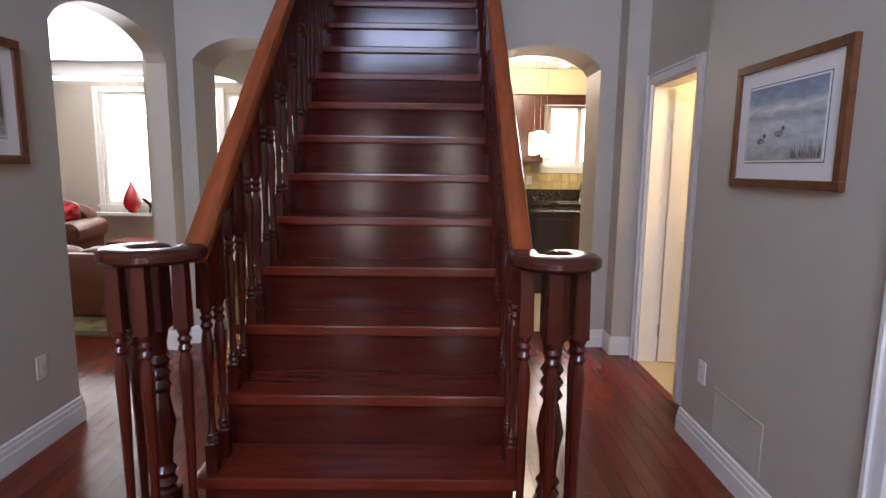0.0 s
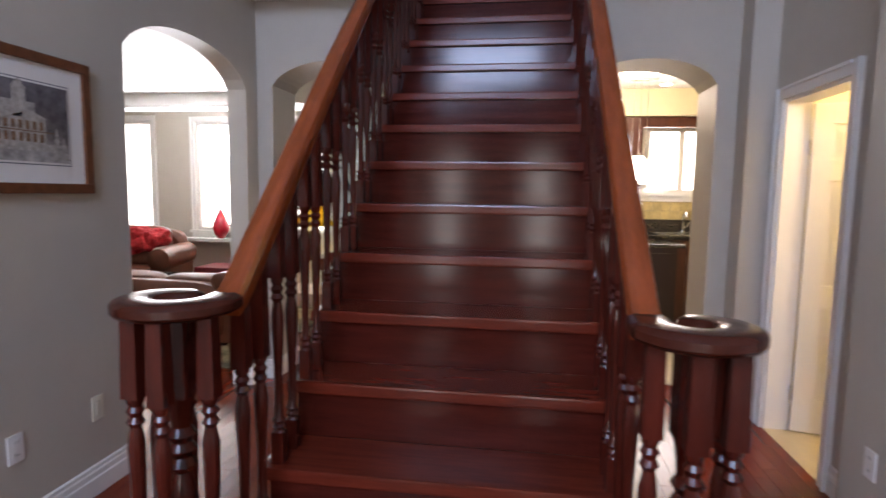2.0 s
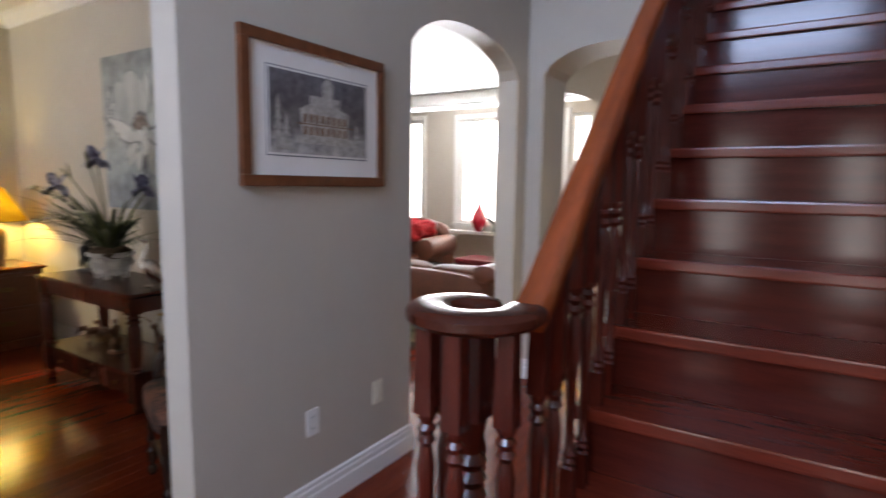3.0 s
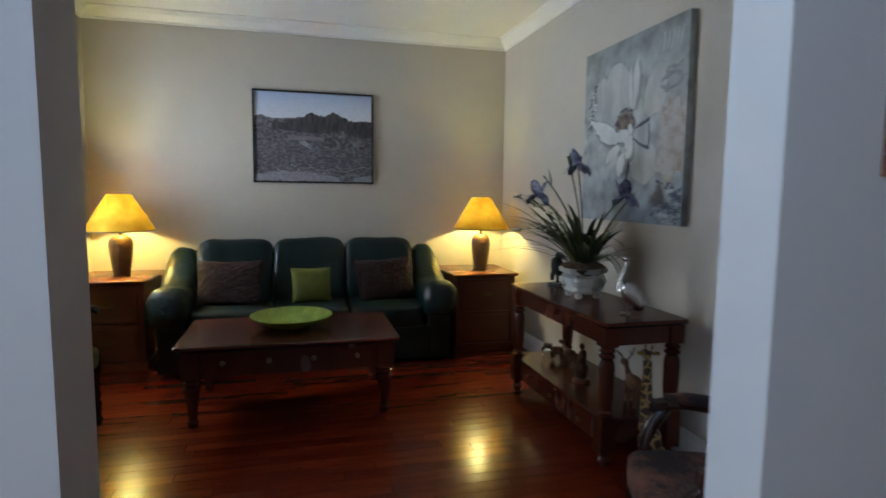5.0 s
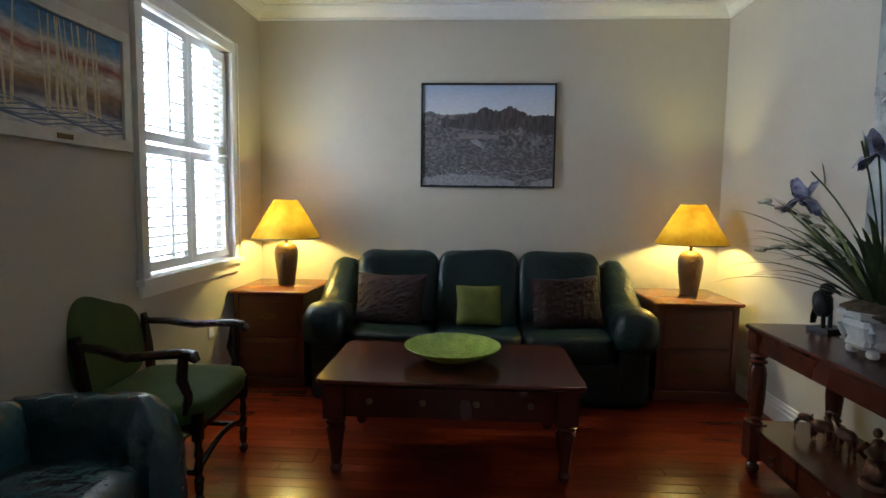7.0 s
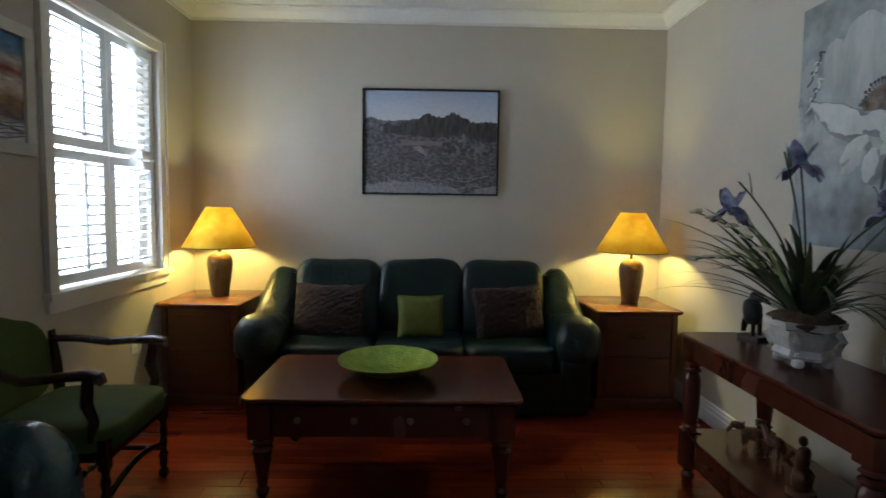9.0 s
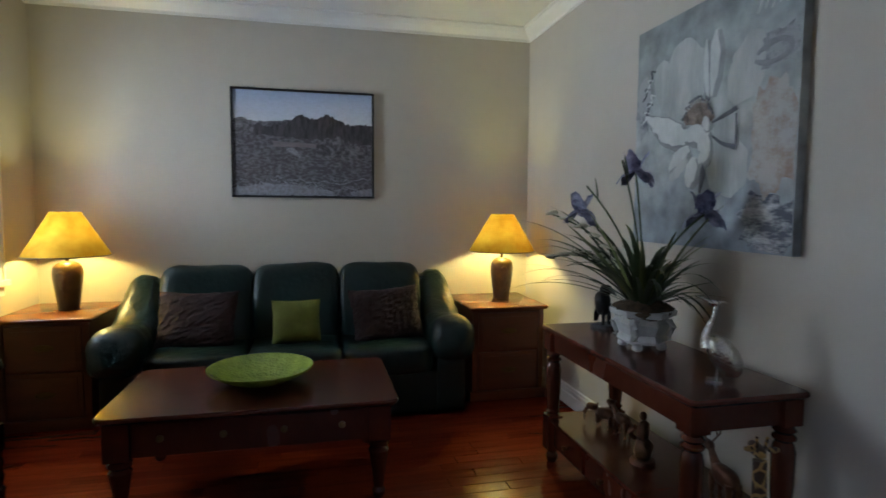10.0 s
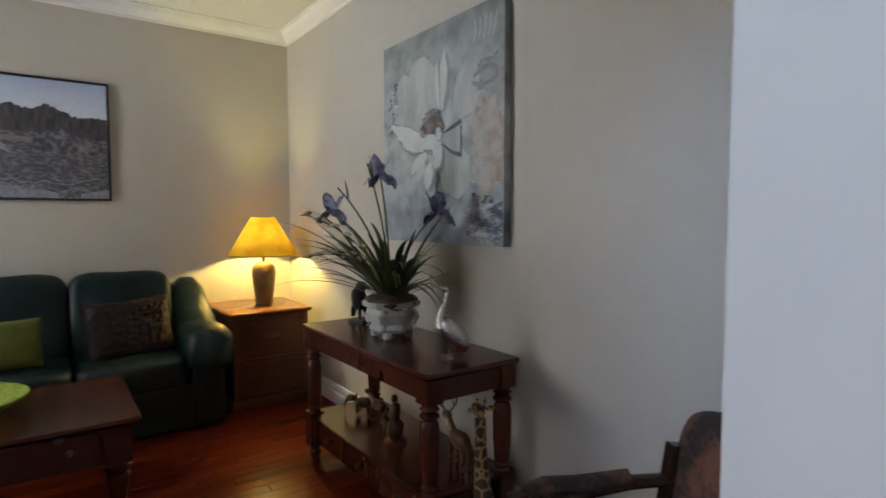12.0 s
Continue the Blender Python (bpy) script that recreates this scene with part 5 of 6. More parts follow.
# ---- sitting room: green open armchair ----
def open_armchair(m, fabric, wood, label, w=0.60, top=1.0, arm_pad=False, reach=1.0, drop=0.0):
    """An upholstered chair with turned legs and open wooden arms; faces -y... its front is at -y."""
    t = thing("armchair", m, label, "armchair")
    hw = w / 2
    part("seat", cushion((w, 0.54, 0.13), (0, -0.02, 0.42), 0.35, 28, 14, 0.004, 6), fabric, t, "", 60)
    part("seat_rail", boxes((-hw + 0.02, hw - 0.02, -0.26, 0.22, 0.33, 0.39)), wood, t)
    lean = pose(0, 0.27, 0.45, -9, 0, 0)
    part("backrest", cushion((w * 0.94, 0.10, top - 0.44), (0, 0, (top - 0.44) / 2), 0.5, 40, 22, 0.004, 6, m=lean), fabric, t, "", 60)
    for s in (-1, 1):
        bm = bmesh.new()
        box(bm, -0.02, 0.02, -0.02, 0.02, 0.30, 0.42)
        lathe([(0.016, 0), (0.024, 0.015), (0.024, 0.03), (0.014, 0.05), (0.02, 0.07), (0.02, 0.1)], 12, bm, close=False)
        lathe([(0.02, 0.1), (0.024, 0.12), (0.014, 0.14), (0.022, 0.18), (0.014, 0.21), (0.022, 0.24), (0.014, 0.27), (0.021, 0.3)], 12, bm, close=False)
        part("front_leg", bm, wood, t, "", 35).location = (s * (hw - 0.03), -0.25, 0)
        part("back_leg", sweep([(s * (hw - 0.05), 0.30, 0), (s * (hw - 0.05), 0.24, 0.2), (s * (hw - 0.04), 0.225, 0.42), (s * (hw - 0.03), 0.25, 0.6), (s * (hw - 0.03), 0.275, 0.75)], [(-0.018, -0.018), (0.018, -0.018), (0.018, 0.018), (-0.018, 0.018)], up=(0, 1, 0)), wood, t)
        part("arm_support", sweep([(s * (hw - 0.03), -0.20, 0.42), (s * (hw - 0.025), -0.215, 0.5), (s * (hw - 0.02), -0.19, 0.57), (s * (hw - 0.01), -0.205 * reach, 0.685 - drop)], circle(0.023, 10), up=(0, 1, 0), scales=[1.1, 0.85, 1.1, 0.95]), wood, t, "", True)
        path = [(s * (hw - 0.03), 0.27, 0.71), (s * (hw - 0.01), 0.15, 0.705), (s * (hw + 0.02), 0.02, 0.68), (s * (hw + 0.015), -0.1, 0.69), (s * (hw - 0.005), -0.2, 0.695), (s * (hw + 0.0), -0.25, 0.685), (s * (hw + 0.0), -0.27, 0.66)]
        path = [(px, py * reach if py < 0 else py, pz - drop) for px, py, pz in path]
        part("arm", sweep(path, circle(0.03, 10, 0.02), scales=[0.8, 0.9, 1, 0.95, 1.1, 1.2, 0.7]), wood, t, "", True)
        if arm_pad:
            part("arm_pad", sweep([(p[0], p[1], p[2] + 0.02) for p in path[1:5]], circle(0.036, 10, 0.022), scales=[0.7, 1, 1, 0.7]), fabric, t, "", True)
        part("side_stretcher", sweep([(s * (hw - 0.03), -0.25, 0.15), (s * (hw - 0.04), 0.0, 0.16), (s * (hw - 0.05), 0.25, 0.15)], circle(0.014, 8)), wood, t, "", True)
    path, sc = [], []
    for i in range(41):
        f = i / 40
        path.append((-hw + 0.04 + f * (w - 0.08), -0.02, 0.155))
        sc.append(1 + 0.28 * math.sin(f * 44))
    part("cross_stretcher", sweep(path, circle(0.015, 8), scales=sc), wood, t, "turned barley-twist stretcher", True)
    path = [(-hw + 0.04 + f * (w - 0.08), -0.25, 0.17 + 0.05 * math.sin(math.pi * f)) for f in [i / 12 for i in range(13)]]
    part("front_stretcher", sweep(path, circle(0.014, 8)), wood, t, "", True)
    return t


open_armchair(pose(-4.26, 0.0, 0, 0, 0, 180 + 3), M_GREENV, M_DARKWOOD, "moss green velvet armchair with dark carved wooden arms", 0.60, 1.11)
open_armchair(pose(-2.31, 2.70, 0, 0, 0, -22), M_TAPESTRY, M_DARKWOOD, "dark floral tapestry armchair with wooden arms in the corner", 0.52, 0.865, True, 0.7, 0.055)

# ---- sitting room: loveseat ----
sofa("loveseat", pose(-2.94, YS + 0.02, 0, 0, 0, 90), 1.62, M_TEAL, "dark teal leather loveseat under the painting", 2, 0.90, True)


# ---- pictures ----
def framed(name, m, w, h, fw, depth, frame_mat, art, label, mat_w=0.0, category="picture"):
    """A framed picture; x across, z up, faces -y; origin at the lower left corner on the wall."""
    t = thing(name, m, label, category)
    for a, b, c, d in ((0, w, 0, fw), (0, w, h - fw, h), (0, fw, fw, h - fw), (w - fw, w, fw, h - fw)):
        bm = boxes((a, b, -depth, -0.002, c, d))
        part("frame_bar", bevelled(bm, min(0.004, fw * 0.15), 2), frame_mat, t)
    if mat_w:
        part("mat", boxes((fw, w - fw, -depth * 0.55, -0.004, fw, h - fw)), M_MAT, t, "white picture mat")
        part("mat_line", boxes((fw + mat_w - 0.012, w - fw - mat_w + 0.012, -depth * 0.55 - 0.0015, -depth * 0.55, fw + mat_w - 0.012, h - fw - mat_w + 0.012)), material("grey_mat_line", (0.12, 0.13, 0.15), 0.7), t)
        part("mat_inner", boxes((fw + mat_w - 0.008, w - fw - mat_w + 0.008, -depth * 0.55 - 0.003, -depth * 0.55 - 0.0015, fw + mat_w - 0.008, h - fw - mat_w + 0.008)), M_MAT, t)
    y = -depth * 0.55 - (0.0045 if mat_w else 0)
    e = fw + mat_w
    part("print", boxes((e, w - e, y, y + 0.0015, e, h - e)), art, t)
    return t, y, e


photo, photo_y, e = framed("landscape_picture", pose(XW, 1.025, 1.467, 0, 0, 90), 1.062, 0.815, 0.016, 0.03, M_FRAMEBLK, M_PHOTO, "large framed photo of a snowy marsh with dark trees")

M_TREES = material("dark_bare_tree_ink", (0.062, 0.053, 0.06), 0.5, vary=0.5, scale=30, stretch=(1.6, 1, 0.4), second=(0.095, 0.082, 0.088), sharp=(0.5, 0.9))
M_BRUSH = material("frosted_brush_ink", (0.11, 0.096, 0.106), 0.5, vary=0.35, scale=42, second=(0.235, 0.228, 0.252), sharp=(0.58, 1.0), stretch=(0.8, 1, 1.4))
M_BUSH = material("grey_brown_bush_ink", (0.10, 0.088, 0.096), 0.5, vary=0.5, scale=34, second=(0.26, 0.245, 0.265), sharp=(0.55, 0.95))
M_MEADOW = material("pale_meadow_ink", (0.20, 0.165, 0.175), 0.5, vary=0.25, scale=30, stretch=(0.4, 1, 2))
M_SNOW = material("pale_snow_ink", (0.50, 0.51, 0.56), 0.5, vary=0.4, scale=45, second=(0.20, 0.19, 0.21), sharp=(0.55, 0.85))


def silhouette(name, x0, x1, low, high, mat, depth, label, seed, ragged=0.022):
    """A ragged shape printed on the photo; low and high give heights along its width."""
    bm = bmesh.new()
    n = 120
    cols = []
    for i in range(n + 1):
        f = i / n
        x = x0 + (x1 - x0) * f
        r = noise.noise(Vector((f * 14, seed, 0))) * 0.7 + noise.noise(Vector((f * 46, seed, 3))) * 0.6
        z0 = low(f) + 0.4 * ragged * noise.noise(Vector((f * 18, seed, 7)))
        z1 = max(z0 + 0.001, high(f) + ragged * r)
        cols.append((bm.verts.new((x, depth, z0)), bm.verts.new((x, depth, z1))))
    for a, b in zip(cols, cols[1:]):
        bm.faces.new((a[0], b[0], b[1], a[1]))
    return part(name, bm, mat, photo, label)


def hump(f, c, w):
    return math.exp(-((f - c) / w) ** 2)


silhouette("far_wood", 0.018, 1.044, lambda f: 0.46, lambda f: 0.565 + 0.03 * hump(f, 0.05, 0.08) + 0.02 * hump(f, 0.35, 0.1), M_BUSH, photo_y - 0.0006, "grey far wood", 4.0, 0.02)
silhouette("brush_field", 0.018, 1.044, lambda f: 0.02, lambda f: 0.46 + 0.06 * hump(f, 0.03, 0.1), M_BRUSH, photo_y - 0.0007, "frosted brush", 9.0, 0.05)
silhouette("tree_line", 0.16, 1.044, lambda f: 0.475 - 0.06 * f, lambda f: 0.54 + 0.085 * hump(f, 0.38, 0.09) + 0.095 * hump(f, 0.62, 0.14) + 0.03 * hump(f, 0.95, 0.1), M_TREES, photo_y - 0.0009, "dark bare tree line", 1.0, 0.035)
silhouette("meadow", 0.30, 0.86, lambda f: 0.385, lambda f: 0.425 - 0.02 * f, M_MEADOW, photo_y - 0.0011, "pale winter meadow", 5.0, 0.012)
silhouette("bush_bank", 0.62, 1.044, lambda f: 0.30, lambda f: 0.41 + 0.05 * math.sin(5 * f) + 0.03 * f, M_BUSH, photo_y - 0.0012, "grey bushes", 6.0, 0.03)
silhouette("frozen_pond", 0.40, 0.50, lambda f: 0.36 - 0.06 * f, lambda f: 0.37 - 0.05 * f + 0.03 * math.sin(math.pi * f), M_SNOW, photo_y - 0.0013, "pale frozen pond", 2.0, 0.008)
silhouette("snow_bank", 0.018, 0.75, lambda f: 0.02, lambda f: 0.075 + 0.03 * math.sin(4 * f), M_SNOW, photo_y - 0.0010, "pale snow bank", 3.0)
silhouette("snow_bank", 0.88, 1.044, lambda f: 0.02, lambda f: 0.05 + 0.03 * f, M_SNOW, photo_y - 0.0010, "pale snow bank", 8.0)
twigs = random.Random(11)
for k in range(34):
    a, z, ln = twigs.uniform(0.03, 0.9), twigs.uniform(0.03, 0.15), twigs.uniform(0.05, 0.16)
    pts = [(min(1.03, a + ln * i / 5), photo_y - 0.0014, z + 0.012 * math.sin(i * 1.3 + k) + 0.004 * i * twigs.uniform(-1, 1)) for i in range(6)]
    part("snowy_twig", sweep(pts, circle(0.0035, 4, 0.0006), up=(0, 1, 0), scales=[0.3, 1, 0.8, 1, 0.7, 0.3]), M_SNOW, photo)

hp, yy, e = framed("house_picture", pose(XL, 2.429, 1.417, 0, 0, 90), 0.792, 0.565, 0.042, 0.028, M_FRAMEWOOD, M_HOUSEART, "framed print of a snowy mansion in a brown wooden frame", 0.085)
M_PALE = material("pale_print_ink", (0.40, 0.37, 0.33), 0.7, vary=0.4, scale=40)
M_INK = material("dark_print_ink", (0.09, 0.085, 0.09), 0.7, vary=0.5, scale=60, second=(0.34, 0.33, 0.32), sharp=(0.55, 0.8))
yb = yy - 0.0012
bm = boxes((0.28, 0.55, yb, yy, 0.19, 0.30), (0.33, 0.50, yb - 0.0005, yy, 0.29, 0.36), (0.40, 0.46, yb - 0.001, yy, 0.30, 0.41), (0.25, 0.60, yb - 0.0003, yy, 0.17, 0.20))
for a, b, c, d in ((0.27, 0.415, 0.30, 0.335), (0.39, 0.56, 0.30, 0.33), (0.395, 0.465, 0.41, 0.45)):
    v = [bm.verts.new(p) for p in ((a, yb - 0.001, c), (b, yb - 0.001, c), ((a + b) / 2, yb - 0.001, d))]
    bm.faces.new(v)
part("house_shape", bm, M_PALE, hp)
bm = bmesh.new()
for i in range(8):
    for j in range(2):
        box(bm, 0.295 + i * 0.032, 0.31 + i * 0.032, yb - 0.002, yb, 0.205 + j * 0.048, 0.238 + j * 0.048)
box(bm, 0.26, 0.59, yb - 0.002, yb, 0.245, 0.249)
part("facade_detail", bm, material("warm_window_ink", (0.20, 0.11, 0.06), 0.7, vary=0.4, scale=60), hp, "warm lit windows")
for tx, th in ((0.165, 0.19), (0.205, 0.13), (0.60, 0.12), (0.635, 0.09)):
    bm = bmesh.new()
    for j in range(5):
        z = 0.14 + th * j / 5
        wdt = 0.036 * (1 - j / 5.5)
        v = [bm.verts.new(p) for p in ((tx - wdt, yb - 0.0015, z), (tx + wdt, yb - 0.0015, z), (tx, yb - 0.0015, z + th / 3.5))]
        bm.faces.new(v)
    part("painted_tree", bm, M_PALE, hp)

dk, yy, e = framed("duck_picture", pose(XR, 3.045, 1.362, 0, 0, -90), 0.702, 0.507, 0.034, 0.028, M_FRAMEWOOD, M_DUCKART, "framed print of two ducks on a misty lake", 0.075)
for cx, cz, s in ((0.215, 0.185, 0.75), (0.335, 0.21, 0.8)):
    bm = bmesh.new()
    cushion((0.075 * s, 0.002, 0.03 * s), (cx, yy - 0.001, cz), 0.9, 14, 8, 0, bm=bm)
    cushion((0.028 * s, 0.002, 0.026 * s), (cx + 0.03 * s, yy - 0.001, cz + 0.026 * s), 1.0, 10, 6, 0, bm=bm)
    part("painted_duck", bm, M_INK, dk)
bm = bmesh.new()
rr = random.Random(5)
for i in range(46):
    a = rr.uniform(0.42, 0.585)
    h = rr.uniform(0.03, 0.085) * (1 - abs(a - 0.51) * 3)
    v = [bm.verts.new(p) for p in ((a, yy - 0.001, 0.115), (a + 0.004, yy - 0.001, 0.115), (a + rr.uniform(-0.012, 0.016), yy - 0.001, 0.115 + h))]
    bm.faces.new(v)
part("reed_shapes", bm, material("reed_ink", (0.16, 0.14, 0.09), 0.8), dk)

# flower canvas on the north wall
fc = thing("flower_canvas", pose(-4.505, YN - 0.002, 1.222), "large grey and white flower painting on deep canvas", "painting")
FW_, FH_ = 1.055, 1.108
part("canvas", boxes((0, FW_, -0.04, 0, 0, FH_)), M_CANVAS, fc)
M_PETAL = material("thick_white_paint", (0.50, 0.52, 0.50), 0.7, vary=0.15, scale=7, bump=0.5, bscale=30, stretch=(1, 1, 0.6), second=(0.66, 0.67, 0.64))
M_PETALDIM = material("thin_pale_grey_paint", (0.37, 0.39, 0.38), 0.75, vary=0.15, scale=5, bump=0.4, bscale=26, stretch=(1.6, 1, 0.4), second=(0.56, 0.57, 0.54))
M_PETALD = material("dark_grey_paint", (0.10, 0.105, 0.12), 0.7, vary=0.4, scale=14, bump=0.5, bscale=40)
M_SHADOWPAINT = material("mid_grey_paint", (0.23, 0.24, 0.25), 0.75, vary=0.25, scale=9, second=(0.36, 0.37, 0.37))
M_UMBER = material("umber_paint", (0.16, 0.11, 0.085), 0.7, vary=0.5, scale=24, bump=0.5, bscale=40, second=(0.34, 0.27, 0.23), sharp=(0.5, 0.9))


def stroke(name, line, widths, mat, lift, label=""):
    """A brushed petal or line: a ribbon along (across, up) points that swells towards its middle."""
    n = 22
    bm = bmesh.new()
    f0 = [i / (len(line) - 1) for i in range(len(line))]
    rows = []
    for i in range(n + 1):
        f = i / n
        px, pz = np.interp(f, f0, [p[0] for p in line]), np.interp(f, f0, [p[1] for p in line])
        g0, g1 = max(0, f - 0.12), min(1, f + 0.12)
        px = (px + np.interp(g0, f0, [p[0] for p in line]) + np.interp(g1, f0, [p[0] for p in line])) / 3
        pz = (pz + np.interp(g0, f0, [p[1] for p in line]) + np.interp(g1, f0, [p[1] for p in line])) / 3
        dx = np.interp(g1, f0, [p[0] for p in line]) - np.interp(g0, f0, [p[0] for p in line])
        dz = np.interp(g1, f0, [p[1] for p in line]) - np.interp(g0, f0, [p[1] for p in line])
        d = math.hypot(dx, dz) or 1
        w = float(np.interp(f, [k / (len(widths) - 1) for k in range(len(widths))], widths))
        w *= 1 + 0.12 * noise.noise(Vector((f * 7, lift * 900, px * 5)))
        row = []
        for t in (-1, -0.6, -0.2, 0.2, 0.6, 1):
            row.append(bm.verts.new((min(FW_ - 0.003, max(0.003, px - t * w * dz / d)), -0.0405 - lift - 0.0025 * (1 - t * t), min(FH_ - 0.003, max(0.003, pz + t * w * dx / d)))))
        rows.append(row)
    for u, v in zip(rows, rows[1:]):
        for j in range(5):
            bm.faces.new((u[j], u[j + 1], v[j + 1], v[j]))
    bmesh.ops.recalc_face_normals(bm, faces=bm.faces)
    ob = part(name, bm, mat, fc, label, True)
    if name == "petal" and mat is M_PETAL:
        stroke("petal_shadow", [(a + 0.006, b - 0.005) for a, b in line], [w + 0.008 for w in widths], M_SHADOWPAINT, lift - 0.0005)
    return ob


cxp, czp = 0.525, 0.575
stroke("petal", [(0.46, 0.60), (0.42, 0.76), (0.40, 0.90), (0.42, 0.985)], [0.05, 0.13, 0.15, 0.11, 0.02], M_PETALDIM, 0.0006)
stroke("petal", [(0.36, 0.62), (0.27, 0.74), (0.22, 0.85), (0.25, 0.92)], [0.03, 0.08, 0.08, 0.02], M_PETALDIM, 0.0004)
stroke("petal", [(0.57, 0.66), (0.555, 0.80), (0.545, 0.94)], [0.012, 0.025, 0.022, 0.006], M_PETAL, 0.0012)
stroke("petal", [(0.59, 0.66), (0.605, 0.80), (0.61, 0.97)], [0.014, 0.04, 0.045, 0.012], M_PETAL, 0.0014)
stroke("petal", [(0.70, 0.62), (0.80, 0.74), (0.84, 0.90)], [0.03, 0.10, 0.10, 0.03], M_PETALDIM, 0.0003)
stroke("petal", [(0.44, 0.50), (0.32, 0.535), (0.19, 0.60), (0.085, 0.66)], [0.04, 0.065, 0.06, 0.035, 0.01], M_PETAL, 0.0016)
stroke("petal", [(0.60, 0.50), (0.68, 0.38), (0.78, 0.24)], [0.05, 0.12, 0.13, 0.05], M_PETALDIM, 0.0005)
stroke("petal", [(0.46, 0.46), (0.38, 0.42), (0.30, 0.36)], [0.03, 0.045, 0.045, 0.012], M_PETAL, 0.0018)
stroke("petal", [(0.44, 0.42), (0.37, 0.37), (0.31, 0.31)], [0.02, 0.035, 0.035, 0.01], M_PETALDIM, 0.0017)
stroke("petal", [(0.495, 0.42), (0.475, 0.34), (0.455, 0.27)], [0.02, 0.05, 0.05, 0.015], M_PETAL, 0.0017)
stroke("petal", [(0.40, 0.49), (0.46, 0.525), (0.53, 0.515), (0.575, 0.46), (0.56, 0.40), (0.51, 0.40)], [0.02, 0.045, 0.045, 0.05, 0.045, 0.02], M_PETAL, 0.0026)
stroke("flower_centre", [(0.40, 0.585), (0.47, 0.615), (0.55, 0.60), (0.60, 0.55)], [0.02, 0.05, 0.055, 0.03], M_UMBER, 0.0020, "umber flower centre")
stroke("petal", [(0.55, 0.59), (0.565, 0.56), (0.58, 0.52)], [0.012, 0.03, 0.03, 0.012], M_PETAL, 0.0032)
stroke("petal", [(0.61, 0.545), (0.68, 0.53), (0.75, 0.50)], [0.02, 0.055, 0.075, 0.06], M_PETALDIM, 0.0024)
stroke("brush_stroke", [(0.60, 0.555), (0.68, 0.575), (0.76, 0.60)], [0.004, 0.012, 0.010], M_PETALD, 0.0034, "dark brush stroke")
stroke("brush_stroke", [(0.60, 0.50), (0.67, 0.455), (0.765, 0.43)], [0.004, 0.008, 0.012], M_PETALD, 0.0034, "dark brush stroke")
stroke("brush_stroke", [(0.745, 0.58), (0.75, 0.51), (0.75, 0.44)], [0.004, 0.007, 0.005], M_PETALD, 0.0032, "dark brush stroke")
stroke("brush_stroke", [(0.55, 0.385), (0.55, 0.33), (0.53, 0.24)], [0.012, 0.02, 0.006], M_PETALD, 0.0015, "dark painted stem")
for k in range(6):
    a, z = 0.05 + 0.025 * (k % 3), 0.62 + 0.04 * k
    stroke("brush_stroke", [(a, z), (a + 0.05, z + 0.03), (a + 0.02, z + 0.07), (a + 0.08, z + 0.05)], [0.004, 0.007, 0.006, 0.003], M_PETALD if k % 2 else M_PETAL, 0.002 + 0.0003 * k)
stroke("brush_stroke", [(0.83, 0.77), (0.90, 0.83), (1.0, 0.82), (1.04, 0.77), (0.96, 0.73), (0.86, 0.74), (0.83, 0.77)], [0.008, 0.014, 0.01, 0.014, 0.009, 0.012, 0.008], M_SHADOWPAINT, 0.0026, "dark oval brush stroke")
for k in range(5):
    stroke("brush_stroke", [(0.84 + 0.035 * k, 0.94 + 0.01 * (k % 2)), (0.86 + 0.035 * k, 0.99), (0.85 + 0.04 * k, 1.05)], [0.003, 0.006, 0.003], M_PETAL, 0.0026)
for i in range(17):
    a, r = radians(8 + 165 * i / 16), rr.uniform(0.075, 0.105)
    tip = (cxp - 0.02 + r * 1.1 * math.cos(a), czp + 0.012 + r * math.sin(a))
    st = part("stamen", sweep([(cxp - 0.02 + 0.5 * r * math.cos(a), -0.0435, czp + 0.012 + 0.5 * r * math.sin(a)), (tip[0], -0.0445, tip[1])], circle(0.0035, 5, 0.002), up=(0, 1, 0)), M_UMBER, fc)
    part("stamen_tip", cushion((0.016, 0.006, 0.016), (tip[0], -0.045, tip[1]), 1.0, 8, 5, 0), M_PETALD, st, "dark painted stamen tip", True)


M_BLUEPATCH = material("mottled_blue_grey_paint", (0.12, 0.14, 0.19), 0.7, vary=0.4, scale=12, bump=0.8, bscale=30, second=(0.60, 0.61, 0.62), sharp=(0.58, 0.86), stretch=(0.6, 1, 1.6))
M_RUSTPATCH = material("mottled_rust_and_white_paint", (0.56, 0.55, 0.52), 0.7, vary=0.2, scale=14, bump=0.8, bscale=30, second=(0.30, 0.19, 0.12), sharp=(0.60, 0.95))
M_GREYPATCH = material("mottled_grey_paint", (0.44, 0.45, 0.45), 0.7, vary=0.2, scale=9, bump=0.8, bscale=26, second=(0.12, 0.13, 0.15), sharp=(0.66, 0.9))


def patch(x0, x1, z0, z1, mat, label, seed):
    """A rough-edged field of thick paint on the canvas."""
    bm = bmesh.new()
    n = 40
    ring = []
    for i in range(n):
        a = 2 * math.pi * i / n
        f = 1 + 0.45 * noise.noise(Vector((math.cos(a) * 3, math.sin(a) * 3, seed)))
        x = (x0 + x1) / 2 + (x1 - x0) / 2 * sgnpow(math.cos(a), 0.75) * f
        z = (z0 + z1) / 2 + (z1 - z0) / 2 * sgnpow(math.sin(a), 0.75) * f
        ring.append(bm.verts.new((min(x, FW_ - 0.004), -0.0412 - 0.0002 * seed, max(0.004, min(z, FH_ - 0.004)))))
    bm.faces.new(ring)
    bmesh.ops.recalc_face_normals(bm, faces=bm.faces)
    part("paint_patch", bm, mat, fc, label)


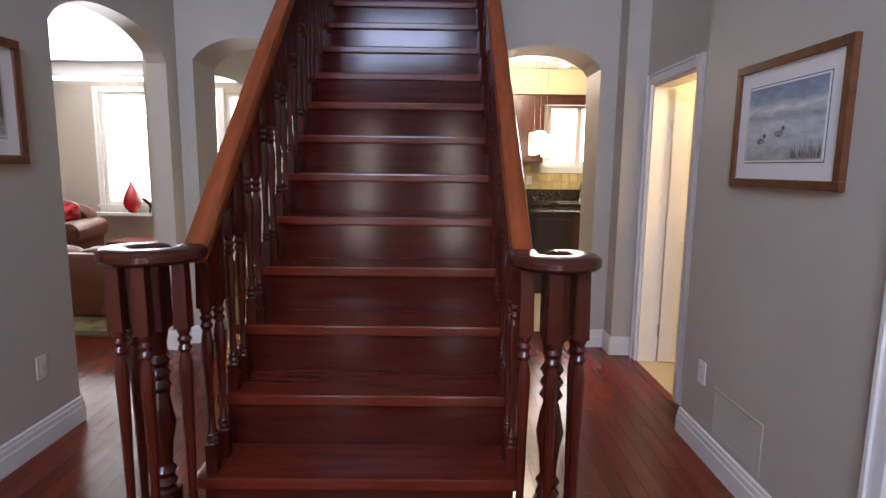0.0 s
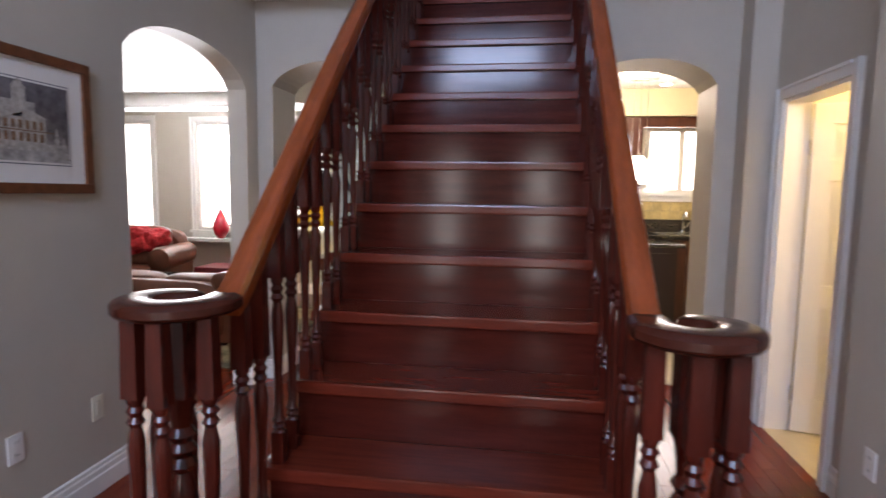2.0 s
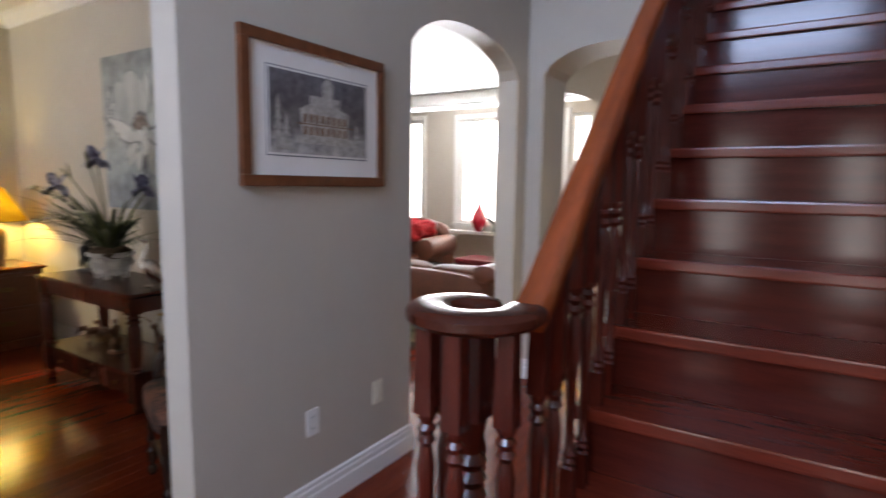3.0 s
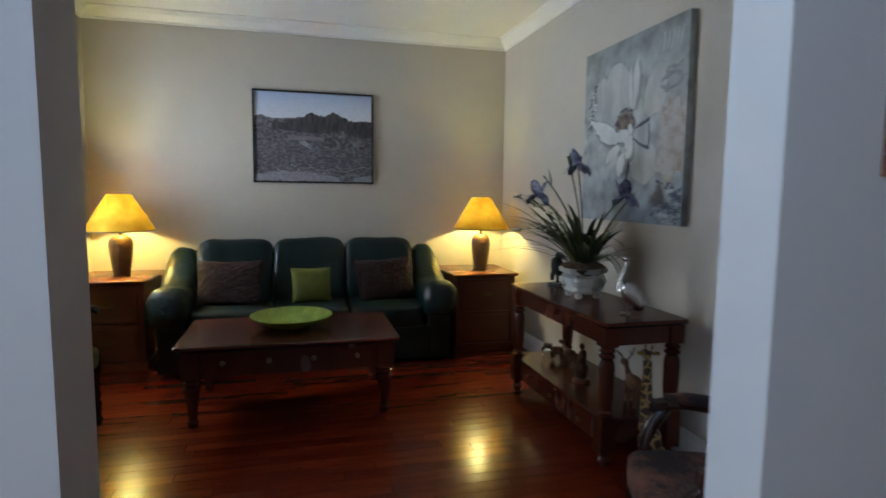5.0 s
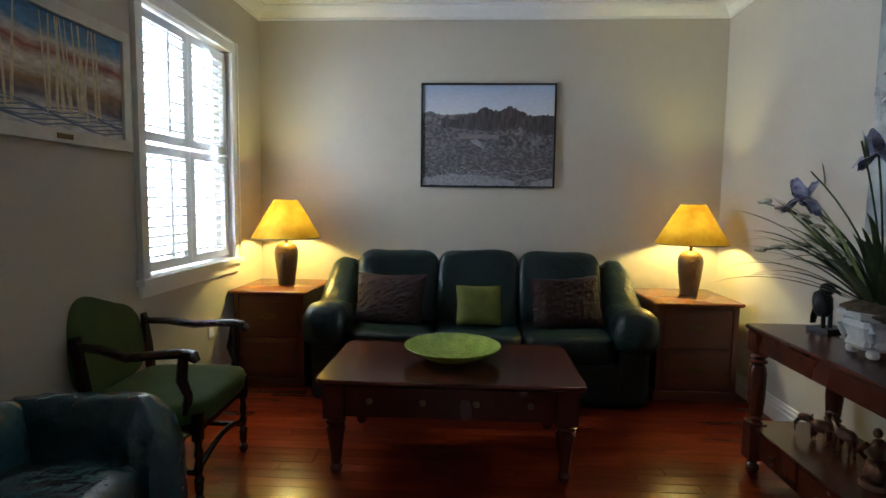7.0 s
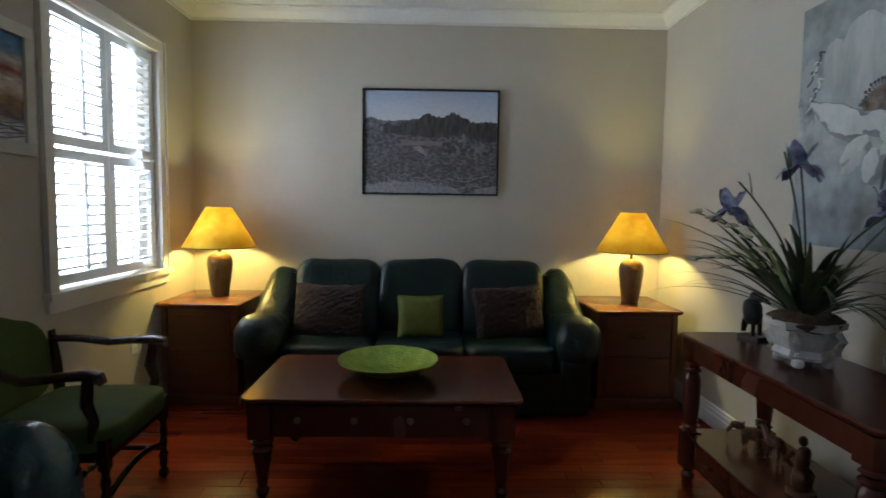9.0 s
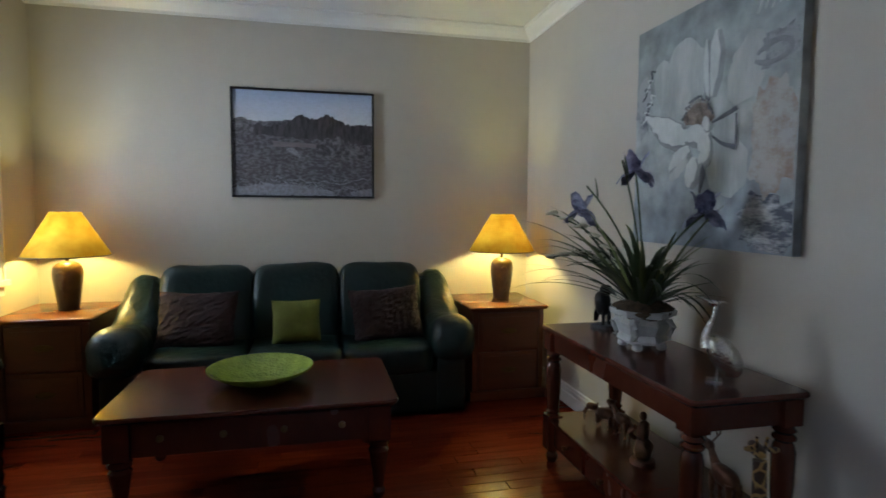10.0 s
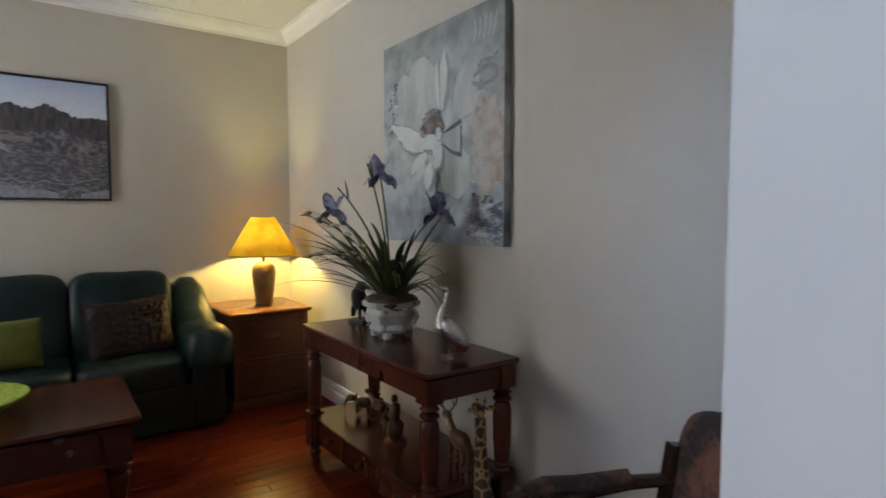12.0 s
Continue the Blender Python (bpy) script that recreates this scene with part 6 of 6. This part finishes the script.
patch(0.80, 1.07, 0.01, 0.235, M_BLUEPATCH, "mottled blue grey paint patch", 1)
patch(0.83, 1.05, 0.24, 0.68, M_RUSTPATCH, "rust flecked white paint patch", 2)
patch(0.84, 1.05, 0.72, 0.86, M_GREYPATCH, "scribbled grey paint patch", 3)
patch(0.01, 0.13, 0.56, 0.86, M_GREYPATCH, "scribbled grey paint patch", 4)

# birch painting on the south wall
bp_, yy, e = framed("birch_painting", pose(-3.50, YS, 1.58, 0, 0, 180), 0.93, 0.575, 0.055, 0.035, M_FRAMEWHITE, M_HILLS, "painting of birches in snowy hills in a whitewashed frame", 0, "painting")
M_BIRCH = material("birch_cream_paint", (0.62, 0.52, 0.34), 0.6, vary=0.3, scale=30)
for i in range(17):
    a = rr.uniform(0.09, 0.84)
    lean = rr.uniform(-0.05, 0.05)
    part("birch_trunk", sweep([(a, yy - 0.001, 0.10 + rr.uniform(0, 0.04)), (a + lean * 0.5, yy - 0.001, 0.32), (a + lean, yy - 0.001, 0.51)], circle(rr.uniform(0.006, 0.012), 5, 0.0012), up=(0, 1, 0), scales=[1, 0.8, 0.4]), M_BIRCH, bp_)
bm = bmesh.new()
for i in range(7):
    z = 0.075 + i * 0.011
    sweep([(0.07 + 0.1 * k, yy - 0.001, z + 0.012 * math.sin(k * 1.7 + i)) for k in range(9)], circle(0.003, 5, 0.001), bm, up=(0, 1, 0))
part("snow_shadows", bm, material("slate_blue_paint", (0.12, 0.16, 0.26), 0.6), bp_, "slate blue snow shadows")
part("name_plate", boxes((0.42, 0.51, -0.039, -0.035, 0.016, 0.038)), M_BRASS, bp_, "small brass name plate")


# ---- plates and vents ----
def plate(name, m, mat, label, kind="outlet"):
    t = thing(name, m, label, "wall plate")
    part("plate", rbox(-0.036, 0.036, -0.006, 0, -0.058, 0.058, 0.003), mat, t)
    if kind == "outlet":
        for s in (-1, 1):
            soc = part("socket", rbox(-0.016, 0.016, -0.008, -0.006, s * 0.026 - 0.014, s * 0.026 + 0.014, 0.001, 1), mat, t)
            part("slots", boxes((-0.008, -0.006, -0.0085, -0.008, s * 0.026 - 0.004, s * 0.026 + 0.006), (0.006, 0.008, -0.0085, -0.008, s * 0.026 - 0.004, s * 0.026 + 0.006)), M_BLACK, soc)
    else:
        part("rocker", rbox(-0.016, 0.016, -0.010, -0.006, -0.033, 0.033, 0.002, 1), mat, t)
    return t


plate("wall_outlet", pose(XL, 2.767, 0.41, 0, 0, 90), M_PLATEW, "white wall outlet plate")
plate("wall_switch", pose(XL, 3.20, 0.41, 0, 0, 90), M_PLATE, "ivory wall plate above the baseboard", "switch")
plate("wall_outlet", pose(XR, 3.193, 0.42, 0, 0, -90), M_PLATEW, "white wall outlet plate")
plate("wall_outlet", pose(-5.27, YS, 0.49, 0, 0, 180), M_PLATEW, "white wall outlet plate")
vt = thing("return_air_vent", pose(XR, 3.065, 0.168, 0, 0, -90), "wall-coloured metal return air grille above the baseboard", "vent")
for a in ((0, 0.415, -0.004, 0, 0, 0.018), (0, 0.415, -0.004, 0, 0.212, 0.23), (0, 0.018, -0.004, 0, 0.018, 0.212), (0.397, 0.415, -0.004, 0, 0.018, 0.212)):
    part("frame", boxes(a), M_WALL, vt)
for i in range(15):
    bm = bmesh.new()
    box(bm, 0.018, 0.397, -0.002, 0.002, -0.0015, 0.0015, pose(0, -0.002, 0.026 + i * 0.0127, 35))
    part("slat", bm, M_WALL, vt)

# ---- family room beyond the arches ----
M_BROWN = material("chestnut_brown_leather", (0.125, 0.032, 0.013), 0.46, vary=0.3, scale=5, bump=0.3, bscale=24, rvar=0.08)
M_REDCLOTH = material("red_knitted_throw", (0.42, 0.015, 0.02), 0.85, vary=0.4, scale=25, bump=0.9, bscale=60)
M_REDGLASS = material("glossy_red_glass", (0.50, 0.010, 0.025), 0.08, vary=0.1, coat=1.0)
M_REDBOX = material("dark_red_leather", (0.17, 0.012, 0.018), 0.4, vary=0.2, bump=0.1, bscale=60)
M_RUG = material("olive_patterned_rug", (0.16, 0.13, 0.06), 0.95, vary=0.4, scale=5, bump=0.4, bscale=200, second=(0.30, 0.24, 0.13), sharp=(0.5, 0.75))
M_GRANITE = material("dark_granite", (0.022, 0.018, 0.016), 0.14, vary=0.6, scale=60, second=(0.075, 0.055, 0.042), sharp=(0.6, 0.95))
M_CAB = material("dark_cherry_cabinet", (0.075, 0.020, 0.010), 0.32, vary=0.35, scale=6, stretch=(5, 5, 0.7), bump=0.03)
M_PANEL = material("espresso_panel", (0.020, 0.007, 0.006), 0.35, vary=0.3, scale=6, stretch=(4, 4, 0.7))
M_SPLASH = material("tumbled_yellow_tile", (0.52, 0.40, 0.17), 0.4, vary=0.2, scale=18, bump=0.1, rand=0.12)
M_GROUT = material("tan_grout", (0.35, 0.29, 0.18), 0.8)
M_STEEL = material("stainless_steel", (0.55, 0.55, 0.54), 0.22, 1.0, vary=0.08, scale=30)
M_LAMPGLASS = glow("lit_opal_glass", (1.0, 0.91, 0.68), 5.0)
M_POTLIGHT = glow("lit_pot_light", (1.0, 0.95, 0.85), 9.0)
M_MIRROR = material("mirror_silver", (0.85, 0.86, 0.86), 0.02, 1.0, vary=0.0)


def club_sofa(name, m, width, label, seats, category="sofa", depth=0.95, rise=1.0, arm_up=0.0):
    d = thing(name, m @ Matrix.Diagonal((1, 1, rise, 1)), label, category)
    hw = width / 2
    part("base", rbox(0.05, depth - 0.04, -hw + 0.06, hw - 0.06, 0.06, 0.30, 0.03), M_BROWN, d)
    part("back", loft([(0.02, 0, 0.42, hw - 0.10, 0.36), (0.06, 0, 0.44, hw - 0.07, 0.40), (0.16, 0, 0.44, hw - 0.08, 0.40), (0.22, 0, 0.42, hw - 0.12, 0.36)], 32, 5, 0.01), M_BROWN, d, "", True)
    for s in (-1, 1):
        cy = s * (hw - 0.11)
        bm = rbox(0.05, depth - 0.03, cy - 0.085, cy + 0.085, 0.06, 0.56 + arm_up, 0.03)
        part("arm", bm, M_BROWN, d)
        part("arm_roll", loft([(0.04, cy + s * 0.015, 0.56 + arm_up, 0.08, 0.08), (0.08, cy + s * 0.015, 0.57 + arm_up, 0.13, 0.12), (depth - 0.1, cy + s * 0.015, 0.57 + arm_up, 0.135, 0.125), (depth - 0.02, cy + s * 0.015, 0.57 + arm_up, 0.12, 0.11), (depth, cy + s * 0.015, 0.57 + arm_up, 0.06, 0.06)], 24, 2.2, 0.006), M_BROWN, d, "", True)
        for xx in (0.1, depth - 0.1):
            part("foot", lathe([(0.03, 0), (0.036, 0.03), (0.03, 0.06)], 12), M_DARKWOOD, d, "", True).location = (xx, s * (hw - 0.12), 0)
    iw = width - 0.42
    cw = iw / seats
    for i in range(seats):
        cy = -iw / 2 + cw * (i + 0.5)
        part("seat_cushion", cushion((0.64, cw, 0.17), (0.56, cy, 0.38), 0.3, amp=0.01, seed=i + 2), M_BROWN, d, "", 60)
        part("back_cushion", cushion((0.22, cw, 0.46), (0, 0, 0), 0.4, amp=0.012, seed=i + 9, m=pose(0.29, cy, 0.66, 0, -12, 0)), M_BROWN, d, "", 60)
    return d


club_sofa("leather_sofa", pose(-3.42, 5.50, 0, 0, 0, 90), 2.15, "low chestnut brown leather sofa with rolled arms", 3, rise=0.72, arm_up=0.27)
club_sofa("leather_armchair", pose(-4.52, 7.55, 0, 0, 0, -78), 1.05, "chestnut brown leather armchair with rolled arms by the window", 1, "armchair", rise=1.1)
thr = thing("throw_blanket", pose(-4.42, 7.16, 0.68), "bunched red knitted throw lying on the leather armchair", "blanket")
part("cloth", cushion((0.66, 0.40, 0.30), (0, 0, 0.12), 0.8, 60, 30, 0.07, 9, 4.0, m=pose(0, 0, 0, 0, -8, 8)), M_REDCLOTH, thr)
fct = thing("glass_coffee_table", pose(-3.95, 6.42, 0), "dark wooden coffee table with a glass top", "coffee table")
part("table_frame", bevelled(boxes((-0.5, 0.5, -0.35, -0.29, 0.40, 0.47), (-0.5, 0.5, 0.29, 0.35, 0.40, 0.47), (-0.5, -0.44, -0.29, 0.29, 0.40, 0.47), (0.44, 0.5, -0.29, 0.29, 0.40, 0.47)), 0.006), M_DARKWOOD, fct)
part("glass_top", rbox(-0.52, 0.52, -0.37, 0.37, 0.471, 0.483, 0.003), material("smoky_table_glass", (0.05, 0.07, 0.075), 0.05), fct, "dark glass top")
for sx in (-1, 1):
    for sy in (-1, 1):
        part("leg", rbox(sx * 0.45 - 0.035, sx * 0.45 + 0.035, sy * 0.3 - 0.035, sy * 0.3 + 0.035, 0, 0.40, 0.006), M_DARKWOOD, fct)
ot = thing("ottoman", pose(-3.55, 7.55, 0), "dark red leather cube ottoman below the window", "ottoman")
part("body", rbox(-0.27, 0.27, -0.24, 0.24, 0.03, 0.40, 0.02), M_REDBOX, ot)
part("lid", rbox(-0.28, 0.28, -0.25, 0.25, 0.403, 0.47, 0.02), M_REDBOX, ot)
slab("window_sill_shelf", [(-4.5, -2.6, 8.06, YFAM - 0.05, 0.72, 0.76)], M_TRIM, "deep white window shelf", "sill")
tagged(part("vase", lathe([(0.04, 0), (0.055, 0.01), (0.095, 0.07), (0.115, 0.14), (0.105, 0.21), (0.07, 0.29), (0.035, 0.36), (0.012, 0.42), (0.004, 0.435)], 28), M_REDGLASS, None, "", 60), "tall glossy red teardrop vase on the window shelf", "vase").matrix_world = pose(-3.93, 8.14, 0.76)
hr = thing("horse_figurine", pose(-3.62, 8.14, 0.76, 0, 0, 200), "small dark animal figurine on the window shelf", "figurine")
bm = cushion((0.16, 0.06, 0.06), (0, 0, 0.1), 0.8, 12, 8, 0.003)
sweep([(0.06, 0, 0.11), (0.11, 0, 0.17), (0.16, 0, 0.2)], circle(0.022, 8), bm)
for sx in (-1, 1):
    for sy in (-1, 1):
        sweep([(sx * 0.06, sy * 0.02, 0.1), (sx * 0.07, sy * 0.02, 0.0)], circle(0.01, 6), bm)
part("figure", bm, M_RAVEN, hr, "", True)
rug = thing("area_rug", pose(-3.6, 6.35, 0.004), "olive and beige patterned area rug", "rug")
part("field", rbox(-1.5, 1.6, -1.35, 1.0, 0, 0.012, 0.004, 1), M_RUG, rug)
part("border", boxes((-1.52, 1.62, -1.37, -1.25, -0.002, 0.013), (-1.52, 1.62, 0.9, 1.02, -0.002, 0.013), (-1.52, -1.4, -1.25, 0.9, -0.002, 0.013), (1.5, 1.62, -1.25, 0.9, -0.002, 0.013)), material("dark_rug_border", (0.07, 0.055, 0.03), 0.95, vary=0.4, scale=20), rug)
run("beam_moulding", [(-1.0, 7.55, 2.46), (-6.6, 7.55, 2.46)], [(0, 0), (0.03, 0), (0.05, 0.03), (0.05, 0.05), (0, 0.05)], M_TRIM, "white beam moulding", "moulding")
wall("wall_family_partition", "y", 6.35, 6.5, -2.75, -1.0, 0, ZC, [(-2.62, -1.62, 0, 2.32, 0.25)])
mr_ = thing("wall_mirror", pose(-1.45, 6.35, 1.72), "oval wall mirror in a dark carved frame", "mirror")
ov = [(0.085 * math.cos(a), 0, 0.31 * math.sin(a)) for a in [2 * math.pi * i / 36 for i in range(36)]]
part("frame", sweep([(p[0], -0.015, p[2]) for p in ov], circle(0.016, 8, 0.014), closed=True, up=(0, 1, 0)), M_DARKWOOD, mr_, "", True)
bm = bmesh.new()
bm.faces.new([bm.verts.new((p[0], -0.012, p[2])) for p in ov])
part("glass", bm, M_MIRROR, mr_, "silvered mirror glass")
st_ = thing("side_table", pose(-2.35, 7.55, 0), "small dark wooden side table", "side table")
part("tabletop", plaque(-0.24, 0.24, -0.24, 0.24, 0.03, 0.60, 0.63, 0.006), M_MAHOG_TOP, st_, "", 30)
for sx in (-1, 1):
    for sy in (-1, 1):
        part("leg", turned_leg(0.60, 0.028, 0.12), M_MAHOG, st_, "", 35).location = (sx * 0.19, sy * 0.19, 0)
table_lamp(pose(-2.35, 7.55, 0.63), 0.68, "lit table lamp with bronze body in the family room")
lamp("family_lamp_bulb", "POINT", 14, (1.0, 0.76, 0.28), pose(-2.35, 7.55, 1.14), 0.035)


# ---- kitchen beyond the arch ----
def cupboard(name, m, w, h, dpt, ndoors, label, mat=M_CAB, category="cabinet"):
    t = thing(name, m, label, category, "kitchen cabinets")
    part("body", boxes((0, w, -dpt, 0, 0, h)), mat, t)
    dw = w / ndoors
    for i in range(ndoors):
        x0, x1 = i * dw + 0.004, (i + 1) * dw - 0.004
        dr = part("door", bevelled(boxes((x0, x1, -dpt - 0.02, -dpt, 0.004, h - 0.004)), 0.003), mat, t)
        part("panel", bevelled(boxes((x0 + 0.06, x1 - 0.06, -dpt - 0.027, -dpt - 0.02, 0.07, h - 0.07)), 0.006), mat, dr)
        part("knob", lathe([(0.006, 0), (0.006, 0.014), (0.014, 0.02), (0.012, 0.03)], 10), M_STEEL, dr, "brushed steel knob", True).matrix_local = pose(x1 - 0.035 if i % 2 == 0 else x0 + 0.035, -dpt - 0.02, 0.08 if h < 1 else 0.12, 90)
    return t


cupboard("wall_cabinet", pose(0.1, YK, 1.50), 0.72, 0.835, 0.33, 2, "dark cherry kitchen wall cabinet")
cupboard("wall_cabinet", pose(0.825, YK, 1.50), 0.74, 0.835, 0.33, 2, "dark cherry kitchen wall cabinet beside the window")
cupboard("wall_cabinet", pose(2.62, YK, 1.50), 0.42, 0.835, 0.33, 1, "dark cherry kitchen wall cabinet")
cupboard("base_cabinet", pose(0.1, YK, 0.0), 1.45, 0.955, 0.58, 3, "dark cherry kitchen base cabinet")
cupboard("base_cabinet", pose(1.555, YK, 0.0), 1.45, 0.955, 0.58, 3, "dark cherry sink base cabinet")
slab("window_valance", [(1.57, 2.615, 7.70, 7.73, 2.22, 2.34)], M_CAB, "dark cherry valance over the kitchen window", "valance")
wt = thing("kitchen_worktop", pose(0, 0, 0), "dark granite worktop with an upstand", "worktop")
part("slab", rbox(0.1, 3.04, 7.36, YK - 0.002, 0.957, 0.997, 0.005), M_GRANITE, wt)
part("upstand", rbox(0.1, 3.04, YK - 0.03, YK - 0.003, 0.998, 1.15, 0.003), M_GRANITE, wt)
sk = thing("kitchen_sink", pose(2.08, 7.66, 0.998), "stainless steel inset sink", "sink")
part("rim", boxes((-0.34, 0.34, -0.23, -0.2, 0, 0.008), (-0.34, 0.34, 0.2, 0.23, 0, 0.008), (-0.34, -0.31, -0.2, 0.2, 0, 0.008), (0.31, 0.34, -0.2, 0.2, 0, 0.008)), M_STEEL, sk)
part("basin", boxes((-0.31, 0.31, -0.2, 0.2, 0.0, 0.003)), M_STEEL, sk)
fa_ = thing("kitchen_faucet", pose(2.12, 7.9, 0.998), "chrome gooseneck kitchen faucet", "faucet")
part("spout", sweep([(0, 0, 0), (0, 0, 0.12), (0, -0.01, 0.2), (0, -0.06, 0.25), (0, -0.12, 0.24), (0, -0.15, 0.19)], circle(0.014, 10), up=(1, 0, 0)), M_STEEL, fa_, "", True)
part("base", lathe([(0.03, 0), (0.028, 0.02), (0.018, 0.03)], 14), M_STEEL, fa_, "", True)
part("handle", sweep([(0.02, 0, 0.06), (0.06, 0, 0.1), (0.08, 0, 0.14)], circle(0.008, 8)), M_STEEL, fa_, "", True)
pn = thing("kitchen_peninsula", pose(0, 0, 0), "espresso brown kitchen peninsula with a granite top", "kitchen island")
part("body", boxes((0.35, 1.78, 6.78, 7.2, 0.0, 0.92)), M_PANEL, pn)
for k in range(3):
    part("panel", bevelled(boxes((0.42 + k * 0.46, 0.84 + k * 0.46, 6.768, 6.78, 0.12, 0.86)), 0.005), M_PANEL, pn)
part("worktop", rbox(0.30, 1.84, 6.70, 7.25, 0.922, 0.957, 0.006), M_GRANITE, pn)
bs = thing("backsplash", pose(0, 0, 0), "tumbled yellow-beige tile backsplash", "backsplash", kind="structure")
part("grout", boxes((0.1, 3.04, YK - 0.004, YK - 0.0015, 1.151, 1.37), (0.1, 1.58, YK - 0.004, YK - 0.0015, 1.37, 1.498)), M_GROUT, bs)
bm = rbox(0.002, 0.103, -0.012, -0.004, 0.002, 0.103, 0.003, 1)
tile0 = part("tile", bm, M_SPLASH, bs)
tile0.location = (0.1, YK, 1.152)
for r in range(3):
    for c in range(28):
        if (r == 0 and c == 0) or (r >= 2 and 0.1 + c * 0.105 > 1.46):
            continue
        o = new("tile", tile0.data)
        o.parent = bs
        o.location = (0.1 + c * 0.105, YK, 1.152 + r * 0.105)
plate("wall_outlet", pose(1.45, YK - 0.013, 1.27, 0, 0, 0), M_PLATEW, "white wall outlet plate on the backsplash")
pd = thing("pendant_light", pose(1.40, 7.0, 0), "cluster of three lit opal pendant shades on thin wires", "pendant light")
part("canopy", rbox(-0.16, 0.16, -0.03, 0.03, ZK - 0.03, ZK - 0.001, 0.005), M_STEEL, pd)
for k, (dx, z) in enumerate(((-0.07, 1.58), (0.0, 1.60), (0.07, 1.56))):
    part("wire", sweep([(dx, 0, z + 0.25), (dx, 0, ZK - 0.03)], circle(0.0025, 6)), M_STEEL, pd)
    part("cap", lathe([(0.02, z + 0.245), (0.02, z + 0.27), (0.006, z + 0.285)], 12), M_STEEL, pd, "", True).location = (dx, 0, 0)
    part("shade", lathe([(0.045, z), (0.052, z + 0.01), (0.052, z + 0.235), (0.045, z + 0.245)], 20), M_LAMPGLASS, pd, "glowing opal glass shade", True).location = (dx, 0, 0)
plt = thing("recessed_light", pose(1.72, 7.35, ZK), "lit recessed ceiling light", "ceiling light")
part("trim_ring", lathe([(0.085, -0.004), (0.08, -0.008), (0.06, -0.006)], 24), M_TRIM, plt, "", True)
part("lens", lathe([(0.058, -0.010), (0.05, -0.012)], 24), M_POTLIGHT, plt)
sd = thing("smoke_detector", pose(1.42, 4.62, 2.80), "round white smoke detector on the hall soffit", "smoke detector")
part("housing", lathe([(0.07, -0.002), (0.068, -0.03), (0.05, -0.045), (0.02, -0.048)], 24), M_PLATEW, sd, "", True)

# ---- floor planks (last) ----
rng = random.Random(7)
PW = 0.083
plank_meshes = {}


def plank_mesh(length):
    key = round(length, 2)
    if key not in plank_meshes:
        bm = bmesh.new()
        e = 0.0006
        w = PW - 0.0012
        lo = [bm.verts.new(p) for p in ((0, 0, -0.013), (w, 0, -0.013), (w, key - 0.0015, -0.013), (0, key - 0.0015, -0.013))]
        mid = [bm.verts.new(p) for p in ((0, 0, -e), (w, 0, -e), (w, key - 0.0015, -e), (0, key - 0.0015, -e))]
        hi = [bm.verts.new(p) for p in ((e, e, 0), (w - e, e, 0), (w - e, key - 0.0015 - e, 0), (e, key - 0.0015 - e, 0))]
        for a, b in ((lo, mid), (mid, hi)):
            for i in range(4):
                j = (i + 1) % 4
                bm.faces.new((a[i], a[j], b[j], b[i]))
        bm.faces.new(hi)
        me = bpy.data.meshes.new("plank")
        bm.normal_update()
        bm.to_mesh(me)
        bm.free()
        me.materials.append(M_FLOOR)
        plank_meshes[key] = me
    return plank_meshes[key]


floor_ob = thing("floor", pose(0, 0, 0), "glossy red cherry hardwood plank floor", "floor", kind="structure")
verts, faces, count = [], [], 0
x = -6.6
while x < XR2 + 0.1:
    y0, y1 = (YS - 0.01, YFAM) if x < XL else (YFRONT, YB2 if x > -0.95 else YFAM)
    y = y0 - rng.random() * 0.8
    while y < y1:
        ln = rng.choice((0.45, 0.6, 0.75, 0.9, 1.05, 1.2))
        a, b = max(y, y0), min(y + ln, y1)
        if b - a > 0.03:
            near = (-4.7 < x < -1.9 and 0.4 < a < 3.0) or (0.75 < x < 1.7 and 2.6 < a < 4.7) or (-1.7 < x < -0.8 and 2.6 < a < 4.6)
            if near and count < 300 and b - a > ln - 0.001:
                ob = new("plank", plank_mesh(ln))
                ob.parent = floor_ob
                ob.location = (x, y, 0)
                count += 1
            else:
                k = len(verts)
                x1, b1 = x + PW - 0.0012, b - 0.0015
                verts += [(x, a, -0.013), (x1, a, -0.013), (x1, b1, -0.013), (x, b1, -0.013), (x, a, 0), (x1, a, 0), (x1, b1, 0), (x, b1, 0)]
                faces += [tuple(k + i for i in q) for q in ((4, 5, 6, 7), (0, 1, 5, 4), (1, 2, 6, 5), (2, 3, 7, 6), (3, 0, 4, 7))]
        y += ln
    x += PW
me = bpy.data.meshes.new("planks")
me.from_pydata(verts, [], faces)
me.update()
M_FLOOR2 = M_FLOOR.copy()
M_FLOOR2.name = "red_cherry_floor_joined"
for nd in list(M_FLOOR2.node_tree.nodes):
    if nd.bl_idname == "ShaderNodeObjectInfo":
        geo = M_FLOOR2.node_tree.nodes.new("ShaderNodeNewGeometry")
        for lk in list(nd.outputs["Random"].links):
            M_FLOOR2.node_tree.links.new(geo.outputs["Random Per Island"], lk.to_socket)
me.materials.append(M_FLOOR2)
ob = new("planks", me)
ob.parent = floor_ob
ob["kind"] = "stuff"
